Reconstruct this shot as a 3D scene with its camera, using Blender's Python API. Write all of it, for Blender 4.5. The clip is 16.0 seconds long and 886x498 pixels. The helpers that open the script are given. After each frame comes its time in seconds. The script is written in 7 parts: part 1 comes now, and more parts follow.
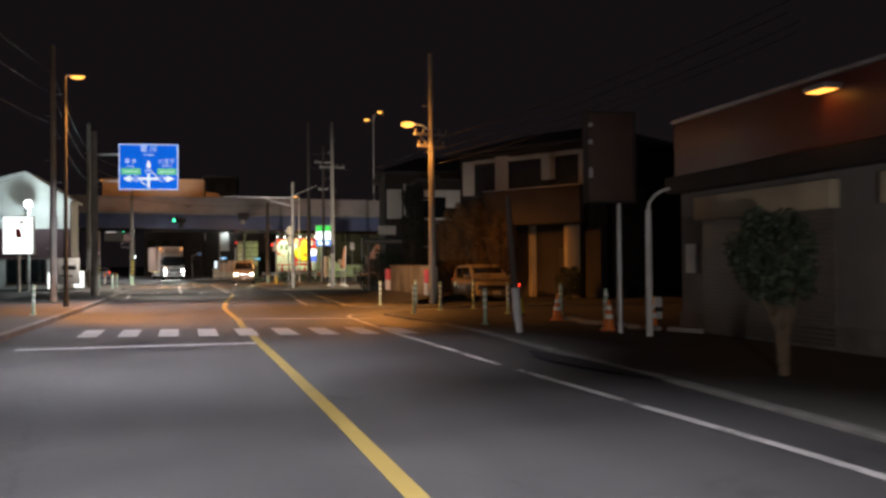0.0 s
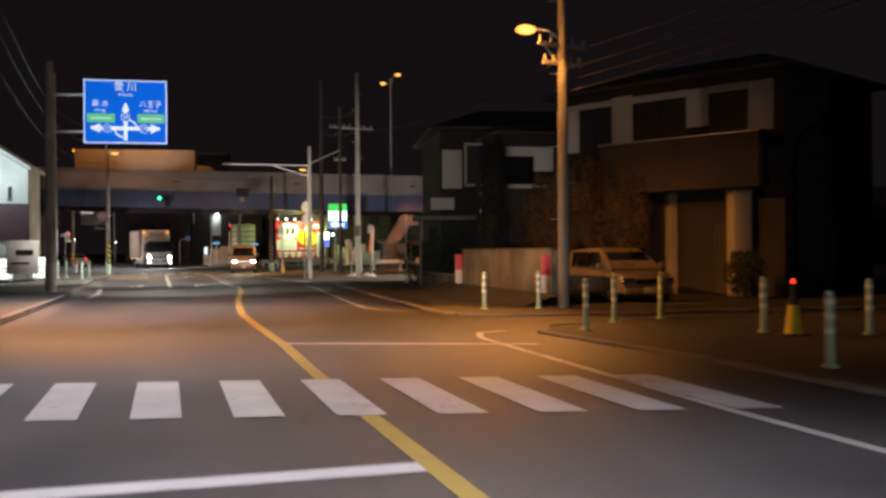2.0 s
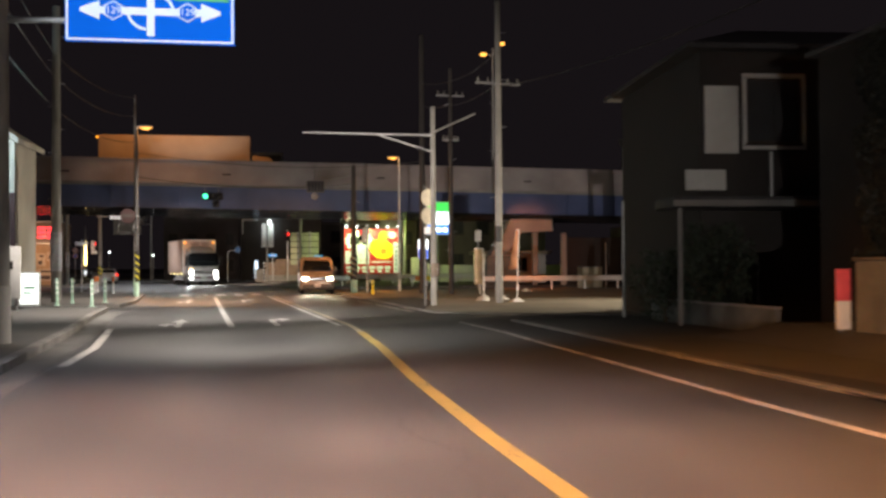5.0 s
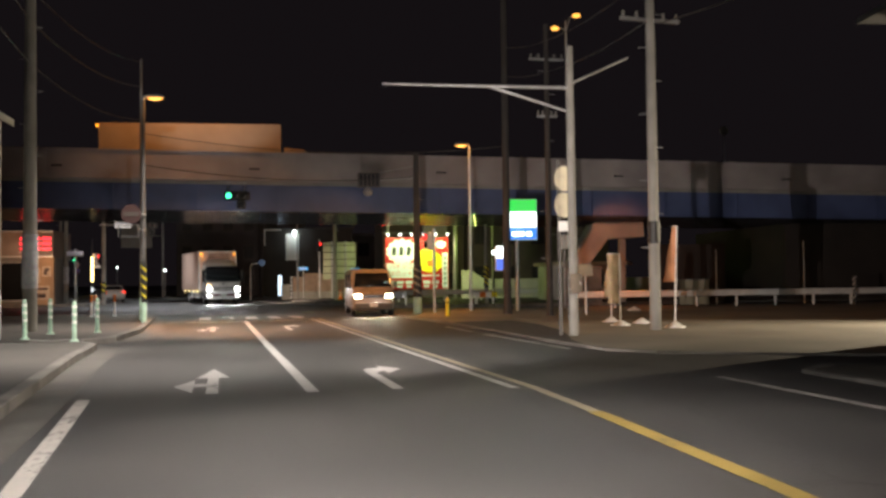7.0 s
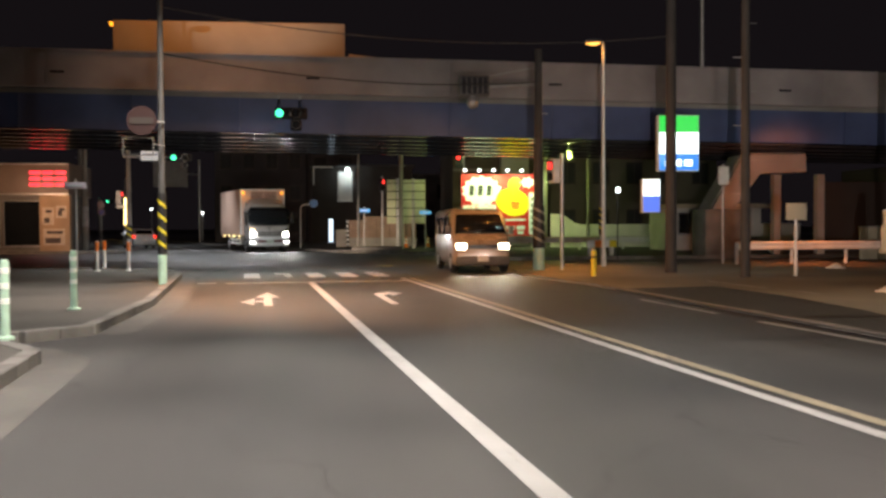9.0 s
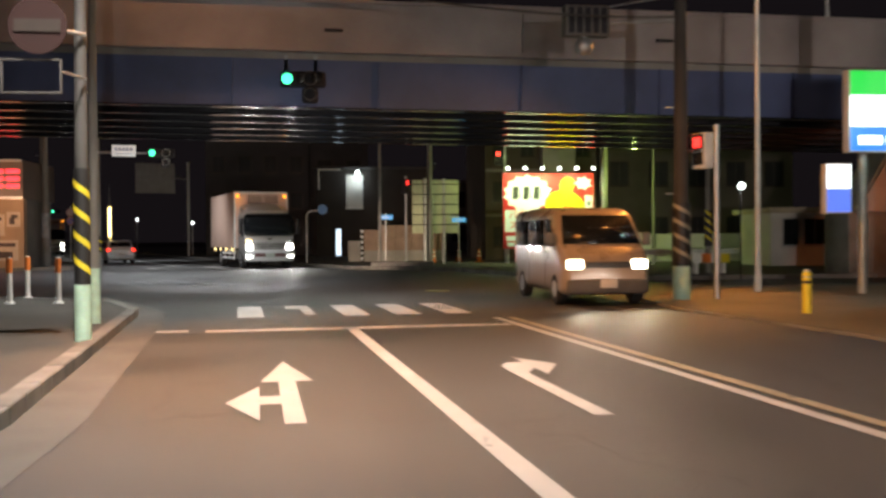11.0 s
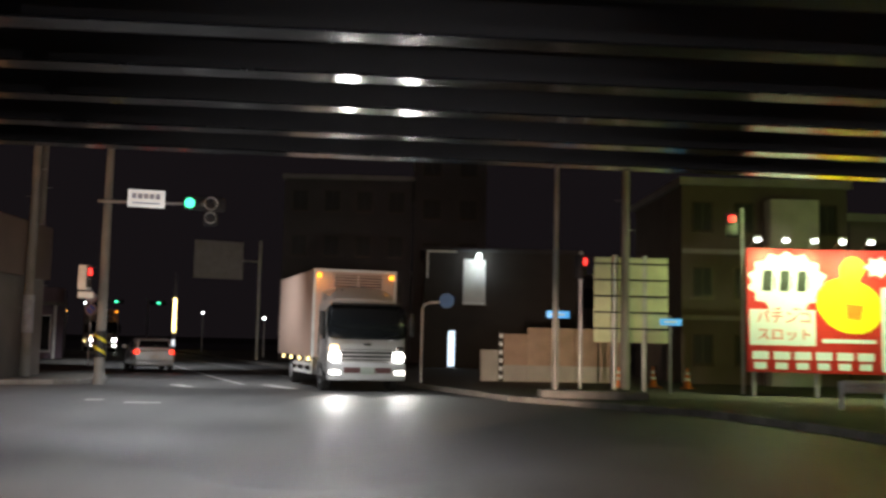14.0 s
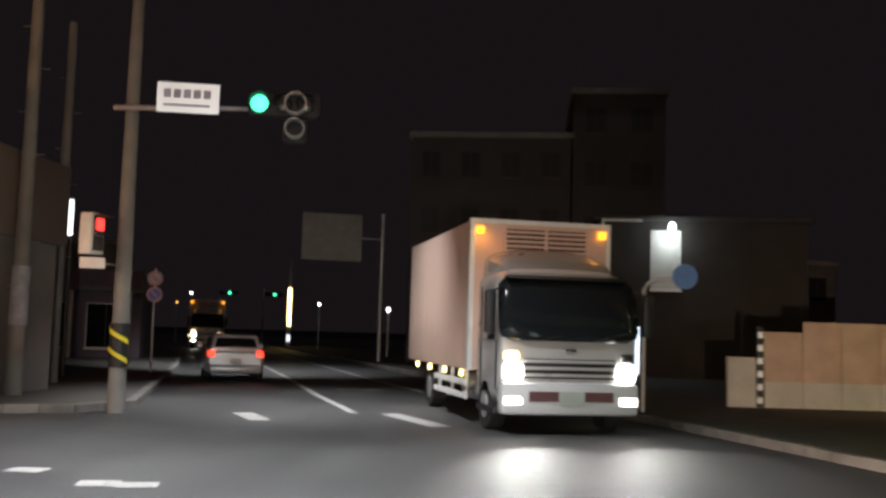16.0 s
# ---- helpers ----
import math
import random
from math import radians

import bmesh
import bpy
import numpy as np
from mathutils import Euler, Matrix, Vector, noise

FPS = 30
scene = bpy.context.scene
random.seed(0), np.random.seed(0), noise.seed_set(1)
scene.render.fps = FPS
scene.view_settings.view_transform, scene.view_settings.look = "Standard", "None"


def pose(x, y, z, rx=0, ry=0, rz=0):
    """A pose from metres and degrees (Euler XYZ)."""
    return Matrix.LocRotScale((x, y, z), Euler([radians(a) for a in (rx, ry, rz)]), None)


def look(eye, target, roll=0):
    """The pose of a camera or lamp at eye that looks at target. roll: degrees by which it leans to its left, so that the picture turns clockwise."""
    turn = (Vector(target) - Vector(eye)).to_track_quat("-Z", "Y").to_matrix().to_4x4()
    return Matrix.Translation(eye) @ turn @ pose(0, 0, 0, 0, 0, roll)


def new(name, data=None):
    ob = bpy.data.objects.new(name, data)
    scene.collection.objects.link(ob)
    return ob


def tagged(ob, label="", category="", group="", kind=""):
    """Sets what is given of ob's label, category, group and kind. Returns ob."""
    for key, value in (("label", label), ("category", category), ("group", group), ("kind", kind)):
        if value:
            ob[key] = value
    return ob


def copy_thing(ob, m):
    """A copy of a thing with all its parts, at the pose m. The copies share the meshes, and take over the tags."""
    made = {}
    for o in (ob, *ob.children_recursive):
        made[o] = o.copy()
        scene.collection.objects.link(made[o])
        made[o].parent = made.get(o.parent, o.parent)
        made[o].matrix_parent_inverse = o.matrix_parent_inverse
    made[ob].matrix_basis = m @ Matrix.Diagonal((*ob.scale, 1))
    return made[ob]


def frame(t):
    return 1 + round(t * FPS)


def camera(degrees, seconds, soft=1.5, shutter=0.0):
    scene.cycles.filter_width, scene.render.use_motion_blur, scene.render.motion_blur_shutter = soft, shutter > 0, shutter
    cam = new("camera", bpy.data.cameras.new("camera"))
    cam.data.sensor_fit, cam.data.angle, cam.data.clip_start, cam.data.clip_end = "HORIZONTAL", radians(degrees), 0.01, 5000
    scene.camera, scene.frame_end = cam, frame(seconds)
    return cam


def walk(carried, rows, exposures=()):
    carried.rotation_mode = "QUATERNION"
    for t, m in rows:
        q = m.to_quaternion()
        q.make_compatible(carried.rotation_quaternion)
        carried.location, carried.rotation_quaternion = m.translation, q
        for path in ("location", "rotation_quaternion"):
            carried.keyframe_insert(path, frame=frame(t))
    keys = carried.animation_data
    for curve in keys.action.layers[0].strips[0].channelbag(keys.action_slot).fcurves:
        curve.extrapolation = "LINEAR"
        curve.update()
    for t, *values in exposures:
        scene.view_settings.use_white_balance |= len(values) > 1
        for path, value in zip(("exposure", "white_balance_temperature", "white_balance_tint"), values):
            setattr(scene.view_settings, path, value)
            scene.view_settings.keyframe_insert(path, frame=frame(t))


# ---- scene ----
cam = camera(48.7, 16.0, soft=2.8, shutter=0.5)
PATH = [
    (0, (1.669, 4.398, 1.589), (2.029, 6.365, 1.618), -0.5),
    (0.5, (1.333, 7.838, 1.545), (1.71, 9.802, 1.563), -0.3),
    (1, (1.007, 11.314, 1.517), (1.395, 13.276, 1.522), -0.2),
    (1.5, (0.678, 14.819, 1.474), (1.071, 16.78, 1.477), -0.3),
    (2, (0.366, 18.133, 1.455), (0.755, 20.094, 1.459), -0.4),
    (2.4, (0.11, 20.783, 1.443), (0.493, 22.746, 1.453), -0.4),
    (2.5, (0.071, 21.405, 1.448), (0.453, 23.368, 1.453), -0.1),
    (3, (-0.264, 24.625, 1.42), (0.115, 26.589, 1.415), 0.2),
    (3.5, (-0.583, 27.759, 1.395), (-0.209, 29.724, 1.397), 0.2),
    (4, (-0.903, 30.804, 1.383), (-0.541, 32.77, 1.404), -0.2),
    (4.5, (-1.259, 33.739, 1.409), (-0.918, 35.709, 1.44), -0.4),
    (4.7, (-1.362, 34.924, 1.414), (-1.036, 36.896, 1.446), -0.3),
    (6.8, (-2.905, 46.834, 1.389), (-2.616, 48.811, 1.461), -0.6),
    (7, (-3.032, 47.981, 1.381), (-2.74, 49.958, 1.447), -0.7),
    (7.5, (-3.374, 50.941, 1.382), (-3.081, 52.92, 1.401), -0.3),
    (8, (-3.682, 53.896, 1.38), (-3.427, 55.88, 1.347), -0.3),
    (8.5, (-3.995, 56.788, 1.381), (-3.783, 58.776, 1.333), -0.3),
    (10.8, (-5.155, 68.874, 1.301), (-4.916, 70.86, 1.286), -0.2),
    (11, (-5.235, 69.98, 1.299), (-5.01, 71.967, 1.28), -0.4),
    (11.5, (-5.432, 72.761, 1.339), (-5.256, 74.753, 1.313), -1.7),
    (12, (-5.66, 75.56, 1.338), (-5.511, 77.554, 1.289), -1.1),
    (12.5, (-5.891, 78.493, 1.323), (-5.738, 80.486, 1.251), 1.1),
    (13, (-6.226, 81.585, 1.375), (-6.035, 83.573, 1.494), 1.7),
    (13.5, (-6.536, 84.778, 1.423), (-6.382, 86.764, 1.593), 1.6),
    (14, (-6.852, 88.064, 1.516), (-6.795, 90.054, 1.705), 1.3),
    (14.5, (-7.252, 91.224, 1.619), (-7.292, 93.216, 1.794), 1.4),
    (15, (-7.672, 94.547, 1.652), (-7.777, 96.536, 1.829), 1.3),
    (15.5, (-8.041, 97.776, 1.669), (-8.205, 99.762, 1.838), 0.7),
    (16, (-8.777, 100.931, 1.596), (-8.968, 102.914, 1.769), 1.7),
]
walk(cam, [(t, look(eye, target, roll)) for t, eye, target, roll in PATH], [(0, 0.05), (2.5, 0.0), (3.5, 0.08), (4.3, 0.25), (4.7, 0.25), (6.8, 0.0), (8.5, 0.0), (11.0, 0.05), (12.2, 0.05), (13.0, 0.22), (14.0, 0.15), (15.0, 0.15), (16.0, 0.3)])

# ---- night sky and light ----
world = bpy.data.worlds.new("night_sky")
scene.world = world
world.use_nodes = True
world.node_tree.nodes["Background"].inputs[0].default_value = (0.6, 0.46, 0.54, 1)
world.node_tree.nodes["Background"].inputs[1].default_value = 0.011

SODIUM = (1.0, 0.37, 0.07)
COOL = (0.9, 0.86, 0.95)
WARM = (1.0, 0.88, 0.79)


def spot(name, eye, target, watts, colour, cone, blend=1.0, radius=0.02):
    data = bpy.data.lights.new(name, "SPOT")
    data.energy, data.color, data.spot_size, data.spot_blend = watts, colour, radians(cone), blend
    data.shadow_soft_size = radius
    ob = new(name, data)
    ob.matrix_world = look(eye, target)
    return ob


def point(name, at, watts, colour, radius=0.05):
    data = bpy.data.lights.new(name, "POINT")
    data.energy, data.color, data.shadow_soft_size = watts, colour, radius
    ob = new(name, data)
    ob.location = at
    return ob


# added overhead spots, standing in for the filming car's headlamps along its lane
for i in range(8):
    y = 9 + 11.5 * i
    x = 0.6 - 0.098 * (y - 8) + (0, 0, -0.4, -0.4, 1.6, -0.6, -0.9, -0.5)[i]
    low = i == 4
    spot("lane_fill_light", (x, y, 4.8 if low else 9.5), (x + 0.15, y + 1.5, 0), (11000, 9400, 6000, 7900, 3150, 11000, 9000, 5600)[i], COOL if i < 4 else ((0.96, 0.98, 0.94) if i == 7 else WARM), 124 if low else (86 if i < 4 else 88))
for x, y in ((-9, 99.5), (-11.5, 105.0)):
    spot("lane_fill_light", (x, y, 4.6), (x, y + 1.0, 0), 2000, (0.95, 0.97, 1.0), 132)
spot("lane_fill_light", (-12.6, 111.2, 9.0), (-12.6, 112.6, 0), 7000, (0.95, 0.97, 1.0), 94)
# added low spot that brightens the far fence
spot("front_fill_beam", (-7.6, 101, 0.7), (-1.4, 124, 0.9), 9000, (1.0, 0.72, 0.52), 24, 1.0)
spot("lane_fill_light", (-18.5, 134, 9.0), (-19.5, 138, 0), 5500, (0.95, 0.97, 1.0), 80)
spot("lane_fill_light", (-14.2, 120, 9.0), (-14.0, 122, 0), 5500, (0.95, 0.97, 1.0), 74)
# added low spots at fixed points, in place of the moving headlamps
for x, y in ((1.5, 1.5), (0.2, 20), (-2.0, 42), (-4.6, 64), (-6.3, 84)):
    spot("front_fill_beam", (x, y, 0.75), (x - 0.8, y + 20, 2.6), 2600, (1.0, 0.95, 0.87), 34, 1.0)
spot("front_fill_beam", (-8.2, 98, 0.75), (-13.5, 118, 2.6), 2400, (1.0, 0.86, 0.75), 48, 1.0)
spot("front_fill_beam", (2.2, 1.0, 0.9), (10.8, 23, 0.9), 2000, (1.0, 0.9, 0.85), 52, 1.0)
spot("front_fill_beam", (0.5, 26, 0.9), (9.6, 53.5, 2.0), 3300, (1.0, 0.96, 0.92), 24, 1.0)
spot("front_fill_beam", (-6.3, 86, 0.8), (3.0, 104, 0.6), 1500, (0.97, 0.97, 0.92), 34, 1.0)
# added spot for unseen store windows, brightens the forecourt
spot("forecourt_fill_light", (19, 73, 4.4), (6.5, 69, 0.0), 9000, (1.0, 0.82, 0.58), 105, 1.0)
# two more added spots, for the forecourt poles and the bridge side
spot("front_fill_beam", (-3.4, 55, 0.9), (4.6, 72, 3.4), 3200, (1.0, 0.86, 0.66), 46, 1.0)
spot("front_fill_beam", (-3.0, 60, 0.8), (15.5, 97, 7.0), 8600, (1.0, 0.84, 0.76), 56, 1.0)
# added narrow spot for the bright retroreflective direction sign
spot("front_fill_beam", (-0.6, 12, 1.0), (-3.86, 54.1, 6.5), 70000, (0.9, 0.97, 1.0), 6.5, 0.5)

# ---- materials ----


def mat(name, colour, rough=0.7, metal=0.0, vary=0.25, scale=3.0, bump=0.15, fine=60.0, second=None, coat=0.0, random_tone=0.0):
    """A painted or mineral surface: blotches at one scale, grain at another, fine relief."""
    m = bpy.data.materials.new(name)
    m.use_nodes = True
    nt = m.node_tree
    n, l = nt.nodes, nt.links
    p = n["Principled BSDF"]
    p.inputs["Roughness"].default_value = rough
    p.inputs["Metallic"].default_value = metal
    p.inputs["Coat Weight"].default_value = coat
    geo = n.new("ShaderNodeNewGeometry")
    big, small = n.new("ShaderNodeTexNoise"), n.new("ShaderNodeTexNoise")
    big.inputs["Scale"].default_value, big.inputs["Detail"].default_value = scale, 6
    small.inputs["Scale"].default_value, small.inputs["Detail"].default_value = fine, 3
    l.new(geo.outputs["Position"], big.inputs["Vector"])
    l.new(geo.outputs["Position"], small.inputs["Vector"])
    ramp = n.new("ShaderNodeValToRGB")
    ramp.color_ramp.elements[0].position, ramp.color_ramp.elements[1].position = 0.3, 0.72
    lo = second or tuple(c * (1 - vary) for c in colour)
    ramp.color_ramp.elements[0].color = (*lo, 1)
    ramp.color_ramp.elements[1].color = (*[min(1, c * (1 + vary * 0.6)) for c in colour], 1)
    l.new(big.outputs["Fac"], ramp.inputs["Fac"])
    mix = n.new("ShaderNodeMix")
    mix.data_type, mix.blend_type = "RGBA", "OVERLAY"
    mix.inputs["Factor"].default_value = min(0.6, vary * 1.4)
    l.new(ramp.outputs["Color"], mix.inputs["A"])
    l.new(small.outputs["Color"], mix.inputs["B"])
    out = mix.outputs["Result"]
    if random_tone:
        info, mul, add = n.new("ShaderNodeObjectInfo"), n.new("ShaderNodeMath"), n.new("ShaderNodeHueSaturation")
        mul.operation = "MULTIPLY_ADD"
        mul.inputs[1].default_value, mul.inputs[2].default_value = random_tone, 1 - random_tone / 2
        l.new(info.outputs["Random"], mul.inputs[0])
        l.new(mul.outputs[0], add.inputs["Value"])
        l.new(out, add.inputs["Color"])
        out = add.outputs["Color"]
    l.new(out, p.inputs["Base Color"])
    if bump:
        b = n.new("ShaderNodeBump")
        b.inputs["Strength"].default_value, b.inputs["Distance"].default_value = bump, 0.02
        l.new(small.outputs["Fac"], b.inputs["Height"])
        l.new(b.outputs["Normal"], p.inputs["Normal"])
    rr = n.new("ShaderNodeMapRange")
    rr.inputs["To Min"].default_value, rr.inputs["To Max"].default_value = max(0.02, rough - 0.12), min(1, rough + 0.12)
    l.new(big.outputs["Fac"], rr.inputs["Value"])
    l.new(rr.outputs["Result"], p.inputs["Roughness"])
    return m


def glow(name, colour, strength, body=(0.12, 0.12, 0.12)):
    """A lit face: a lamp's lens or a sign lit from inside."""
    m = bpy.data.materials.new(name)
    m.use_nodes = True
    p = m.node_tree.nodes["Principled BSDF"]
    p.inputs["Base Color"].default_value = (*body, 1)
    p.inputs["Emission Color"].default_value = (*colour, 1)
    p.inputs["Emission Strength"].default_value = strength
    p.inputs["Roughness"].default_value = 0.35
    return m


def worn_paint(name, colour, asphalt=(0.05, 0.05, 0.05), wear=0.42):
    """Road paint, scuffed through to the asphalt."""
    m = mat(name, colour, 0.6, 0, 0.2, 1.6, 0.2, 90)
    nt = m.node_tree
    n, l = nt.nodes, nt.links
    p = n["Principled BSDF"]
    old = p.inputs["Base Color"].links[0].from_socket
    geo, noise_a, noise_b = n.new("ShaderNodeNewGeometry"), n.new("ShaderNodeTexNoise"), n.new("ShaderNodeTexNoise")
    noise_a.inputs["Scale"].default_value, noise_a.inputs["Detail"].default_value = 0.9, 3
    noise_b.inputs["Scale"].default_value, noise_b.inputs["Detail"].default_value = 14, 8
    for t in (noise_a, noise_b):
        l.new(geo.outputs["Position"], t.inputs["Vector"])
    s = n.new("ShaderNodeMath")
    s.operation = "MULTIPLY_ADD"
    s.inputs[1].default_value = 0.5
    l.new(noise_a.outputs["Fac"], s.inputs[0])
    h = n.new("ShaderNodeMath")
    h.operation = "MULTIPLY"
    h.inputs[1].default_value = 0.5
    l.new(noise_b.outputs["Fac"], h.inputs[0])
    l.new(h.outputs[0], s.inputs[2])
    r = n.new("ShaderNodeMapRange")
    r.inputs["From Min"].default_value, r.inputs["From Max"].default_value = wear - 0.035, wear + 0.02
    l.new(s.outputs[0], r.inputs["Value"])
    mix = n.new("ShaderNodeMix")
    mix.data_type = "RGBA"
    mix.inputs["A"].default_value = (*asphalt, 1)
    l.new(r.outputs["Result"], mix.inputs["Factor"])
    l.new(old, mix.inputs["B"])
    l.new(mix.outputs["Result"], p.inputs["Base Color"])
    return m


def asphalt_mat(name, dark, light, patch):
    """Asphalt with stone grain, wheel-polished patches, seams of tar and stains."""
    m = mat(name, light, 0.56, 0, 0.38, 0.35, 0.4, 160, second=dark)
    nt = m.node_tree
    n, l = nt.nodes, nt.links
    p = n["Principled BSDF"]
    old = p.inputs["Base Color"].links[0].from_socket
    geo = n.new("ShaderNodeNewGeometry")
    stretch = n.new("ShaderNodeMapping")
    stretch.inputs["Scale"].default_value = (0.75, 0.045, 1)
    stretch.inputs["Rotation"].default_value = (0, 0, radians(-5.5))
    l.new(geo.outputs["Position"], stretch.inputs["Vector"])
    t = n.new("ShaderNodeTexNoise")
    t.inputs["Scale"].default_value, t.inputs["Detail"].default_value = 1.0, 5
    l.new(stretch.outputs["Vector"], t.inputs["Vector"])
    r = n.new("ShaderNodeMapRange")
    r.inputs["From Min"].default_value, r.inputs["From Max"].default_value = 0.35, 0.7
    r.inputs["To Max"].default_value = patch
    l.new(t.outputs["Fac"], r.inputs["Value"])
    mix = n.new("ShaderNodeMix")
    mix.data_type = "RGBA"
    l.new(r.outputs["Result"], mix.inputs["Factor"])
    l.new(old, mix.inputs["A"])
    mix.inputs["B"].default_value = (*[c * 0.55 for c in dark], 1)
    v = n.new("ShaderNodeTexVoronoi")
    v.feature = "DISTANCE_TO_EDGE"
    v.inputs["Scale"].default_value = 0.23
    wob = n.new("ShaderNodeTexNoise")
    wob.inputs["Scale"].default_value, wob.inputs["Detail"].default_value = 1.2, 4
    l.new(geo.outputs["Position"], wob.inputs["Vector"])
    add = n.new("ShaderNodeMix")
    add.data_type = "RGBA"
    add.blend_type = "LINEAR_LIGHT"
    add.inputs["Factor"].default_value = 0.5
    l.new(geo.outputs["Position"], add.inputs["A"])
    l.new(wob.outputs["Color"], add.inputs["B"])
    l.new(add.outputs["Result"], v.inputs["Vector"])
    c = n.new("ShaderNodeMapRange")
    c.inputs["From Min"].default_value, c.inputs["From Max"].default_value = 0.0, 0.006
    c.inputs["To Min"].default_value, c.inputs["To Max"].default_value = 0.55, 0.0
    l.new(v.outputs["Distance"], c.inputs["Value"])
    mix2 = n.new("ShaderNodeMix")
    mix2.data_type = "RGBA"
    l.new(c.outputs["Result"], mix2.inputs["Factor"])
    l.new(mix.outputs["Result"], mix2.inputs["A"])
    mix2.inputs["B"].default_value = (0.012, 0.012, 0.012, 1)
    l.new(mix2.outputs["Result"], p.inputs["Base Color"])
    return m


ASPHALT = asphalt_mat("asphalt", (0.04, 0.04, 0.041), (0.068, 0.067, 0.065), 0.5)
EARTH = mat("dark_earth", (0.05, 0.045, 0.035), 0.95, 0, 0.4, 0.2, 0.5, 12)
PAVING = mat("pavement_asphalt", (0.075, 0.07, 0.063), 0.85, 0, 0.3, 0.6, 0.4, 120)
KERB = mat("kerb_concrete", (0.165, 0.158, 0.147), 0.9, 0, 0.35, 2.0, 0.3, 70, random_tone=0.35)
CONCRETE = mat("concrete", (0.34, 0.33, 0.31), 0.85, 0, 0.3, 0.7, 0.25, 50)
PARAPET = mat("parapet_concrete", (0.36, 0.33, 0.33), 0.85, 0, 0.35, 0.45, 0.25, 40)
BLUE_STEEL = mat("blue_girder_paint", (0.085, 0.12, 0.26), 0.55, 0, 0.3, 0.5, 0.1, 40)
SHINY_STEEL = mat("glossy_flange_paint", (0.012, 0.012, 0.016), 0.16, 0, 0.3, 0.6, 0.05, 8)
DARK_STEEL = mat("near_black_steel", (0.016, 0.016, 0.022), 0.75, 0, 0.3, 0.6, 0.1, 30)
# pole concrete darkened for poles that rendered too pale
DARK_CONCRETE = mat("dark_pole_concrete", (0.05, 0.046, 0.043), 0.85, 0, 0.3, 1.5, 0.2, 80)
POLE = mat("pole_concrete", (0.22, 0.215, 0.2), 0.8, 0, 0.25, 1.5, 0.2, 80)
GALV = mat("galvanised_steel", (0.5, 0.51, 0.52), 0.45, 0.75, 0.2, 3, 0.08, 90)
WHITE_STEEL = mat("white_painted_steel", (0.72, 0.73, 0.72), 0.45, 0, 0.15, 3, 0.08, 60)
BLACK = mat("black_plastic", (0.015, 0.015, 0.016), 0.5, 0, 0.3, 6, 0.1, 80)
YELLOW = mat("yellow_tape", (0.75, 0.62, 0.03), 0.5, 0, 0.15, 5, 0.05, 60)
ROAD_WHITE = worn_paint("white_road_paint", (0.38, 0.38, 0.375), wear=0.37)
ROAD_WORN = worn_paint("worn_white_road_paint", (0.4, 0.39, 0.37), wear=0.45)
ROAD_YELLOW = worn_paint("yellow_road_paint", (0.28, 0.205, 0.055), wear=0.385)
RUBBER = mat("rubber", (0.02, 0.02, 0.02), 0.85, 0, 0.2, 8, 0.2, 60)
GLASS_DARK = mat("dark_glass", (0.012, 0.014, 0.016), 0.06, 0, 0.1, 2, 0, 20, coat=0.6)
CURTAIN_DARK = mat("drawn_dark_curtain_glass", (0.03, 0.03, 0.032), 0.6, 0, 0.3, 1.5, 0.05, 30)
BOLLARD = mat("bollard_green_grey", (0.48, 0.7, 0.55), 0.6, 0, 0.2, 6, 0.1, 60)
REFLECT = glow("bright_reflective_band", (0.85, 1.0, 0.85), 0.25, (0.9, 0.95, 0.88))
REFLECT.node_tree.nodes["Principled BSDF"].inputs["Emission Strength"].default_value = 0.0
RED_PLASTIC = mat("red_plastic", (0.7, 0.08, 0.05), 0.5, 0, 0.15, 6, 0.05, 60)
ORANGE_PLASTIC = mat("orange_plastic", (0.8, 0.22, 0.04), 0.5, 0, 0.15, 6, 0.05, 60)
WHITE_PLASTIC = mat("white_plastic", (0.78, 0.78, 0.76), 0.45, 0, 0.1, 4, 0.04, 60)
WALL_WHITE = mat("off_white_render", (0.62, 0.61, 0.57), 0.85, 0, 0.2, 0.8, 0.3, 60)
WALL_GREY = mat("grey_render", (0.2, 0.19, 0.18), 0.9, 0, 0.25, 0.8, 0.3, 60)
WALL_DARK = mat("dark_brown_cladding", (0.036, 0.03, 0.027), 0.85, 0, 0.3, 1.0, 0.3, 50)
WALL_RED = mat("red_brown_metal_fascia", (0.14, 0.035, 0.024), 0.5, 0, 0.25, 0.8, 0.1, 40)
WALL_CREAM = mat("cream_wall", (0.5, 0.43, 0.31), 0.85, 0, 0.2, 0.8, 0.3, 60)
SHUTTER = mat("shutter_steel", (0.2, 0.18, 0.16), 0.5, 0.4, 0.25, 1.5, 0.1, 40)
ROOF = mat("roof_tiles", (0.05, 0.048, 0.05), 0.7, 0, 0.3, 2, 0.2, 40)
FRAME_BROWN = mat("bronze_window_frame", (0.08, 0.06, 0.05), 0.4, 0.5, 0.2, 4, 0.05, 60)
BARK = mat("bark", (0.12, 0.085, 0.055), 0.95, 0, 0.35, 8, 0.6, 40)
LEAF = mat("dry_leaves", (0.12, 0.074, 0.03), 0.7, 0, 0.4, 1.5, 0.1, 30)
LEAF_BLACK = mat("evergreen_needles", (0.014, 0.018, 0.012), 0.7, 0, 0.4, 1.5, 0.1, 30)
LEAF_DARK = mat("dark_leaves", (0.035, 0.05, 0.028), 0.6, 0, 0.4, 1.5, 0.1, 30)
SIGN_BLUE = mat("sign_blue", (0.002, 0.115, 0.66), 0.8, 0, 0.05, 1, 0, 30)
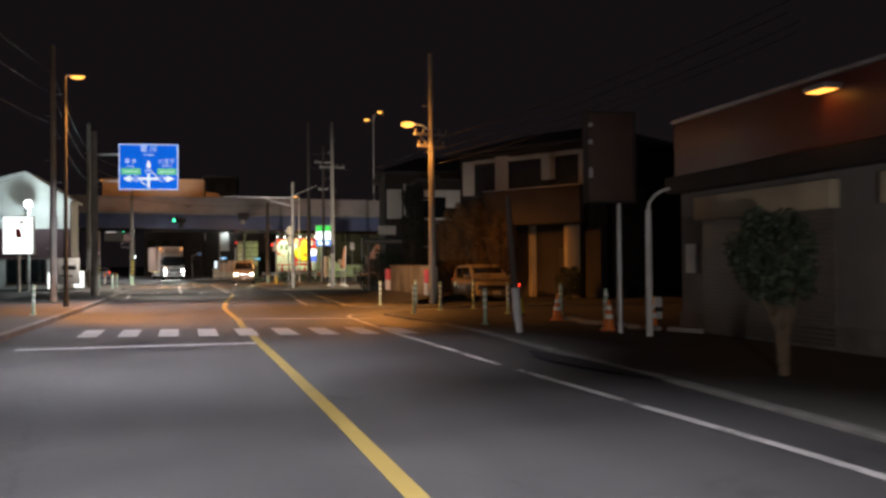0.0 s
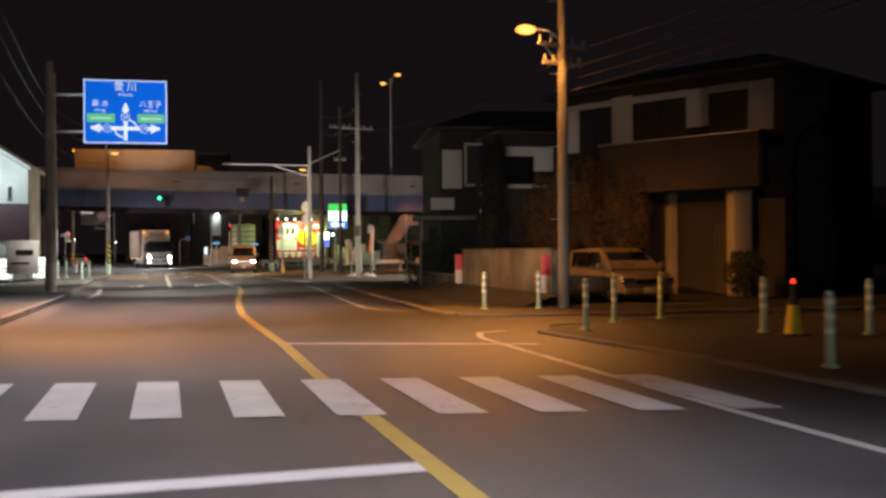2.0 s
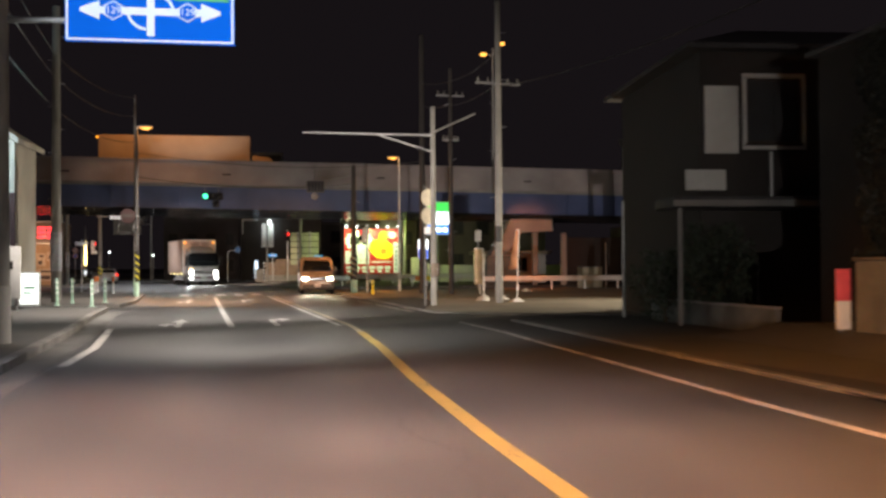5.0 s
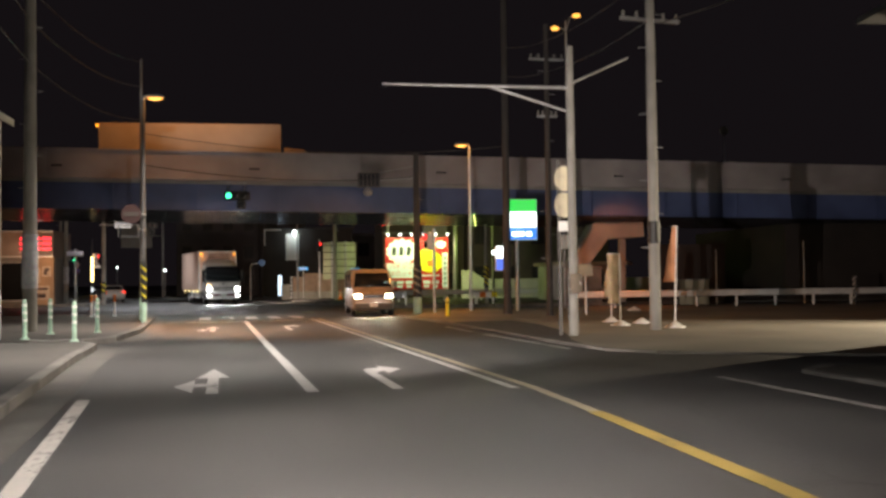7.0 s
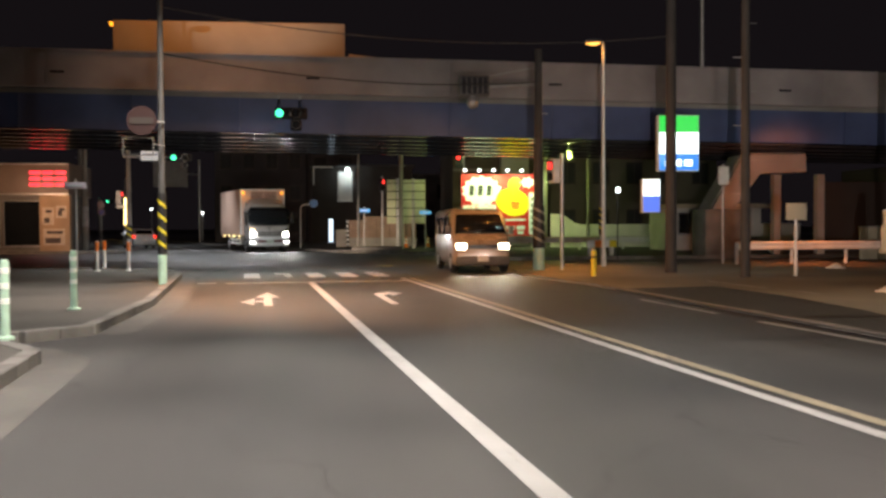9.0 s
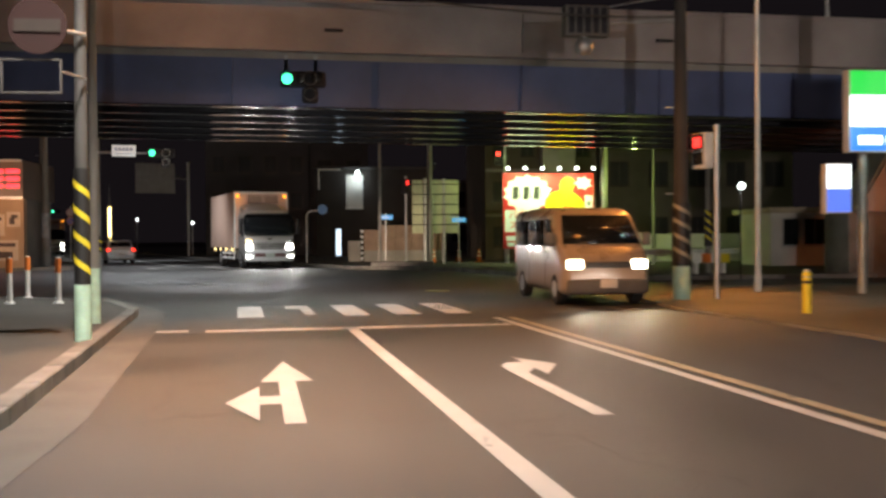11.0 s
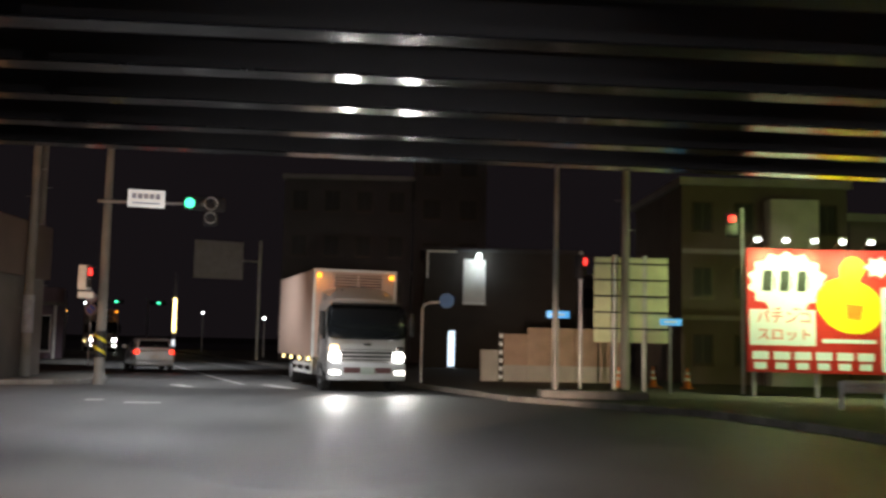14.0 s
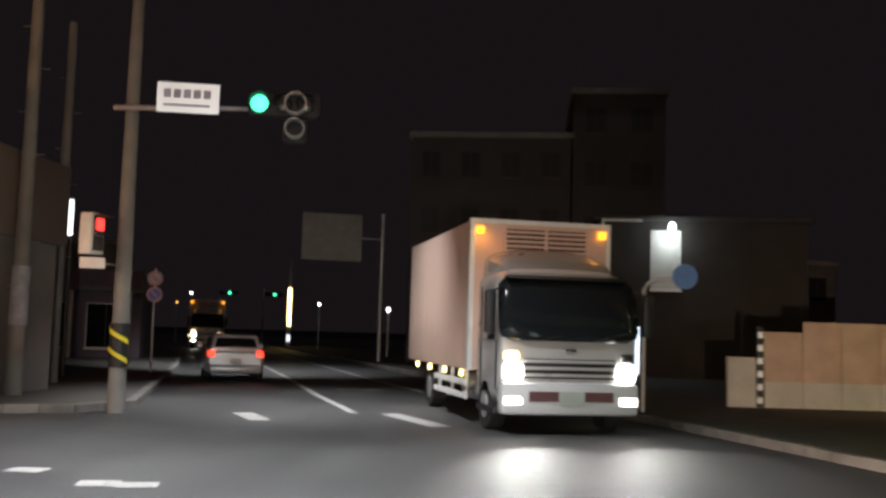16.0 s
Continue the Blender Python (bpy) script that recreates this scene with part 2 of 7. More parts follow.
SIGN_BLUE.node_tree.nodes["Principled BSDF"].inputs["Specular IOR Level"].default_value = 0.05
SIGN_WHITE = mat("sign_white", (0.72, 0.78, 0.84), 0.4, 0, 0.05, 2, 0, 30)
SIGN_GREEN = mat("sign_green", (0.05, 0.42, 0.16), 0.4, 0, 0.05, 2, 0, 30)
SIGN_RED = mat("sign_red", (0.62, 0.035, 0.03), 0.4, 0, 0.05, 2, 0, 30)
SIGN_BACK = mat("sign_back_aluminium", (0.5, 0.55, 0.35), 0.5, 0.1, 0.15, 2, 0.05, 40)
CHROME = mat("chrome", (0.7, 0.7, 0.7), 0.15, 1.0, 0.05, 3, 0, 30)
WIRE = mat("cable", (0.06, 0.055, 0.05), 0.6, 0, 0.2, 5, 0, 30)
LAMP_SODIUM = glow("sodium_lens", (1.0, 0.44, 0.07), 2.0)
LAMP_WHITE = glow("white_lamp_lens", (0.9, 1.0, 0.97), 8)
TAIL_RED = glow("tail_lamp", (1.0, 0.04, 0.02), 2.6, (0.5, 0.02, 0.02))
TAIL_AMBER = glow("amber_marker", (1.0, 0.36, 0.02), 2.5, (0.5, 0.2, 0.02))
HEAD = glow("headlamp_lens", (1.0, 0.97, 0.9), 14)
HEAD_WARM = glow("warm_headlamp_lens", (1.0, 0.86, 0.6), 12)
GREEN_LAMP = glow("green_signal_lens", (0.07, 1.0, 0.45), 2.6, (0.02, 0.3, 0.2))
RED_LAMP = glow("red_signal_lens", (1.0, 0.04, 0.03), 2.4, (0.4, 0.02, 0.02))
LENS_OFF = mat("dark_signal_lens", (0.03, 0.03, 0.03), 0.25, 0, 0.1, 3, 0, 30)

# ---- mesh helpers ----


def part(name, bm, material, parent=None, label=""):
    """Links a bmesh as one mesh object, under a thing or a part."""
    bmesh.ops.recalc_face_normals(bm, faces=bm.faces)
    me = bpy.data.meshes.new(name)
    bm.to_mesh(me)
    bm.free()
    for m in material if isinstance(material, (list, tuple)) else [material]:
        me.materials.append(m)
    me.polygons.foreach_set("use_smooth", [True] * len(me.polygons))
    me.set_sharp_from_angle(angle=radians(38))
    ob = new(name, me)
    ob.parent = parent
    if label:
        ob["label"] = label
    return ob


def thing(name, x, y, z=0.0, turn=0.0, label="", category="", group=""):
    ob = new(name)
    ob.empty_display_size = 0.1
    ob.matrix_world = pose(x, y, z, 0, 0, turn)
    return tagged(ob, label, category, group)


def box(bm, x0, x1, y0, y1, z0, z1, bevel=0.0):
    vs = bmesh.ops.create_cube(bm, size=1)["verts"]
    for v in vs:
        v.co = Vector(((x0 + x1) / 2 + v.co.x * (x1 - x0), (y0 + y1) / 2 + v.co.y * (y1 - y0), (z0 + z1) / 2 + v.co.z * (z1 - z0)))
    if bevel:
        edges = list({e for v in vs for e in v.link_edges})
        bmesh.ops.bevel(bm, geom=edges, offset=bevel, segments=2, affect="EDGES", profile=0.5)
    return bm


def boxes(*specs, bevel=0.0):
    bm = bmesh.new()
    for s in specs:
        box(bm, *s, bevel=bevel)
    return bm


def cyl(bm, a, b, r0, r1=None, seg=12, caps=True):
    """A tapered round bar from a to b."""
    a, b = Vector(a), Vector(b)
    r1 = r0 if r1 is None else r1
    d = b - a
    m = Matrix.Translation((a + b) / 2) @ d.to_track_quat("Z", "Y").to_matrix().to_4x4()
    bmesh.ops.create_cone(bm, cap_ends=caps, segments=seg, radius1=r0, radius2=r1, depth=d.length, matrix=m)
    return bm


def bars(*specs, seg=12):
    bm = bmesh.new()
    for s in specs:
        cyl(bm, *s, seg=seg)
    return bm


def tube(points, r, seg=8):
    pts = [Vector(p) for p in points]
    rings = []
    for i, p in enumerate(pts):
        d = (pts[min(i + 1, len(pts) - 1)] - pts[max(i - 1, 0)]).normalized()
        side = d.cross(Vector((0.13, 0.21, 1)) if abs(d.z) < 0.9 else Vector((0.1, 1, 0.1))).normalized()
        up = side.cross(d)
        rings.append([p + (side * math.cos(a) + up * math.sin(a)) * r for a in [k * math.tau / seg for k in range(seg)]])
    return loft(bmesh.new(), rings)


def prism(bm, outline, z0, z1):
    """An upright slab over an outline in x and y."""
    lo = [bm.verts.new((x, y, z0)) for x, y in outline]
    hi = [bm.verts.new((x, y, z1)) for x, y in outline]
    n = len(outline)
    bm.faces.new(hi)
    bm.faces.new(lo[::-1])
    for i in range(n):
        bm.faces.new((lo[i], lo[(i + 1) % n], hi[(i + 1) % n], hi[i]))
    return bm


def profile(bm, outline, y0, y1):
    """A slab over an outline in x and z, from y0 to y1."""
    a = [bm.verts.new((x, y0, z)) for x, z in outline]
    b = [bm.verts.new((x, y1, z)) for x, z in outline]
    n = len(outline)
    bm.faces.new(a)
    bm.faces.new(b[::-1])
    for i in range(n):
        bm.faces.new((a[i], a[(i + 1) % n], b[(i + 1) % n], b[i]))
    return bm


def loft(bm, rings, close=True):
    """Skins closed rings of equally many points."""
    rows = [[bm.verts.new(p) for p in r] for r in rings]
    n = len(rows[0])
    for a, b in zip(rows, rows[1:]):
        for i in range(n):
            bm.faces.new((a[i], a[(i + 1) % n], b[(i + 1) % n], b[i]))
    if close:
        bm.faces.new(rows[0])
        bm.faces.new(rows[-1][::-1])
    return bm


def strip(points, width, z=0.008, thick=0.006):
    """A painted line along points in x and y."""
    bm = bmesh.new()
    left, right = [], []
    for i, p in enumerate(points):
        a = Vector(points[max(0, i - 1)])
        b = Vector(points[min(len(points) - 1, i + 1)])
        d = (b - a).normalized()
        n = Vector((-d.y, d.x)) * width / 2
        left.append(Vector(p) + n)
        right.append(Vector(p) - n)
    for i in range(len(points) - 1):
        quad = [left[i], right[i], right[i + 1], left[i + 1]]
        bm.faces.new([bm.verts.new((q.x, q.y, z + 0.0)) for q in quad])
    bmesh.ops.remove_doubles(bm, verts=bm.verts, dist=1e-4)
    return bm


def lettering(name, text, size, at, material, parent, turn=(90, 0, 0), depth=0.004, align="CENTER"):
    """Raised letters in the built-in font, as a mesh."""
    cu = bpy.data.curves.new(name, "FONT")
    cu.body, cu.size, cu.extrude, cu.align_x, cu.align_y = text, size, depth, align, "CENTER"
    tmp = bpy.data.objects.new(name, cu)
    scene.collection.objects.link(tmp)
    me = bpy.data.meshes.new_from_object(tmp.evaluated_get(bpy.context.evaluated_depsgraph_get()))
    bpy.data.objects.remove(tmp)
    me.materials.clear()
    me.materials.append(material)
    me.transform(pose(*at, *turn))
    me.name = name
    ob = new(name, me)
    ob.parent = parent
    return ob


def structure(ob, label="", category=""):
    return tagged(ob, label, category, kind="structure")

# ---- ground, road, pavements ----
bm = bmesh.new()
bmesh.ops.create_grid(bm, x_segments=8, y_segments=8, size=1800)
ground = structure(part("ground", bm, EARTH), "dark open ground reaching to the horizon", "ground")
ground.location.z = -0.03
bm = bmesh.new()
prism(bm, [(-90, -40), (90, -40), (90, 320), (-150, 320), (-150, 100), (-90, 92)], -0.025, 0.0)
structure(part("road", bm, ASPHALT), "worn grey asphalt road with tar seams and stains", "road")

LEFT_A = [(-2.9, -12), (-3.4, 12), (-3.8, 24), (-4.2, 32), (-4.7, 40), (-5.35, 50), (-6.1, 58), (-7.05, 66), (-7.4, 69.9), (-8.0, 70.8)]
LEFT_B = [(-9.2, 71.7), (-8.1, 71.8), (-7.5, 72.6), (-7.6, 77.2), (-8.15, 82.5), (-8.7, 87.6), (-9.6, 90), (-12, 91.5), (-20, 92)]
RIGHT_A = [(7.1, -12), (7.05, 12), (6.95, 17), (6.75, 21), (6.6, 26), (6.25, 30), (5.65, 33), (5.4, 34.6), (5.9, 36), (7.5, 37), (9, 37.3), (16, 37.4)]
RIGHT_B = [(16, 39.2), (8, 39.0), (5.9, 39.0), (5.0, 39.7), (4.7, 41.4), (4.55, 46), (4.4, 52), (4.3, 58), (4.2, 61.2), (5, 62)]
RIGHT_C = [(8.5, 62.9), (3.6, 65.4), (2.9, 66.4), (2.5, 69.5), (2.1, 75), (1.8, 80), (1.4, 84), (1.0, 87), (1.3, 90), (3.4, 93.2), (7, 94.8), (14, 94.9)]
FAR_R = [(-21, 159), (-9.4, 127.7), (-6.6, 120.5), (-4.2, 114), (-2.2, 111.8), (-0.2, 109.6), (0.9, 106), (1.4, 102), (3.4, 99.3), (14, 99.4)]
FAR_L = [(-30, 116.4), (-19.0, 116.8), (-17.0, 118.0), (-16.6, 119.6), (-17.7, 123), (-22.6, 138), (-33, 167)]

stone = bmesh.new()
box(stone, -0.296, 0.296, -0.09, 0.09, -0.02, 0.145, bevel=0.018)
bmesh.ops.recalc_face_normals(stone, faces=stone.faces)
STONE = bpy.data.meshes.new("kerb_stone")
stone.to_mesh(STONE)
stone.free()
STONE.materials.append(KERB)


def kerb_top(x, y):
    """Height of the pavement: the east side before the junction lies almost flush with the road."""
    return 0.022 if x > 1.2 and y < 96 else 0.12


def pavement(name, edge, back, label, material=PAVING, stones=True, top=0.125):
    bm = bmesh.new()
    prism(bm, edge + back, -0.01, top)
    slab = structure(part(name, bm, material), label, "pavement")
    if not stones:
        return slab
    for a, b in zip(edge, edge[1:]):
        a, b = Vector(a), Vector(b)
        d = b - a
        n = max(1, round(d.length / 0.6))
        for i in range(n):
            p = a + d * (i + 0.5) / n
            ob = new("kerb_stone", STONE)
            ob.parent = slab
            ob.matrix_world = pose(p.x, p.y, top - 0.125 + random.uniform(-0.004, 0.006), 0, 0, math.degrees(math.atan2(d.y, d.x)) + random.uniform(-0.6, 0.6)) @ Matrix.Diagonal((d.length / n / 0.6, 1, 1, 1))
    return slab


pavement("pavement_west", LEFT_A, [(-10, 71), (-10, 50), (-7.6, 32), (-6.2, 12), (-5.8, -12)], "patched dark pavement with a worn concrete kerb")
pavement("pavement_west_corner", LEFT_B, [(-60, 92.4), (-60, 80), (-13, 72)], "pavement corner with concrete kerb beside the crossing")
pavement("pavement_east", RIGHT_A, [(40, 38), (40, -12)], "dark pavement with a flush kerb in front of the shuttered shop", top=0.025)
pavement("pavement_east_middle", RIGHT_B, [(40, 62.4), (40, 39.3)], "dark pavement with a flush kerb beside the garden wall", top=0.025)
pavement("pavement_east_corner", RIGHT_C, [(60, 95), (60, 63)], "pale worn concrete forecourt with kerb", mat("forecourt_concrete", (0.2, 0.185, 0.155), 0.85, 0, 0.35, 0.25, 0.3, 60), top=0.025)
pavement("pavement_far_east", FAR_R, [(60, 99.6), (60, 200), (-36, 200)], "dark pavement under the billboard")
pavement("pavement_far_west", FAR_L, [(-80, 180), (-80, 116)], "dark pavement beyond the crossing")

# ---- road markings ----


def marking(name, points, width, material, label, z=0.007):
    return structure(part(name, strip(points, width, z), material), label, "road marking")


marking("centre_line", [(2.98, -6), (2.86, 4), (2.68, 11), (2.38, 15), (1.93, 20.5), (1.49, 25.7), (1.16, 29.6), (0.9, 33.6), (0.5, 37.9), (0.22, 41.3), (0.1, 44.7), (0.04, 49), (0.08, 54), (0.02, 57.9)], 0.17, ROAD_YELLOW, "worn yellow centre line")
marking("centre_line", [(0.02, 57.91), (-0.06, 60.42), (-1.0, 71), (-2.3, 86)], 0.13, worn_paint("faded_yellow_road_paint", (0.3, 0.265, 0.19), wear=0.42), "faded thin yellow centre line")
marking("lane_edge_line", [(-0.3, 60.3), (-1.25, 71), (-2.55, 86)], 0.13, ROAD_WHITE, "white line beside the yellow centre line")
marking("lane_line", [(-2.86, 60.5), (-3.9, 72.2), (-4.96, 84.5)], 0.16, ROAD_WHITE, "white lane line between two lanes")
marking("edge_line", [(6.4, 6), (6.05, 11.6), (5.8, 14), (5.35, 18.5)], 0.13, ROAD_WORN, "worn white edge line")
marking("edge_line", [(5.25, 19.2), (4.95, 23), (4.62, 26.2), (4.45, 28.9), (4.3, 31.5), (4.15, 34.0), (4.35, 35.0), (4.9, 35.3)], 0.13, ROAD_WORN, "worn white edge line curving into the side street")
marking("side_stop_line", [(0.9, 33.85), (4.75, 32.7)], 0.2, ROAD_WORN, "thin worn white line across the lane")
marking("edge_line", [(5.2, 41.2), (4.2, 41.6), (3.6, 42.2), (3.3, 43), (3.18, 46), (3.12, 50), (3.05, 53), (3.0, 57), (2.75, 61)], 0.13, ROAD_WORN, "white edge line curving out of the side street")
marking("edge_line", [(2.3, 67), (1.95, 70.5), (1.7, 72.9)], 0.13, ROAD_WORN, "white edge line beside the forecourt")
marking("edge_line", [(1.6, 74.2), (1.35, 77.4)], 0.13, ROAD_WORN, "white edge line beside the forecourt")
marking("edge_line", [(-4.75, 51.5), (-4.92, 54.8), (-5.6, 60.3)], 0.16, ROAD_WORN, "white edge line beside the kerb")
marking("stop_line", [(-3.0, 24.2), (1.5, 24.62)], 0.28, ROAD_WHITE, "white stop line before the crossing")
marking("stop_line", [(-7.05, 84.3), (-2.55, 84.7)], 0.36, ROAD_WORN, "scuffed white stop line before the crossing")
marking("stop_line_stub", [(-7.75, 84.35), (-7.3, 84.38)], 0.3, ROAD_WORN, "worn end of a white stop line")
marking("far_lane_line", [(-12.25, 120.0), (-14.1, 124.9), (-17.1, 133.5), (-20.4, 142.4), (-27.5, 161.5)], 0.17, ROAD_WHITE, "white line on the far road")
marking("far_edge_line", [(-11.75, 127.5), (-14.1, 133.4), (-19.0, 146.6), (-27.8, 169.5)], 0.15, ROAD_WHITE, "white edge line on the far road")
marking("far_dash", [(-11.6, 120.2), (-10.35, 117.9)], 0.4, ROAD_WHITE, "white dash in the junction")
marking("far_dash", [(-14.15, 127.5), (-12.9, 127.9)], 0.2, ROAD_WHITE, "white dash in the junction")
marking("far_dash", [(-14.25, 119.2), (-13.5, 117.8)], 0.4, ROAD_WORN, "worn white dash in the junction")
for p, q in (((-14.4, 111.2), (-14.0, 111.2)), ((-13.3, 110.5), (-12.9, 110.6)), ((-12.9, 110.5), (-12.5, 110.6))):
    marking("guide_mark", [p, q], 0.35, ROAD_WORN, "small white guide mark in the junction")
marking("kerb_paint", [(-10.6, 91.9), (-13, 92.9), (-18, 93.6)], 0.16, ROAD_YELLOW, "worn yellow mark along the corner")
# dark asphalt of the apron, also used for the kerb shade strips
KERB_SHADE_AND_APRON = mat("kerb_shade_and_apron", (0.022, 0.023, 0.026), 0.8, 0, 0.3, 1.5, 0.4, 140)
# flat dark strips: the shade on the raised kerb face, painted on
for line, widths in (([(4.75, 49.6), (4.85, 47.6), (4.88, 45.6), (4.78, 43.7), (4.55, 42.2)], (0.05, 0.34, 0.5, 0.4, 0.04)), ([(6.28, 21.2), (6.35, 19.9), (6.6, 18.3), (6.85, 16.6)], (0.04, 0.3, 0.26, 0.04))):
    bm = bmesh.new()
    for (p, wp), (q, wq) in zip(zip(line, widths), zip(line[1:], widths[1:])):
        bm.faces.new([bm.verts.new((c[0] + w, c[1], 0.032)) for c, w in ((p, -wp), (p, wp), (q, wq), (q, -wq))])
    bmesh.ops.remove_doubles(bm, verts=bm.verts, dist=1e-4)
    structure(part("asphalt_patch", bm, KERB_SHADE_AND_APRON), "flat dark strip painted for the shaded kerb face along the edge", "road")
bm = bmesh.new()
outer = [(2.6, 66.95), (2.3, 69.5), (2.1, 72), (1.9, 75), (1.73, 78), (1.6, 80)]
inner = [(2.78, 67.2), (3.05, 69.5), (3.55, 71.6), (4.0, 74.2), (4.25, 77.2), (4.1, 80.6)]
for p, q, r, u in zip(outer, inner, inner[1:], outer[1:]):
    bm.faces.new([bm.verts.new((*c, 0.034)) for c in (p, q, r, u)])
bmesh.ops.remove_doubles(bm, verts=bm.verts, dist=1e-4)
structure(part("asphalt_apron", bm, KERB_SHADE_AND_APRON), "dark asphalt apron between the road and the forecourt", "road")
marking("bay_line", [(5.12, 77.75), (4.85, 80.2), (4.62, 82.6)], 0.1, ROAD_WORN, "worn white bay line on the forecourt", 0.036)
cover = bmesh.new()
bmesh.ops.create_cone(cover, cap_ends=True, segments=24, radius1=0.32, radius2=0.32, depth=0.012, matrix=Matrix.Translation((-2.6, 94.65, 0.006)))
structure(part("manhole_cover", cover, mat("cast_iron_cover", (0.3, 0.3, 0.12), 0.5, 0.4, 0.3, 5, 0.4, 30)), "round worn manhole cover in the road", "manhole cover")


def crossing(label, corner, step, ahead, ks, worn, torn=None):
    top = thing("zebra_crossing", corner[0], corner[1], 0, 0, label, "zebra crossing")
    tagged(top, kind="structure")
    for k in ks:
        x, y = step[0] * k, step[1] * k
        w = 0.45 * Vector(step).normalized()
        bm = bmesh.new()
        if k == torn:
            a, w2 = Vector(ahead), w * 0.45
            o = Vector((x, y))
            for quad in ((o + a * 0.62, o + a, o + a + w, o + a * 0.7 + w), (o + a * 0.12, o + a * 0.62, o + a * 0.62 + w2, o + a * 0.05 + w2)):
                bm.faces.new([bm.verts.new((q.x, q.y, 0.011)) for q in quad])
            part("stripe", bm, ROAD_WORN, top, "half worn-away stripe")
            continue
        bm.faces.new([bm.verts.new((px, py, 0.011)) for px, py in ((x, y), (x + ahead[0], y + ahead[1]), (x + ahead[0] + w.x, y + ahead[1] + w.y), (x + w.x, y + w.y))])
        part("stripe", bm, ROAD_WORN if k in worn else ROAD_WHITE, top)
    return top


crossing("white zebra crossing across the whole road", (3.35, 26.5), (-0.892, 0.118), (-0.2, 2.52), range(-2, 7), ())
crossing("scuffed white zebra crossing before the bridge", (-3.687, 86.93), (-0.897, -0.07), (-0.26, 2.76), range(-1, 4), (-1, 2), 2)


def arrow(name, at, turn, shapes, label):
    top = thing(name, at[0], at[1], 0, turn, label, "road marking")
    tagged(top, kind="structure")
    bm = bmesh.new()
    for k, s in enumerate(shapes):
        bm.faces.new([bm.verts.new((x, y, 0.008 + 0.0008 * k)) for x, y in s])
    part("arrow_shape", bm, ROAD_WHITE, top)


AHEAD_LEFT = [[(-0.078, 0), (0.078, 0), (0.078, 2.15), (-0.078, 2.15)], [(-0.24, 2.1), (0.24, 2.1), (0, 3.62)], [(-0.52, 0.98), (-0.25, 0.15), (-0.25, 1.82)], [(-0.26, 0.85), (-0.07, 0.85), (-0.07, 1.25), (-0.26, 1.25)]]
RIGHT_TURN = [[(-0.075, 0), (0.075, 0), (0.075, 2.35), (-0.075, 2.5)], [(-0.075, 2.45), (0.075, 2.3), (0.24, 2.65), (0.24, 3.1), (0.05, 3.1), (-0.06, 2.85)], [(0.23, 2.15), (0.54, 2.88), (0.23, 3.55)]]
arrow("turn_arrow", (-4.12, 60.6), 4.3, AHEAD_LEFT, "white ahead-and-left arrow painted on the lane")
arrow("turn_arrow", (-5.5, 76.97), 4.3, AHEAD_LEFT, "white ahead-and-left arrow painted on the lane")
arrow("turn_arrow", (-1.77, 60.58), 4.3, RIGHT_TURN, "white right-turn arrow painted on the lane")
arrow("turn_arrow", (-3.26, 76.98), 4.3, RIGHT_TURN, "white right-turn arrow painted on the lane")

GUTTER = mat("gutter_concrete", (0.095, 0.091, 0.084), 0.85, 0, 0.35, 1.2, 0.3, 60)
for name, edge in (("gutter_west", LEFT_A[4:]), ("gutter_west_corner", LEFT_B[2:7])):
    line = []
    for k, p in enumerate(edge):
        a, b = Vector(edge[max(0, k - 1)]), Vector(edge[min(len(edge) - 1, k + 1)])
        d = (b - a).normalized()
        line.append(tuple(Vector(p) + Vector((d.y, -d.x)) * 0.34))
    structure(part(name, strip(line, 0.5, 0.005), GUTTER), "pale concrete gutter along the kerb", "gutter")

# ---- the road bridge ----
bridge = thing("road_bridge", 0, 97, 0, 0, "long concrete and blue steel road bridge over the junction", "bridge")
bridge.matrix_world = pose(0, 97, 0, 0, 0.86, 0)
L = 120
for i in range(16):
    x0 = -L + 15 * i
    part("parapet_panel", boxes((x0 + 0.012, x0 + 14.988, -0.05, 0.25, 6.42, 7.72)), PARAPET, bridge)
part("parapet_rail", boxes((-L, L, -0.1, 0.3, 7.724, 7.8)), PARAPET, bridge)
part("parapet_ledge", boxes((-L, L, -0.13, 0.1, 6.36, 6.5)), PARAPET, bridge)
part("far_parapet", boxes((-L, L, 10.2, 10.5, 6.42, 7.75)), PARAPET, bridge)
part("deck", boxes((-L, L, 0.26, 10.19, 6.2, 6.6)), CONCRETE, bridge)
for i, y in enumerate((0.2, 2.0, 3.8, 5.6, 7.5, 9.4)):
    # outer girder blue, the inner ones near-black
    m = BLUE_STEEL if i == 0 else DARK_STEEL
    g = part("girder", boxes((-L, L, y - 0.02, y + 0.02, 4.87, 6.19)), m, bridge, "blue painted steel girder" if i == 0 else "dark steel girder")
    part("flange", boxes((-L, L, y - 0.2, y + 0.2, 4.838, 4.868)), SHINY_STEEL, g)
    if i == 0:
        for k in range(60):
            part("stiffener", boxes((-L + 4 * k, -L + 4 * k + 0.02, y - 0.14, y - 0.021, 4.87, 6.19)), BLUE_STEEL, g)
for x in (-34, 34):
    for y in (2.5, 8):
        bm = bars(((x, y, -1), (x, y, 4.3), 0.9), seg=24)
        part("pier_column", bm, CONCRETE, bridge)
    part("pier_head", boxes((x - 1, x + 1, 0.3, 10.2, 4.2, 4.82), bevel=0.08), CONCRETE, bridge)
for k in range(12):
    x = -52 + 9.3 * k
    if x:
        part("drain_outlet", boxes((x, x + 0.5, -0.2, -0.135, 6.9, 6.98)), DARK_STEEL, bridge)

# ---- poles and lamps ----


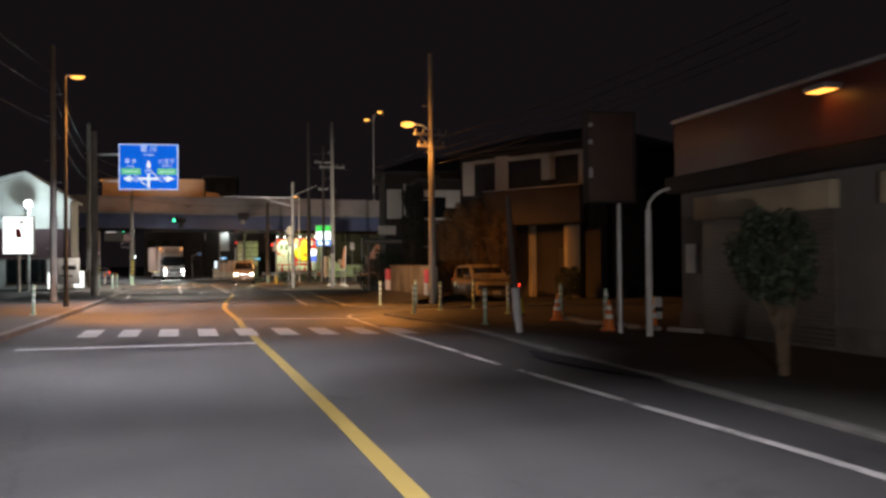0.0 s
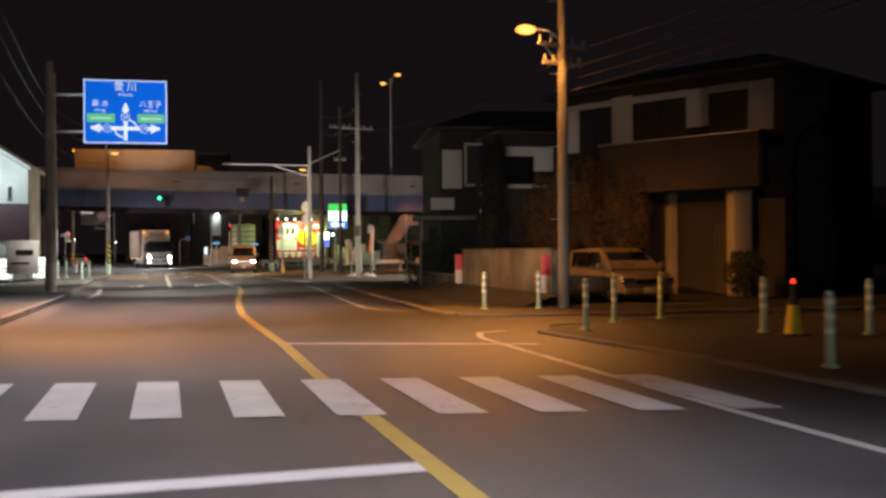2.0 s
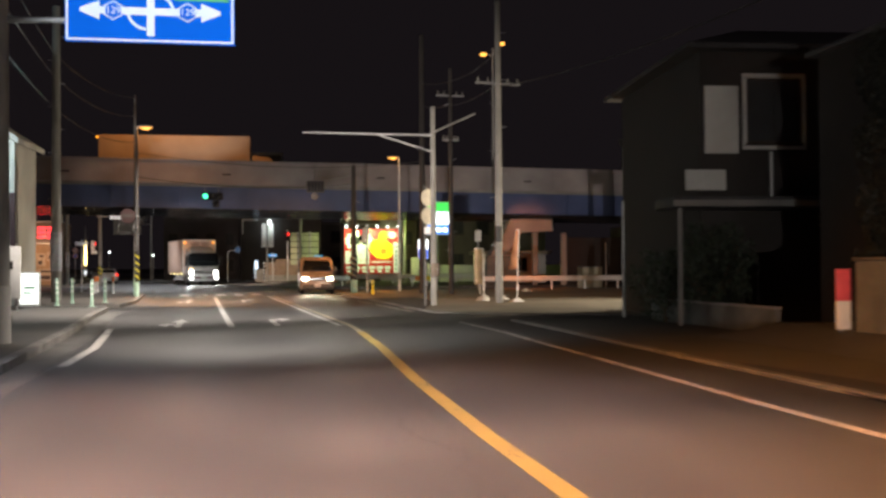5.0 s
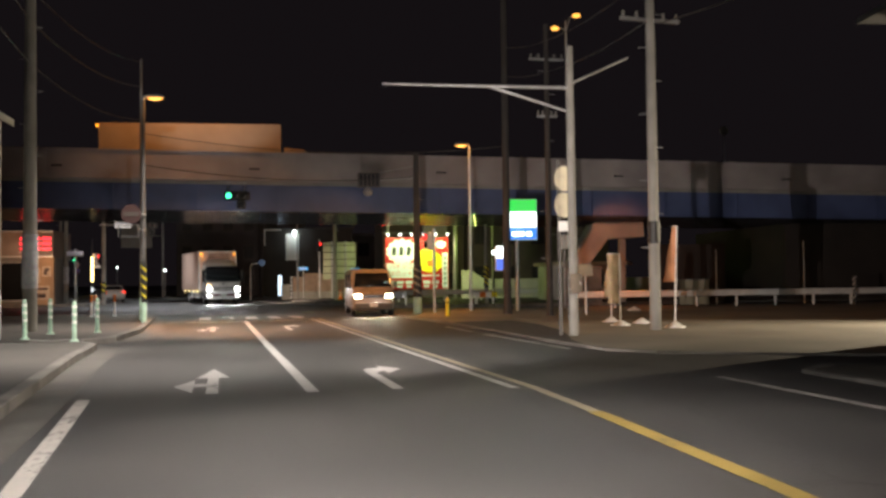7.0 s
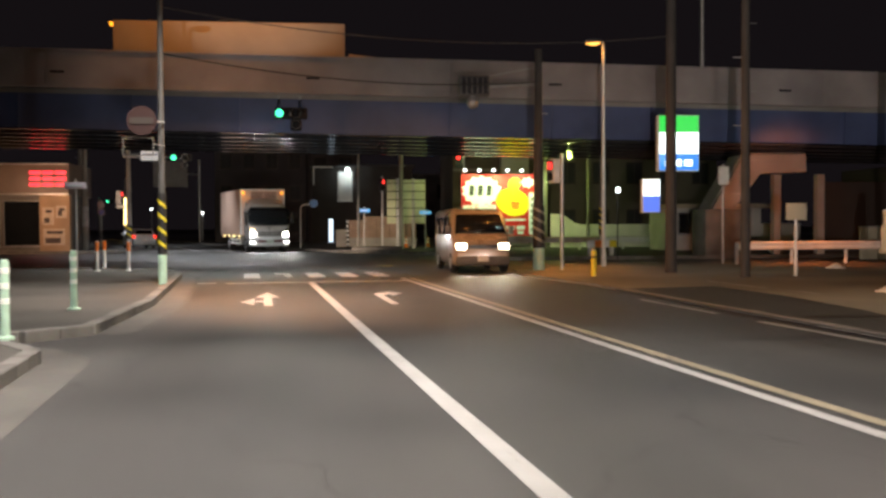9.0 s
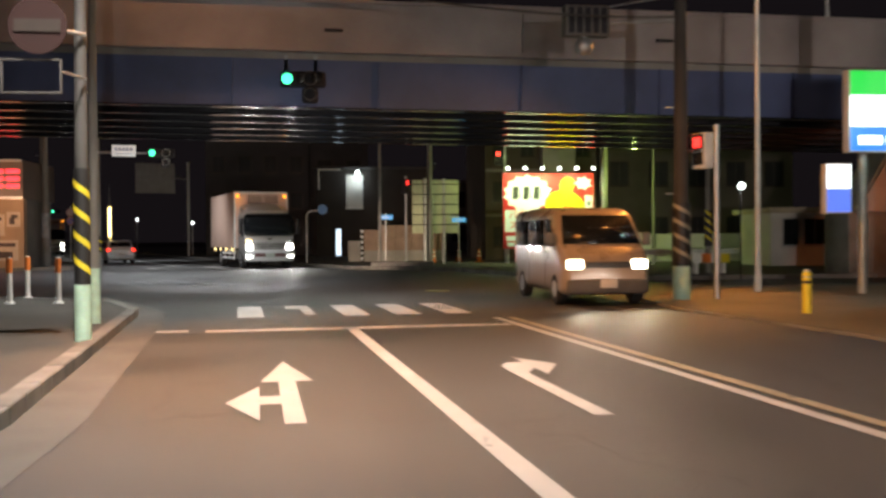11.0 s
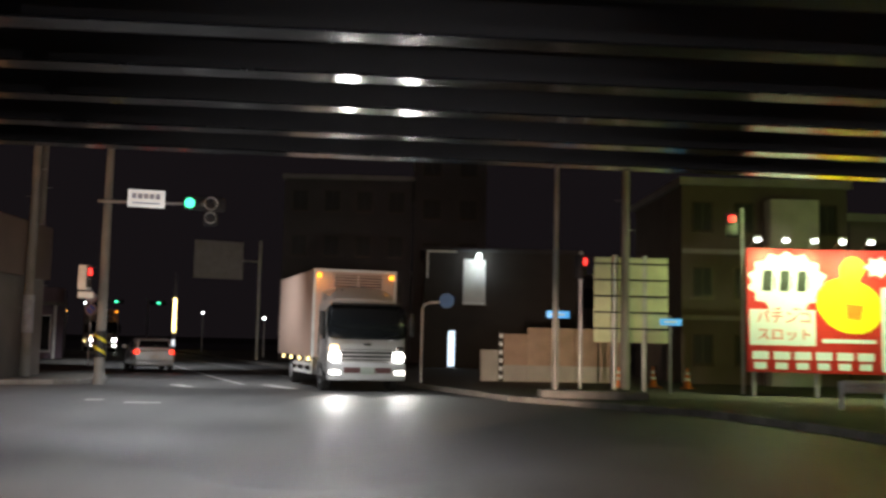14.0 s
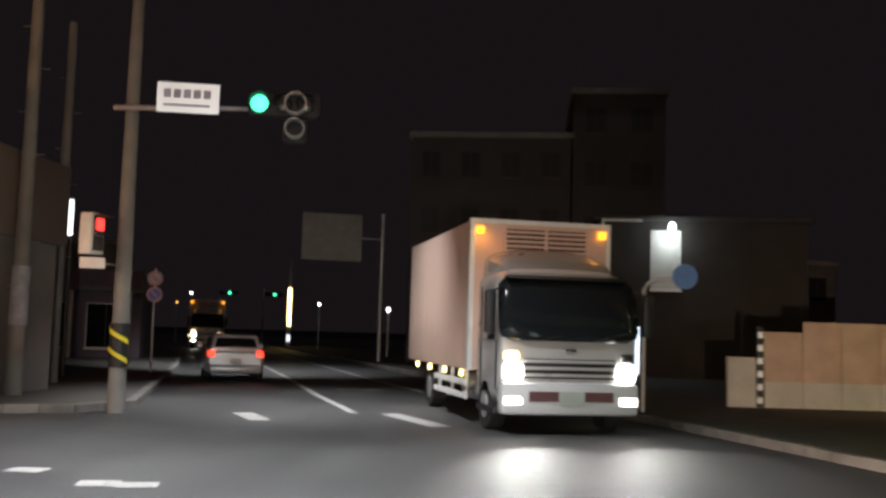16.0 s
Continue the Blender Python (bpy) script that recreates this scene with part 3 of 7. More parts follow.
def utility_pole(x, y, h, r=0.17, label="tall grey concrete utility pole", arms=(), lean=0.0, tape=None, steps=True, sleeve=None, body=POLE, stripe=YELLOW):
    t = thing("utility_pole", x, y, kerb_top(x, y), 0, label, "utility pole", "utility poles")
    dx = math.tan(radians(lean)) * h
    part("shaft", bars(((0, 0, -0.3), (dx, 0, h), r, r * 0.68), seg=16), body, t)
    for z, half, turn in arms:
        a = radians(turn)
        c, s = math.cos(a), math.sin(a)
        arm = bmesh.new()
        box(arm, -half, half, -0.04, 0.04, z, z + 0.08)
        bmesh.ops.rotate(arm, verts=arm.verts, cent=(0, 0, z), matrix=Matrix.Rotation(a, 3, "Z"))
        arm_ob = part("crossarm", arm, GALV, t)
        for k in (-0.9, -0.45, 0.45, 0.9):
            part("insulator", bars(((k * half * c, k * half * s, z + 0.08), (k * half * c, k * half * s, z + 0.25), 0.05, 0.035), seg=8), POLE, arm_ob)
    if tape:
        z0, z1 = tape
        band = part("hazard_sleeve", bars(((0, 0, z0), (0, 0, z1), r + 0.022), seg=20), BLACK, t, "black sleeve with yellow stripes")
        n = int((z1 - z0) / 0.3)
        for k in range(n):
            z = z0 + 0.06 + k * (z1 - z0 - 0.1) / n
            bm = bmesh.new()
            ring = []
            for j in range(13):
                a = radians(-170 + j * 160 / 12)
                zz = z + 0.28 - j * 0.28 / 12
                ring.append((a, zz))
            for (a, za), (b, zb) in zip(ring, ring[1:]):
                q = [(a, za), (b, zb), (b, zb + 0.085), (a, za + 0.085)]
                bm.faces.new([bm.verts.new(((r + 0.028) * math.cos(u), (r + 0.028) * math.sin(u), min(max(w, z0), z1))) for u, w in q])
            part("stripe", bm, stripe, band)
    if sleeve:
        part("sleeve", bars(((dx * sleeve[0] / h, 0, sleeve[0]), (dx * sleeve[1] / h, 0, sleeve[1]), r + 0.012), seg=16), sleeve[2], t)
    if steps:
        for k in range(int((h - 2.5) / 0.9)):
            z = 2.2 + 0.9 * k
            side = 1 if k % 2 else -1
            part("step_bolt", bars(((0, 0, z), (side * 0.32, 0.05, z), 0.011), seg=6), GALV, t)
    return t


def street_lamp(x, y, h, reach, lens=LAMP_SODIUM, colour=SODIUM, watts=1500, label="slim street lamp with a glowing orange sodium head", r=0.085, cone=110, tape=None, turn=0.0, metal=GALV, tilt=0.85):
    """A lamp whose arm reaches along its own x."""
    t = thing("street_lamp", x, y, kerb_top(x, y), turn, label, "street lamp", "street lamps")
    s = 1 if reach > 0 else -1
    part("pole", bars(((0, 0, -0.2), (0, 0, h), r, r * 0.6), seg=14), metal, t)
    if tape:
        part("base_cover", bars(((0, 0, 0), (0, 0, tape[0] - 0.005), r * 1.12), seg=14), BOLLARD, t, "pale greenish foot")
    else:
        part("base_cover", bars(((0, 0, 0), (0, 0, 0.4), r * 1.25, r * 1.15), seg=14), metal, t)
    part("arm", tube([(0, 0, h - 0.02), (0.25 * reach, 0, h + 0.14), (0.62 * reach, 0, h + 0.16), (reach, 0, h + 0.1)], 0.035, 10), GALV, t)
    hood = bmesh.new()
    loft(hood, [[(reach + s * dx, w * math.cos(a) * 1.0, h + 0.1 + max(0, w * 0.8 * math.sin(a))) for a in [k * math.tau / 12 for k in range(12)]] for dx, w in ((-0.1, 0.05), (0.05, 0.12), (0.3, 0.15), (0.5, 0.11), (0.58, 0.03))])
    head = part("lamp_head", hood, GALV, t)
    lens_bm = bmesh.new()
    loft(lens_bm, [[(reach + s * dx, w * math.cos(a), h + 0.095 - max(0, w * 0.75 * math.sin(a))) for a in [k * math.tau / 12 for k in range(12)]] for dx, w in ((0.02, 0.05), (0.1, 0.11), (0.3, 0.14), (0.46, 0.09), (0.52, 0.03))])
    part("lens", lens_bm, lens, head, "glowing lens")
    if tape:
        band = part("hazard_sleeve", bars(((0, 0, tape[0]), (0, 0, tape[1]), r * 1.1), seg=16), BLACK, t)
        k, z = 0, tape[0] + 0.1
        while z < tape[1] - 0.2:
            bm = bmesh.new()
            for j in range(8):
                a, b = radians(-170 + 20 * j), radians(-150 + 20 * j)
                za, zb = z + 0.2 - 0.025 * j, z + 0.175 - 0.025 * j
                bm.faces.new([bm.verts.new((r * 1.14 * math.cos(u), r * 1.14 * math.sin(u), w)) for u, w in ((a, za), (b, zb), (b, zb + 0.08), (a, za + 0.08))])
            part("stripe", bm, YELLOW, band)
            z += 0.3
    m = t.matrix_world
    p = m @ Vector((reach + s * 0.27, 0, h - 0.12))
    if watts:
        spot("sodium_light", p, p + Vector((s * tilt, 0, -1)), watts, colour, cone, 0.6, 0.06)
        point("sodium_light", p + Vector((0, -0.12, -0.05)), 22, colour, 0.06)
    return t


NOTICES = mat("pasted_grey_notices", (0.36, 0.38, 0.42), 0.6, 0, 0.3, 4, 0.1, 25)
DARK_POLE = mat("dull_painted_pole", (0.09, 0.088, 0.085), 0.7, 0.1, 0.25, 2, 0.1, 60)
street_lamp(-5.4, 41.8, 8.3, 0.16, watts=7900, cone=112, metal=DARK_POLE, tilt=0.56)
street_lamp(-8.18, 82.0, 7.5, 0.12, watts=4500, cone=110, metal=DARK_POLE, tape=(0.68, 2.05), r=0.086, label="slim street lamp on a pole with black and yellow hazard stripes")
street_lamp(4.75, 92.1, 7.5, -0.1, watts=2300, cone=112, metal=WHITE_STEEL, label="pale slim street lamp with a glowing orange head", r=0.072)
spot("sodium_light", (-7.75, 81.8, 7.3), (-6.4, 78.5, 0), 900, SODIUM, 60, 1.0, 0.06)
# lamp on the tall wooden-armed pole
pole_r = utility_pole(8.0, 41.3, 9.6, 0.145, "weathered utility pole with crossarm, cables and street lamp", [(6.45, 0.75, 20), (6.0, 0.6, 20)])
part("lamp_bracket", tube([(0, 0, 6.6), (-0.35, 0, 6.85), (-0.75, 0.1, 6.92)], 0.03), GALV, pole_r)
part("brace", tube([(0, 0, 5.9), (-0.5, 0, 6.55)], 0.025), GALV, pole_r)
hd = bmesh.new()
bmesh.ops.create_uvsphere(hd, u_segments=14, v_segments=8, radius=0.2, matrix=Matrix.Translation((-0.9, 0.1, 6.88)) @ Matrix.Diagonal((1.3, 0.8, 0.6, 1)))
part("lamp_lens", hd, LAMP_SODIUM, pole_r, "glowing orange lamp")
spot("sodium_light", (6.9, 41.2, 6.7), (1.2, 38.4, 0), 3900, SODIUM, 104, 0.6, 0.06)
spot("sodium_light", (7.3, 41.6, 6.7), (13.0, 47.0, 0.5), 820, SODIUM, 46, 1.0, 0.06)
point("sodium_light", (7.1, 40.9, 6.6), 85, SODIUM, 0.05)
spot("sodium_light", (7.25, 40.5, 6.75), (8.0, 41.3, 5.4), 420, SODIUM, 50, 1.0, 0.06)

# tall twin lamp beyond the bridge
tw = thing("twin_street_lamp", 12.75, 103.9, 6.55, 0, "tall thin mast with two orange lamps on the bridge", "street lamp")
part("mast", bars(((0, 0, 0), (0, 0, 10.2), 0.09, 0.05)), WHITE_STEEL, tw)
for s in (-1, 1):
    arm = part("arm", tube([(0, 0, 9.6), (s * 0.3, 0, 10.1 + 0.35 * s), (s * 0.62, 0, 10.15 + 0.4 * s)], 0.03), WHITE_STEEL, tw)
    bm = bmesh.new()
    bmesh.ops.create_uvsphere(bm, u_segments=12, v_segments=8, radius=0.22, matrix=Matrix.Translation((s * 0.66, 0, 10.12 + 0.4 * s)) @ Matrix.Diagonal((1.2, 1, 0.6, 1)))
    part("lens", bm, LAMP_SODIUM, arm)

utility_pole(-10.4, 76.5, 11.5, 0.2, "pale grey concrete utility pole with pasted notices", sleeve=(1.2, 2.7, NOTICES))
utility_pole(-6.75, 46.4, 10.5, 0.15)
utility_pole(3.6, 71.2, 7.1, 0.118, "pale concrete pole with a long horizontal arm", sleeve=(1.0, 1.5, KERB), steps=False)
BOX_TAN = mat("dull_tan_metal", (0.15, 0.12, 0.09), 0.6, 0.1, 0.25, 4, 0.1, 40)
mbox = thing("meter_box", 3.62, 71.055, 1.06, 0, "tan metal box strapped to the concrete pole", "meter box")
part("case", boxes((-0.14, 0.14, -0.12, 0.02, 0, 0.47), bevel=0.015), BOX_TAN, mbox)
part("lid", boxes((-0.12, 0.12, -0.135, -0.121, 0.03, 0.44), bevel=0.006), BOX_TAN, mbox)
part("latch", boxes((0.07, 0.1, -0.15, -0.136, 0.2, 0.27)), GALV, mbox)
for z in (0.08, 0.36):
    part("strap", boxes((-0.16, 0.16, 0.021, 0.034, z, z + 0.03)), GALV, mbox)
arm_t = thing("cantilever_arm", 3.6, 71.2, 6.1, 0, "thin horizontal steel arm braced to the pole", "sign arm")
part("beam", bars(((0, 0, 0), (-4.6, 0.2, 0.06), 0.045, 0.03)), GALV, arm_t)
part("brace", bars(((0, 0, -0.6), (-2.0, 0.1, 0.02), 0.03)), GALV, arm_t)
part("stay", bars(((0, 0, 0.1), (1.6, 0.3, 0.85), 0.03)), GALV, arm_t)
utility_pole(6.4, 73.1, 11.5, 0.15, arms=[(8.3, 0.9, 10)], sleeve=(2.3, 2.9, BLACK))
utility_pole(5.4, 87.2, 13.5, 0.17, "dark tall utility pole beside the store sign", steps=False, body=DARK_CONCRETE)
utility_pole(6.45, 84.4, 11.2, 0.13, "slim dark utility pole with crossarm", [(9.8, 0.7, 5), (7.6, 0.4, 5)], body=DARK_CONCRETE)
# the corner pole's hazard stripes are a duller grey-yellow
utility_pole(2.0, 89.7, 6.9, 0.17, "dark pole with hazard sleeve on the corner", tape=(0.7, 2.0), body=DARK_CONCRETE, stripe=mat("dull_stripe", (0.26, 0.25, 0.2), 0.6), sleeve=(0, 0.69, BOLLARD))
utility_pole(-8.65, 84.6, 9.5, 0.068, "slim grey pole with a pale green foot", steps=False, sleeve=(0, 0.8, BOLLARD))
back_sign = thing("marker_post", -8.4, 83.1, 0.12, 0, "slim white steel post with a flat cap", "post")
part("post", bars(((0, 0, 0), (0, 0, 3.1), 0.032, 0.03)), WHITE_STEEL, back_sign)
part("cap", bars(((0, 0, 3.101), (0, 0, 3.13), 0.04)), GALV, back_sign)
# the white sleeve paints in headlamp light on the leaning pole's foot
utility_pole(7.28, 25.7, 3.05, 0.085, "leaning pole stub, headlamp light painted pale on its foot", lean=-4.5, steps=False, body=mat("brown_pole_concrete", (0.1, 0.085, 0.075), 0.85, 0, 0.3, 1.5, 0.2, 80), sleeve=(0, 1.0, WHITE_STEEL))
utility_pole(9.33, 24.79, 4.6, 0.07, "slim grey steel signpost", steps=False, body=GALV)
utility_pole(7.34, 61.8, 3.1, 0.045, "slim steel post at the pavement corner", steps=False, body=WHITE_STEEL)
arm_lamp = thing("curved_arm_post", 9.6, 23.8, 0.022, 0, "white steel post with a curved arm", "street lamp")
part("post", bars(((0, 0, 0), (0, 0, 2.65), 0.075, 0.062)), WHITE_STEEL, arm_lamp)
part("curved_arm", tube([(0, 0, 2.6), (0.03, 0, 2.8), (0.15, 0, 2.95), (0.3, 0, 3.05), (0.48, 0, 3.1)], 0.035), WHITE_STEEL, arm_lamp)
pan = thing("tall_sign_panel", 9.0, 24.62, 2.9, 0, "dark unlit sign panel high on a steel post", "sign")
part("panel", boxes((-0.46, 0.56, -0.12, 0.12, 0, 1.9), bevel=0.02), mat("brown_sign_panel", (0.075, 0.042, 0.03), 0.7, 0, 0.25, 2, 0.1, 40), pan)
part("panel_frame", boxes((-0.5, -0.461, -0.14, 0.14, -0.04, 1.94), (0.561, 0.6, -0.14, 0.14, -0.04, 1.94), (-0.46, 0.56, -0.14, 0.14, 1.901, 1.94), (-0.46, 0.56, -0.14, 0.14, -0.04, -0.001)), WALL_DARK, pan)
for z0, z1 in ((1.6, 1.68), (1.22, 1.32), (0.5, 0.72)):
    part("panel_mark", boxes((-0.45, -0.36, -0.127, -0.121, z0, z1)), GALV, pan, "faded pale mark")


def cable(a, b, sag, r=0.018, n=14):
    pts = []
    for i in range(n + 1):
        u = i / n
        p = Vector(a).lerp(Vector(b), u)
        p.z -= sag * 4 * u * (1 - u)
        pts.append(p)
    ob = part("cable", tube(pts, r, 5), WIRE)
    return tagged(ob, "dark overhead cable strung between poles", "cable", "overhead cables")


for dz, dx in ((6.3, 0.65), (5.55, 0.5), (5.2, 0.25), (5.6, -0.2)):
    cable((7.95 + dx, 41.2 + dx * 0.4, dz + 0.2), (14.8 + dx, 27 + dx, dz + 2.2), 0.3)
    if dx == 0.65:
        cable((7.95 + dx, 41.2, dz + 0.2), (6.4 + dx * 0.5, 73.1, dz + 2.0), 0.6)
for dz in (9.5, 8.6, 7.4):
    cable((-6.75, 46.4, dz), (-10.4, 76.5, dz + 0.2), 0.4, n=20)
    cable((-10.4, 76.5, dz + 0.2), (-8.65, 84.6, dz), 0.4)
    cable((-6.75, 46.4, dz), (-6.5, 10, dz + 0.6), 0.7)
for dz in (10.6, 9.4):
    cable((6.4, 73.1, dz - 1), (6.45, 84.4, dz), 0.2)
    cable((6.45, 84.4, dz), (5.4, 87.2, dz + 0.4), 0.12)
cable((-8.65, 84.6, 5.75), (2.0, 89.7, 5.9), 0.35, 0.02, 20)
cable((-8.65, 84.6, 6.9), (5.4, 87.2, 6.9), 0.5, 0.015, 20)

# ---- bollards, cones, small street things ----


def bollard(x, y, h=0.95, style="green", lean=0.0):
    label = {"green": "green-grey flexible bollard with bright reflective bands", "red": "white post with a bright orange top", "yellow": "yellow painted steel bollard at the corner", "board": "pink-red marker post beside the wall"}[style]
    t = thing("bollard", x, y, kerb_top(x, y), 0, label, "bollard", "bollards along the kerb")
    t.matrix_world = pose(x, y, kerb_top(x, y), 0, lean, random.uniform(0, 360))
    body = {"green": BOLLARD, "red": WHITE_PLASTIC, "yellow": YELLOW, "board": ORANGE_PLASTIC}[style]
    bm = bmesh.new()
    rings = [(0.1, 0), (0.1, 0.03), (0.055, 0.05), (0.05, 0.3), (0.05, h - 0.05), (0.04, h - 0.01), (0.015, h)]
    if style == "yellow":
        rings = [(0.075, 0), (0.075, h - 0.06), (0.06, h - 0.02), (0.02, h)]
    loft(bm, [[(r * math.cos(a), r * math.sin(a), z) for a in [k * math.tau / 14 for k in range(14)]] for r, z in rings])
    part("post", bm, body, t)
    if style == "green":
        for z in (0.42, 0.6, 0.78):
            part("reflective_band", bars(((0, 0, h * z / 0.95), (0, 0, h * z / 0.95 + 0.07), 0.055), seg=14), REFLECT, t)
    elif style == "yellow":
        part("dark_band", bars(((0, 0, h - 0.22), (0, 0, h - 0.17), 0.079), seg=14), BLACK, t)
        part("cap", bars(((0, 0, h - 0.12), (0, 0, h + 0.02), 0.078, 0.05), seg=14), GALV, t, "grey domed cap")
    elif style == "red":
        part("cap_band", bars(((0, 0, h - 0.3), (0, 0, h - 0.02), 0.056), seg=14), ORANGE_PLASTIC, t)
    return t


for x, y in ((-5.2, 35.8), (6.0, 41.4), (6.3, 34.9), (7.42, 36.4), (8.7, 37.1), (7.2, 28.75), (7.35, 41.3), (9.0, 33.5), (9.5, 26.2), (10.4, 32.6), (-9.45, 72.4), (-9.45, 74.8), (-8.05, 71.1), (-8.35, 75.2)):
    bollard(x, y, random.uniform(0.9, 0.98), "green", random.uniform(-1.2, 1.2))
for x, y in ((-11.4, 89.6), (-10.47, 89.5), (-11.6, 95.6 - 4.2)):
    bollard(x, y, 0.9, "red")
bollard(2.67, 85.6, 0.72, "yellow")


def marker_board(x, y):
    t = thing("marker_post", x, y, 0.28, 0, "flat marker post, red above and white below, beside the wall", "marker post", "marker posts")
    part("red_face", boxes((-0.13, 0.13, -0.02, 0.02, 0.52, 1.05), bevel=0.008), MARKER_RED, t, "bright red reflective face")
    part("white_face", boxes((-0.13, 0.13, -0.02, 0.02, 0.04, 0.517), bevel=0.008), WHITE_PLASTIC, t, "dull white face")
    part("stake", bars(((0, 0.04, -0.05), (0, 0.04, 1.0), 0.02), seg=8), GALV, t)


MARKER_RED = mat("red_reflective_face", (0.8, 0.12, 0.15), 0.4, 0, 0.1, 6, 0, 40)
marker_board(7.6, 51.75)
marker_board(8.1, 43.1)


def cone(x, y):
    t = thing("traffic_cone", x, y, kerb_top(x, y), random.uniform(0, 90), "orange traffic cone with white reflective bands", "traffic cone", "traffic cones")
    part("base", boxes((-0.19, 0.19, -0.19, 0.19, 0, 0.03), bevel=0.01), ORANGE_PLASTIC, t)
    part("cone_body", bars(((0, 0, 0.03), (0, 0, 0.7), 0.14, 0.025), seg=18), ORANGE_PLASTIC, t)
    for z0 in (0.27, 0.47):
        r = 0.14 - 0.115 * (z0 - 0.03) / 0.67
        part("reflective_band", bars(((0, 0, z0), (0, 0, z0 + 0.1), r + 0.006, r - 0.011), seg=18), REFLECT, t)


cone(9.4, 25.7)
cone(10.5, 25.85)
cone(9.45, 29.85)
beacon = thing("beacon_cone", 9.2, 32.9, 0.022, 0, "tall yellow cone with a small red lamp on top", "traffic cone", "traffic cones")
part("base", boxes((-0.17, 0.17, -0.17, 0.17, 0, 0.03), bevel=0.01), BLACK, beacon)
part("cone_body", bars(((0, 0, 0.03), (0, 0, 0.5), 0.15, 0.09), seg=18), YELLOW, beacon)
part("sleeve", bars(((0, 0, 0.5), (0, 0, 0.86), 0.06, 0.045), seg=14), BLACK, beacon)
part("red_lamp", bars(((0, 0, 0.86), (0, 0, 0.93), 0.035, 0.02), seg=14), TAIL_RED, beacon, "small glowing red lamp")
for x, y in ((0.0, 120.6), (1.5, 122.0), (2.5, 121.3)):
    cone(x, y)

kiosk = thing("water_meter_post", 12.2, 29.6, 0.022, 0, "small white post with a dark band beside the pavement", "marker post")
part("post", boxes((-0.12, 0.12, -0.08, 0.08, 0, 0.6), bevel=0.03), WHITE_PLASTIC, kiosk)
part("band", boxes((-0.122, 0.122, -0.085, 0.085, 0.2, 0.32)), BLACK, kiosk)

for x, y in ((9.7, 29.6), (9.75, 28.0), (10.05, 27.1), (10.25, 25.7), (10.75, 24.6)):
    ws = thing("wheel_stop", x, y, kerb_top(x, y), -70, "low white concrete wheel stop on the pavement", "wheel stop", "wheel stops")
    part("block", boxes((-0.5, 0.5, -0.08, 0.08, 0, 0.11), bevel=0.03), CONCRETE, ws)
# traffic detector hung over the junction
det = thing("traffic_detector", -0.05, 89.55, 5.42, 2, "grey traffic detector box with a round camera below", "traffic detector")
part("box", boxes((-0.47, 0.47, -0.14, 0.16, 0, 0.62), bevel=0.03), mat("dull_brown_panel", (0.11, 0.1, 0.095), 0.6, 0, 0.2, 3, 0.1, 40), det)
for k in range(5):
    part("rib", boxes((-0.4 + 0.17 * k, -0.28 + 0.17 * k, -0.155, -0.141, 0.05, 0.57), bevel=0.006), DARK_STEEL, det)
bm = bmesh.new()
bmesh.ops.create_uvsphere(bm, u_segments=16, v_segments=10, radius=0.19, matrix=Matrix.Translation((-0.05, 0, -0.2)))
part("camera_dome", bm, GALV, det, "pale round camera housing")
part("neck", bars(((-0.05, 0, -0.08), (-0.05, 0, 0.01), 0.07)), GALV, det)
part("mount_arm", bars(((0.3, 0.05, 0.3), (2.05, 0.15, 0.42), 0.04)), GALV, det)
part("stay", bars(((0.3, 0.05, 0.6), (2.05, 0.15, 0.95), 0.015)), GALV, det)

# ---- the blue direction sign ----
sign = thing("direction_sign", -3.86, 54.13, 0.12, 0, "large blue direction sign with white arrows and place names", "road sign")
part("post", bars(((-2.64, 0.6, -0.1), (-2.64, 0.6, 8.1), 0.18, 0.13), seg=18), POLE, sign, "pale concrete post")
# lowest metre of the post is paler
part("pale_foot", bars(((-2.64, 0.6, 0), (-2.64, 0.6, 1.0), 0.195), seg=18), CONCRETE, sign)
for z in (5.65, 6.95):
    part("arm", bars(((-2.64, 0.6, z), (1.2, 0.12, z), 0.05)), GALV, sign)
panel = part("panel", boxes((-1.42, 1.42, -0.03, 0.03, 5.18, 7.44), bevel=0.012), SIGN_BLUE, sign, "blue sign face")
part("border", boxes((-1.4, 1.4, -0.036, -0.031, 7.385, 7.42), (-1.4, 1.4, -0.036, -0.031, 5.2, 5.235), (-1.4, -1.365, -0.036, -0.031, 5.236, 7.384), (1.365, 1.4, -0.036, -0.031, 5.236, 7.384)), SIGN_WHITE, panel)


def flat(outlines, y, t=0.004):
    bm = bmesh.new()
    for k, o in enumerate(outlines):
        profile(bm, o, y - t - 0.0006 * k, y)
    return bm


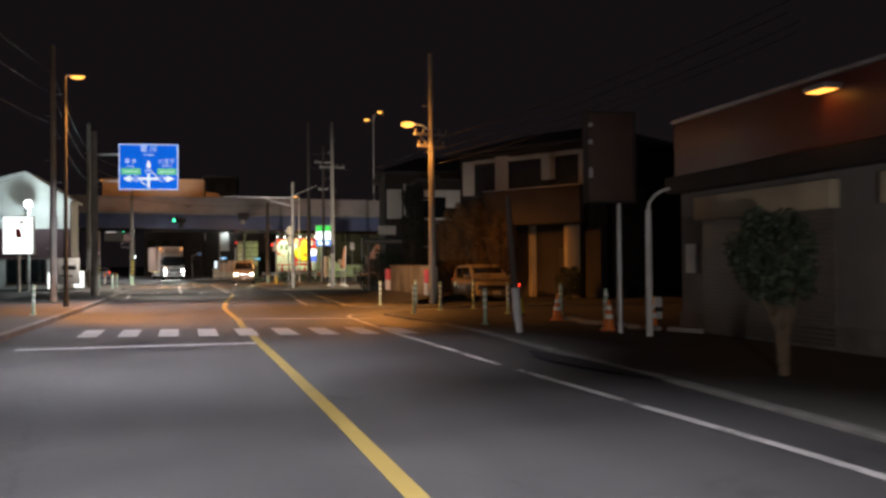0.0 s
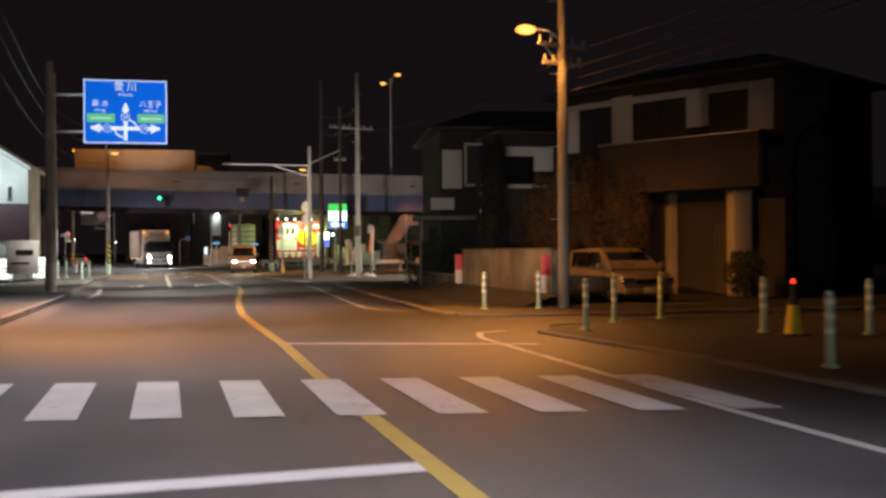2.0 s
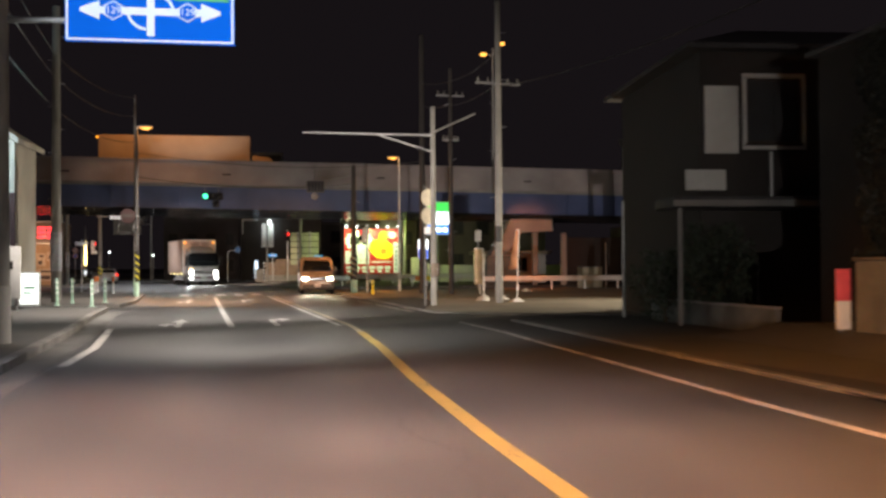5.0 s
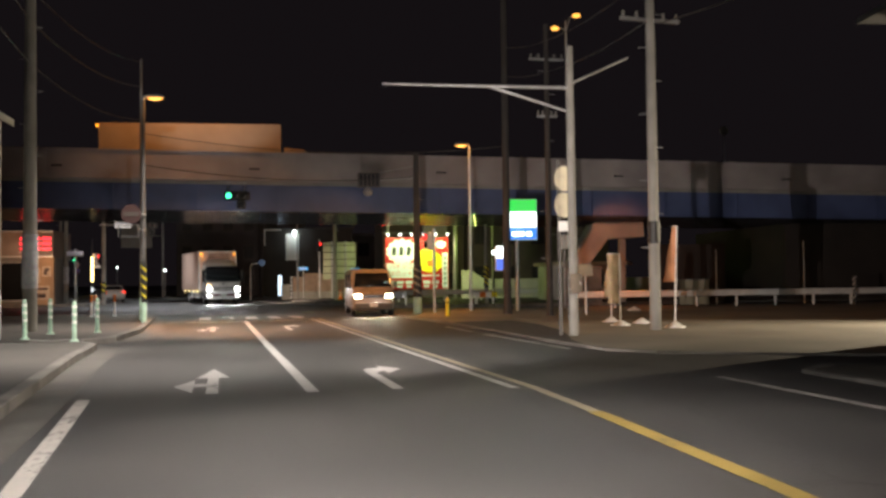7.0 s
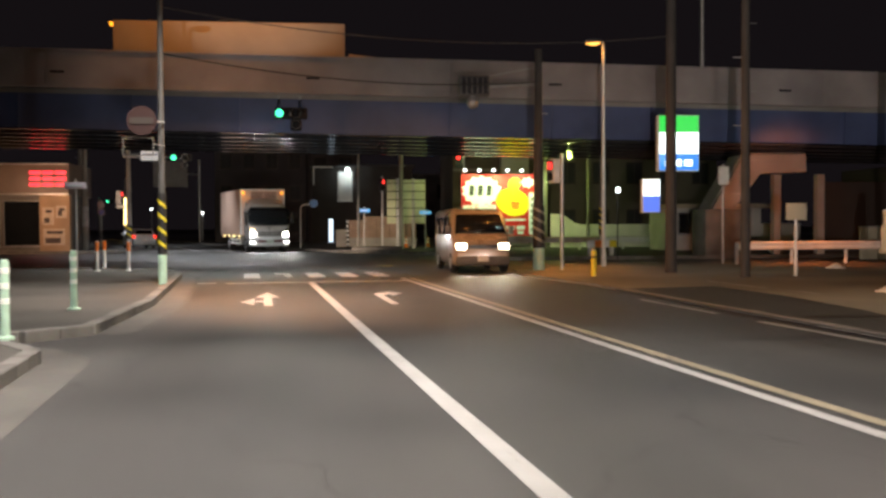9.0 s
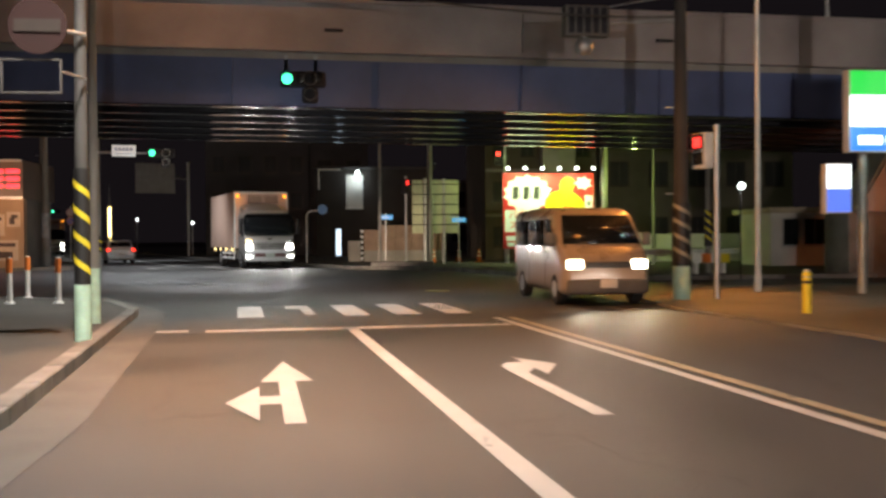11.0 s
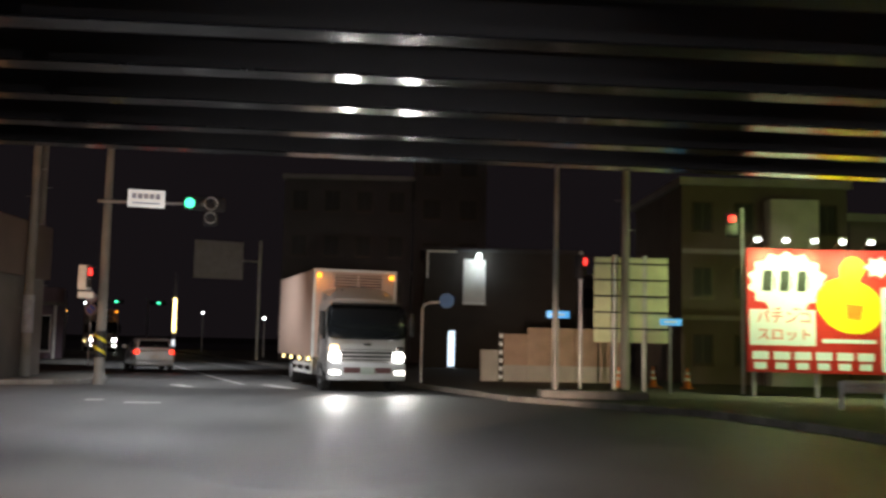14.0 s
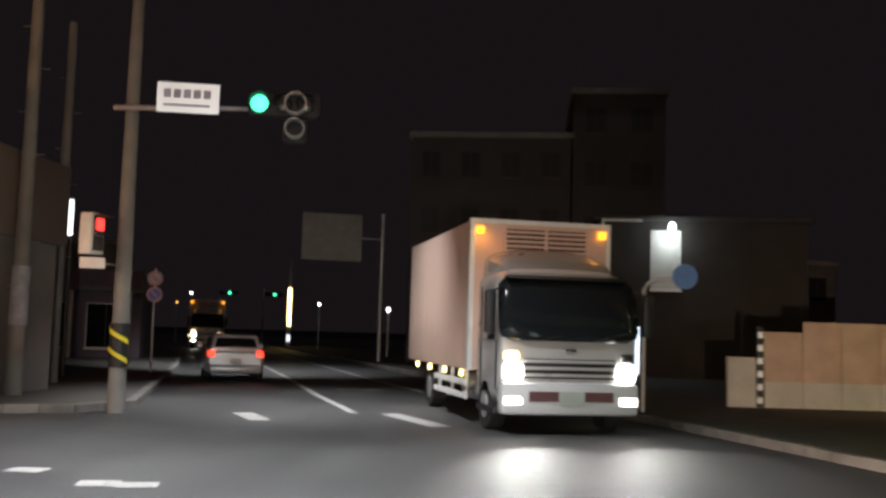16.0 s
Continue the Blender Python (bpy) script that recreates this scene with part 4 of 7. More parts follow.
Y = -0.033
part("route_arrow", flat([[(-0.065, 5.3), (0.065, 5.3), (0.065, 6.38), (-0.065, 6.38)], [(-0.13, 6.33), (0.13, 6.33), (0.03, 6.62), (-0.03, 6.62)], [(-0.9, 5.66), (0.9, 5.66), (0.9, 5.79), (-0.9, 5.79)], [(-0.85, 5.56), (-0.85, 5.89), (-1.18, 5.76), (-1.18, 5.7)], [(0.85, 5.56), (0.85, 5.89), (1.18, 5.76), (1.18, 5.7)]], Y), SIGN_WHITE, panel)
for a0, cx, cz, r in ((0, 0.05, 5.7, 0.36), (180, -0.05, 5.75, 0.36)):
    ringbm = bmesh.new()
    for k in range(8):
        a, b = radians(a0 + 5 + k * 10), radians(a0 + 15 + k * 10)
        profile(ringbm, [(cx + r * math.cos(a), cz + r * math.sin(a)), (cx + r * math.cos(b), cz + r * math.sin(b)), (cx + (r - 0.05) * math.cos(b), cz + (r - 0.05) * math.sin(b)), (cx + (r - 0.05) * math.cos(a), cz + (r - 0.05) * math.sin(a))], Y - 0.005, Y)
    part("ring_road", ringbm, SIGN_WHITE, panel)
for x0, x1 in ((-1.3, -0.36), (0.4, 1.32)):
    gp = part("green_plate", flat([[(x0, 5.93), (x1, 5.93), (x1, 6.24), (x0, 6.24)]], Y, 0.006), SIGN_GREEN, panel)
    part("plate_text", flat([[(x0 + 0.12, 6.04), (x1 - 0.12, 6.04), (x1 - 0.12, 6.12), (x0 + 0.12, 6.12)]], Y - 0.0065, 0.002), mat("pale_green_ink", (0.25, 0.6, 0.42), 0.4), gp)
for text, size, x, z in (("愛 川", 0.34, 0.0, 7.18), ("Aikawa", 0.17, 0.0, 6.92), ("厚 木", 0.25, -0.85, 6.58), ("Atsugi", 0.14, -0.85, 6.36), ("八王子", 0.26, 0.85, 6.58), ("Hachioji", 0.14, 0.85, 6.36)):
    lettering("lettering", text, size, (x, Y - 0.003, z), SIGN_WHITE, panel)
for text, x, z in (("54", 0.0, 6.12), ("129", -0.62, 5.725), ("129", 0.62, 5.725)):
    disc = bmesh.new()
    profile(disc, [(x + 0.17 * math.cos(k * math.tau / 6 + 0.52), z + 0.17 * math.sin(k * math.tau / 6 + 0.52)) for k in range(6)], Y - 0.011, Y - 0.0045)
    edge = bmesh.new()
    for k in range(6):
        a, b = k * math.tau / 6 + 0.52, (k + 1) * math.tau / 6 + 0.52
        profile(edge, [(x + q * math.cos(w), z + q * math.sin(w)) for q, w in ((0.17, a), (0.17, b), (0.148, b), (0.148, a))], Y - 0.014, Y - 0.0112)
    d = part("route_shield", disc, SIGN_BLUE, panel)
    part("shield_edge", edge, SIGN_WHITE, d)
    lettering("route_number", text, 0.17, (x, Y - 0.013, z), SIGN_WHITE, d)

# ---- buildings ----


def window(parent, x0, x1, z0, z1, y, frame=FRAME_BROWN, panes=2, glass=GLASS_DARK, lit=None):
    """A window set on a wall face that looks to -y."""
    w = 0.05
    f = part("window", boxes((x0, x1, y - 0.05, y + 0.02, z1 - w, z1), (x0, x1, y - 0.05, y + 0.02, z0, z0 + w), (x0, x0 + w, y - 0.05, y + 0.02, z0 + w, z1 - w), (x1 - w, x1, y - 0.05, y + 0.02, z0 + w, z1 - w)), frame, parent)
    step = (x1 - x0 - 2 * w) / panes
    for k in range(panes):
        a = x0 + w + k * step
        part("pane", boxes((a + 0.015, a + step - 0.015, y - 0.03, y - 0.015, z0 + w, z1 - w)), lit or glass, f)
    part("sill", boxes((x0 - 0.05, x1 + 0.05, y - 0.1, y + 0.02, z0 - 0.06, z0 - 0.002)), frame, f)
    return f


# shuttered shop beside the pavement; its front looks across the road
shop = thing("shuttered_shop", 11.1, 25.5, 0.022, 2.5, "dark one-storey shop with a roller shutter and red fascia", "shop")
part("wall", boxes((0, 9, -20, 0, 0, 3.1)), WALL_GREY, shop)
part("fascia", boxes((-0.12, 9, -20.1, 0.1, 3.5, 4.72), bevel=0.03), WALL_RED, shop, "red-brown metal fascia")
part("fascia_ledge", boxes((-0.35, 9, -20.1, 0.15, 3.1, 3.48), bevel=0.04), WALL_DARK, shop)
part("roof_cap", boxes((-0.16, 9.1, -20.2, 0.14, 4.722, 4.8)), GALV, shop)
part("plinth", boxes((-0.05, -0.002, -20, 0.05, 0, 0.42), bevel=0.01), KERB, shop)
for k in range(3):
    y1 = -1.0 - 6.2 * k
    sh = part("shutter_box", boxes((-0.22, -0.003, y1 - 4.9, y1, 2.45, 2.95), bevel=0.02), WALL_CREAM, shop)
    slat = bmesh.new()
    box(slat, -0.05, -0.003, y1 - 4.8, y1 - 0.1, 0, 0.085, bevel=0.012)
    me = None
    for j in range(28):
        if me is None:
            ob = part("shutter_slat", slat, SHUTTER, sh)
            me = ob.data
            ob.location.z = 0.05
        else:
            ob = new("shutter_slat", me)
            ob.parent = sh
            ob.location.z = 0.05 + 0.086 * j
part("notice_board", boxes((-0.04, -0.003, -0.75, -0.25, 1.3, 1.95), bevel=0.01), WHITE_PLASTIC, shop)
lamp = part("wall_lamp", boxes((-0.5, -0.125, -6.2, -5.6, 4.45, 4.55), bevel=0.02), GALV, shop, "small wall lamp with a dim orange glow")
part("bulb", boxes((-0.46, -0.2, -6.15, -5.65, 4.43, 4.448)), glow("dim_sodium", (1, 0.4, 0.06), 3), lamp)
spot("shop_lamp_light", (10.6, 19.4, 4.5), (10.95, 19.4, 3.2), 7, SODIUM, 150, 1.0)


def house(name, x, y, turn, w, d, label, storeys, wins, wall=WALL_DARK, frame=WALL_WHITE, roof_h=1.3, floor=3.0):
    t = thing(name, x, y, kerb_top(x, y), turn, label, "house")
    h = floor * storeys
    part("wall", boxes((0, w, 0, d, 0, h)), wall, t)
    r = bmesh.new()
    e = 0.45
    loft(r, [[(-e, -e, h), (w + e, -e, h), (w + e, d + e, h), (-e, d + e, h)], [(-e, -e, h + 0.12), (w + e, -e, h + 0.12), (w + e, d + e, h + 0.12), (-e, d + e, h + 0.12)], [(w * 0.25, d * 0.45, h + roof_h), (w * 0.75, d * 0.45, h + roof_h), (w * 0.75, d * 0.55, h + roof_h), (w * 0.25, d * 0.55, h + roof_h)]])
    part("roof", r, ROOF, t)
    for x0, x1, z0, z1 in wins:
        window(t, x0, x1, z0, z1, 0.0, glass=CURTAIN_DARK)
    return t


TAUPE = mat("taupe_render", (0.062, 0.053, 0.048), 0.9, 0, 0.25, 0.8, 0.3, 60)
h1 = house("house", 11.26, 51.74, -57.4, 8.6, 6.2, "dark two-storey house with pale window surrounds", 2, [(1.02, 2.4, 4.8, 6.3), (3.3, 5.28, 4.9, 6.24), (6.14, 7.44, 4.9, 6.24), (0.6, 1.6, 0.9, 2.3), (6.3, 7.2, 0.1, 2.2)], floor=3.4, roof_h=1.1)
for i, (x0, x1, z0, z1) in enumerate(((0.2, 1.0, 4.85, 6.5), (2.42, 3.24, 4.95, 6.6), (5.32, 6.11, 5.3, 6.5), (7.48, 8.3, 5.0, 6.5), (1.0, 2.41, 6.32, 6.52), (3.26, 5.31, 6.3, 6.52), (6.12, 7.47, 6.3, 6.52))):
    part("pale_surround", boxes((x0, x1, -0.07 - 0.004 * i, -0.002, z0, z1), bevel=0.01), WALL_WHITE, h1)
bay = part("bay", boxes((0, 2.3, 0.002, 2.6, 0, 5.7), bevel=0.02), WALL_DARK, h1, "side wing with a pale window surround")
bay.matrix_basis = h1.matrix_world.inverted() @ pose(9.4, 52.95, 0.022)
for x0, x1, z0, z1 in ((0.2, 1.3, 4.9, 5.25), (1.31, 2.05, 4.35, 5.25), (0.2, 2.05, 3.72, 3.86)):
    part("pale_surround", boxes((x0, x1, -0.07, -0.002, z0, z1), bevel=0.01), WALL_WHITE, bay)
part("bay_window", boxes((0.22, 1.29, -0.04, -0.002, 3.88, 4.88)), GLASS_DARK, bay)
part("bay_roof", boxes((-0.2, 2.5, -0.25, 2.8, 5.704, 5.82), bevel=0.02), ROOF, bay)
balcony = part("balcony", boxes((2.7, 8.4, -1.15, -0.1, 3.25, 4.85), bevel=0.03), TAUPE, h1)
part("coping", boxes((2.66, 8.44, -1.19, -0.06, 4.852, 4.9), bevel=0.01), GALV, balcony)
for x, y, h in ((13.95, 47.85, 3.2), (14.9, 45.4, 3.15)):
    gp = thing("gate_pillar", x, y, kerb_top(x, y), 0, "cream rendered pillar of the car port", "pillar", "car port pillars")
    part("shaft", boxes((-0.29, 0.29, -0.25, 0.25, 0, h), bevel=0.025), WALL_CREAM, gp)
    part("cap", boxes((-0.31, 0.31, -0.27, 0.27, h, h + 0.06), bevel=0.01), CONCRETE, gp)
h2 = house("house", 8.4, 59.2, -4, 9, 7, "dark two-storey house with white window panels", 2, [(1.16, 2.54, 4.36, 5.94), (3.6, 4.5, 4.5, 5.9), (5.7, 6.4, 5.0, 6.2)], floor=3.3)
for i, (x0, x1, z0, z1) in enumerate(((0.1, 0.95, 4.1, 5.75), (1.05, 2.65, 5.95, 6.06), (1.05, 2.65, 4.2, 4.29), (2.55, 2.65, 4.3, 5.94), (1.05, 1.15, 4.3, 5.94), (5.1, 5.68, 4.9, 6.3), (5.1, 6.75, 6.31, 6.55), (5.1, 6.75, 4.7, 4.89), (-0.4, 0.6, 3.2, 3.7))):
    part("pale_surround", boxes((x0, x1, -0.07 - 0.004 * i, -0.002, z0, z1), bevel=0.01), WALL_WHITE, h2)
part("downpipe", bars(((1.75, -0.08, 3.0), (1.75, -0.08, 4.15), 0.035)), WHITE_STEEL, h2)
part("porch_fascia", boxes((-1.22, 3.62, -1.66, -1.605, 2.72, 2.86)), WALL_GREY, h2)
part("porch_roof", boxes((-1.2, 3.6, -1.6, -0.1, 2.7, 2.95), bevel=0.05), ROOF, h2)
for x in (-1.0, 3.3):
    part("porch_post", bars(((x, -1.4, 0), (x, -1.4, 2.69), 0.06)), WALL_GREY, h2)

# weathered garden wall on a low bank beside the pavement
bm = bmesh.new()
rows = [[(6.5, 54.5, 0.026), (7.1, 42.0, 0.026)], [(7.55, 54.0, 0.3), (8.2, 42.4, 0.3)], [(9.6, 54.0, 0.3), (9.6, 43.4, 0.3)], [(10.4, 54.5, 0.026), (9.9, 42.2, 0.026)]]
grid = [[bm.verts.new(p) for p in r] for r in rows]
for lo, hi in zip(grid, grid[1:]):
    bm.faces.new((lo[0], lo[1], hi[1], hi[0]))
structure(part("pavement_bank", bm, PAVING), "dark sloping bank of the pavement below the wall", "pavement")
STAINED = mat("stained_concrete", (0.19, 0.195, 0.18), 0.9, 0, 0.45, 0.9, 0.35, 45, second=(0.085, 0.086, 0.08), random_tone=0.2)
d = Vector((8.33 - 7.76, 43.2 - 51.55))
gw = thing("garden_wall", 7.76, 51.55, 0.29, 0, "weathered grey concrete garden wall with rain stains", "garden wall")
gw.matrix_world = pose(7.76, 51.55, 0.29, 0, 0, math.degrees(math.atan2(d.y, d.x)))
for k in range(5):
    x0, x1 = 1.675 * k + 0.006, 1.675 * (k + 1) - 0.006
    part("wall_panel", boxes((x0, x1, -0.06 + random.uniform(-0.006, 0.006), 0.06, -0.1, 1.17), bevel=0.008), STAINED, gw)
for k in range(6):
    part("pier", boxes((1.675 * k - 0.07, 1.675 * k + 0.07, 0.061, 0.2, -0.1, 1.15), bevel=0.01), STAINED, gw)
part("coping", boxes((-0.03, 8.41, -0.1, 0.1, 1.172, 1.23), bevel=0.012), KERB, gw)
lw = thing("low_wall", 7.75, 60.7, 0.022, 0, "low pale concrete wall in front of dark shrubs", "wall")
lw.matrix_world = pose(7.75, 60.7, 0.022, 0, 0, math.degrees(math.atan2(-6.0, 0.25)))
for k in range(3):
    part("wall_panel", boxes((2.0 * k + 0.005, 2.0 * k + 1.995, -0.07, 0.07, -0.02, 0.5), bevel=0.01), STAINED, lw)
part("coping", boxes((-0.02, 6.02, -0.09, 0.09, 0.502, 0.55), bevel=0.012), CONCRETE, lw)


def foliage(name, at, blobs, n, size, material, label, trunk=None, category="bush", seed=1):
    """A shrub or tree: stems and a crown of many small leaves."""
    rnd = random.Random(seed)
    t = thing(name, *at, 0, label, category)
    bm = bmesh.new()
    for cx, cy, cz, rx, ry, rz in blobs:
        for _ in range(int(n * rx * ry * rz / sum(b[3] * b[4] * b[5] for b in blobs))):
            while True:
                u = Vector((rnd.uniform(-1, 1), rnd.uniform(-1, 1), rnd.uniform(-1, 1)))
                if 0.25 < u.length < 1 + 0.14 * math.sin(7 * u.x + 5 * u.z):
                    break
            p = Vector((cx + u.x * rx, cy + u.y * ry, cz + u.z * rz))
            q = Euler((rnd.uniform(0, 6), rnd.uniform(0, 6), rnd.uniform(0, 6))).to_matrix()
            s = size * rnd.uniform(0.6, 1.4)
            bm.faces.new([bm.verts.new(p + q @ Vector(c) * s) for c in ((-0.5, 0, 0), (0, -0.28, 0.05), (0.6, 0, 0), (0, 0.28, 0.05))])
    stems = bmesh.new()
    for cx, cy, cz, rx, ry, rz in blobs:
        base = Vector((0, 0, -0.1)) if trunk else Vector((cx * 0.9, cy * 0.9, -0.1))
        top = Vector((cx, cy, cz))
        cyl(stems, base, base.lerp(top, 0.55), trunk or 0.06, (trunk or 0.06) * 0.7, 8)
        for _ in range(7):
            e = top + Vector((rnd.uniform(-rx, rx), rnd.uniform(-ry, ry), rnd.uniform(-0.4 * rz, rz))) * 0.85
            cyl(stems, base.lerp(top, rnd.uniform(0.35, 0.55)), e, (trunk or 0.05) * 0.4, 0.008, 5)
    part("trunk", stems, BARK, t)
    part("crown", bm, material, t)
    return t


foliage("bush", (12.0, 49.4, 0.022), [(-1.5, 6.2, 2.1, 0.7, 1.2, 1.3), (-1.4, 4.2, 2.3, 0.75, 1.4, 1.5), (-1.2, 2.0, 2.6, 0.8, 1.4, 1.6), (-0.95, 0.5, 2.7, 0.85, 1.1, 1.75), (-0.35, -0.7, 2.8, 0.8, 1.0, 1.7), (0.3, -1.7, 2.4, 0.7, 0.9, 1.55)], 36000, 0.075, LEAF, "tall untrimmed brown-green hedge behind the wall", seed=3)
foliage("bush", (8.3, 58.4, 0.022), [(0, 0, 1.2, 1.0, 1.0, 1.2), (-0.9, 0.9, 0.9, 0.8, 0.8, 0.9)], 4500, 0.09, LEAF_DARK, "dark low shrub beside the wall", seed=5)
foliage("street_tree", (8.63, 16.7, 0.022), [(-0.18, 0, 1.62, 0.56, 0.56, 0.66), (0.05, 0, 1.35, 0.4, 0.4, 0.4)], 6500, 0.07, LEAF_DARK, "small clipped street tree with a rounded dark crown", trunk=0.075, category="tree", seed=8)
foliage("street_tree", (8.95, 52.4, 0.25), [(0, 0, 4.5, 0.56, 0.56, 0.85), (0, 0, 3.2, 0.58, 0.58, 0.9), (0.05, 0, 2.1, 0.6, 0.6, 0.9), (0, 0, 1.0, 0.6, 0.6, 0.8)], 12000, 0.08, LEAF_BLACK, "narrow dark evergreen tree beside the wall", trunk=0.07, category="tree", seed=12)
foliage("bush", (14.3, 44.0, 0.022), [(0, 0, 0.7, 0.6, 0.6, 0.7)], 2500, 0.08, LEAF_DARK, "small dark shrub beside the house", seed=9)

# store and lot on the west side
store = thing("white_store", -11.05, 73.1, 0.0, 0, "white gabled store front beside the road", "store")
bm = bmesh.new()
profile(bm, [(-12, 0.1), (0, 0.1), (0, 5.9), (-2.7, 7.6), (-12, 5.1)], 0, 3)
part("wall", bm, WALL_WHITE, store)
bm = bmesh.new()
profile(bm, [(0.25, 5.8), (0.25, 6.0), (-2.7, 7.9), (-12.3, 5.35), (-12.3, 5.1), (-2.7, 7.65)], -0.5, 3.3)
part("roof", bm, WALL_WHITE, store)
part("dark_band", boxes((-12, 0.04, -0.1, -0.004, 2.15, 4.1)), mat("maroon_band", (0.07, 0.03, 0.035), 0.6), store, "dark maroon band across the front")
window(store, -8, -5, 0.5, 2.1, 0.0, panes=3)
window(store, -4, -1.5, 0.5, 2.1, 0.0, panes=2)
window(store, -1.0, -0.8, 4.3, 5.0, 0.0, panes=1)

wb = thing("white_sign_board", -13.3, 68.9, 0.0, 0, "tall white sign board lit from inside on a post", "sign")
part("case", boxes((-0.92, 0.92, -0.16, 0.16, 2.35, 4.75), bevel=0.03), WHITE_STEEL, wb)
part("lit_face", boxes((-0.86, 0.86, -0.175, -0.161, 2.42, 4.68)), glow("white_sign_face", (0.93, 1.0, 0.97), 2.2), wb)
part("red_mark", flat([[(0.1, 4.2), (0.45, 4.35), (0.1, 4.5)], [(-0.1, 3.4), (0.25, 3.4), (0.1, 4.0), (-0.15, 3.9)]], -0.176), SIGN_RED, wb)
part("post", bars(((0, 0, 0), (0, 0, 2.36), 0.11)), GALV, wb)


def floor_sign(x, y, h, label):
    t = thing("lit_floor_sign", x, y, 0.0, 0, label, "sign", "lit floor signs")
    part("case", boxes((-0.34, 0.34, -0.1, 0.1, 0.12, h), bevel=0.03), WHITE_STEEL, t)
    part("lit_face", boxes((-0.3, 0.3, -0.115, -0.101, 0.2, h - 0.06)), glow("floor_sign_face", (0.95, 1.0, 0.95), 1.8), t)
    part("foot", boxes((-0.38, 0.38, -0.2, 0.2, 0, 0.1), bevel=0.02), BLACK, t)
    part("text_bar", boxes((-0.2, 0.2, -0.12, -0.1155, h * 0.55, h * 0.62), (-0.2, 0.1, -0.12, -0.1155, h * 0.42, h * 0.47)), mat("green_ink", (0.2, 0.45, 0.25), 0.5), t)


floor_sign(-11.6, 70.5, 1.25, "white floor sign lit from inside")
floor_sign(-10.35, 72.4, 1.3, "white floor sign lit from inside")
wl = thing("lot_lamp", -16.4, 84.5, 0, 0, "white floodlight on a tall post in the car park", "lamp")
part("post", bars(((0, 0, 0), (0, 0, 5.7), 0.08)), WHITE_STEEL, wl)
bm = bmesh.new()
bmesh.ops.create_uvsphere(bm, u_segments=12, v_segments=8, radius=0.26, matrix=Matrix.Translation((0, -0.2, 5.8)))
part("lens", bm, LAMP_WHITE, wl)
wl.matrix_world = pose(-13.3, 71.6, -0.15, 0, 0, 0)
point("lot_light", (-13.0, 70.6, 5.3), 380, (0.75, 0.95, 1.0), 0.1)

# white cabinet notices beside the lot
nb = thing("notice_board", -10.3, 68.2, 0, 0, "white notice board with dark lettering on posts", "sign")
part("board", boxes((-0.72, 0.72, -0.04, 0.04, 0.5, 2.1), bevel=0.01), WHITE_PLASTIC, nb)
part("text_bar", boxes((-0.3, 0.5, -0.05, -0.041, 1.4, 1.65), (-0.5, 0.3, -0.05, -0.041, 0.95, 1.05)), BLACK, nb)
for x in (-0.6, 0.6):
    part("leg", bars(((x, 0.07, 0), (x, 0.07, 2.0), 0.03)), GALV, nb)

# car dealer on the far west corner
dealer = thing("car_showroom", -18.1, 116.9, 0.12, 0, "low showroom with red lit letter bars on its fascia", "showroom")
part("wall", boxes((-22, -1.4, 0.6, 5, 0, 3.2)), WALL_GREY, dealer)
part("fascia", boxes((-22.2, -1.25, 0, 5.2, 3.2, 5.0), bevel=0.04), mat("showroom_fascia", (0.17, 0.13, 0.11), 0.5, 0, 0.15, 1, 0.05, 30), dealer)
part("corner_column", boxes((-2.9, -1.25, 0.1, 0.59, 0, 3.19)), mat("showroom_column", (0.4, 0.27, 0.17), 0.6, 0, 0.2, 1, 0.1, 30), dealer)
for k in range(6):
    window(dealer, -20 + 3 * k, -17.2 + 3 * k, 0.3, 2.9, 0.6, GALV, 1)
red_face = glow("red_letter_face", (1.0, 0.03, 0.05), 3.2, (0.5, 0.02, 0.02))
for k in range(3):
    x = -3.35 + 0.7 * k
    for z in (0.0, 0.34, 0.68):
        part("letter_bar", boxes((x, x + 0.56, -0.1, -0.02, 3.7 + z, 3.86 + z), bevel=0.02), red_face, dealer, "glowing red bar")
poster_dark, poster_pale = mat("poster_dark_ink", (0.07, 0.05, 0.05), 0.6), mat("poster_paper", (0.55, 0.45, 0.36), 0.6, 0, 0.2, 3, 0.05, 30)
for x0, x1, z0, z1 in ((-2.75, -2.1, 1.5, 2.5), (-2.0, -1.4, 1.9, 2.6), (-2.7, -1.5, 0.35, 1.3)):
    poster = part("poster", boxes((x0, x1, 0.085, 0.097, z0, z1)), poster_pale, dealer)
    for box_of in ((x0 + 0.12, x1 - 0.25, 0.078, 0.0845, z0 + 0.12, z0 + 0.42), (x0 + 0.2, x1 - 0.12, 0.078, 0.0845, z1 - 0.3, z1 - 0.14)):
        part("poster_mark", boxes(box_of), poster_dark, poster)
for z in (3.2, 4.9):
    part("fascia_trim", boxes((-22.2, -1.25, -0.03, -0.003, z, z + 0.1)), GALV, dealer)
# bodiless spot added before the facade to tint it orange
spot("showroom_fill", (-20.4, 112.4, 3.2), (-20.6, 117, 2.8), 600, (1, 0.55, 0.3), 150, 1.0)

# ---- traffic signals ----


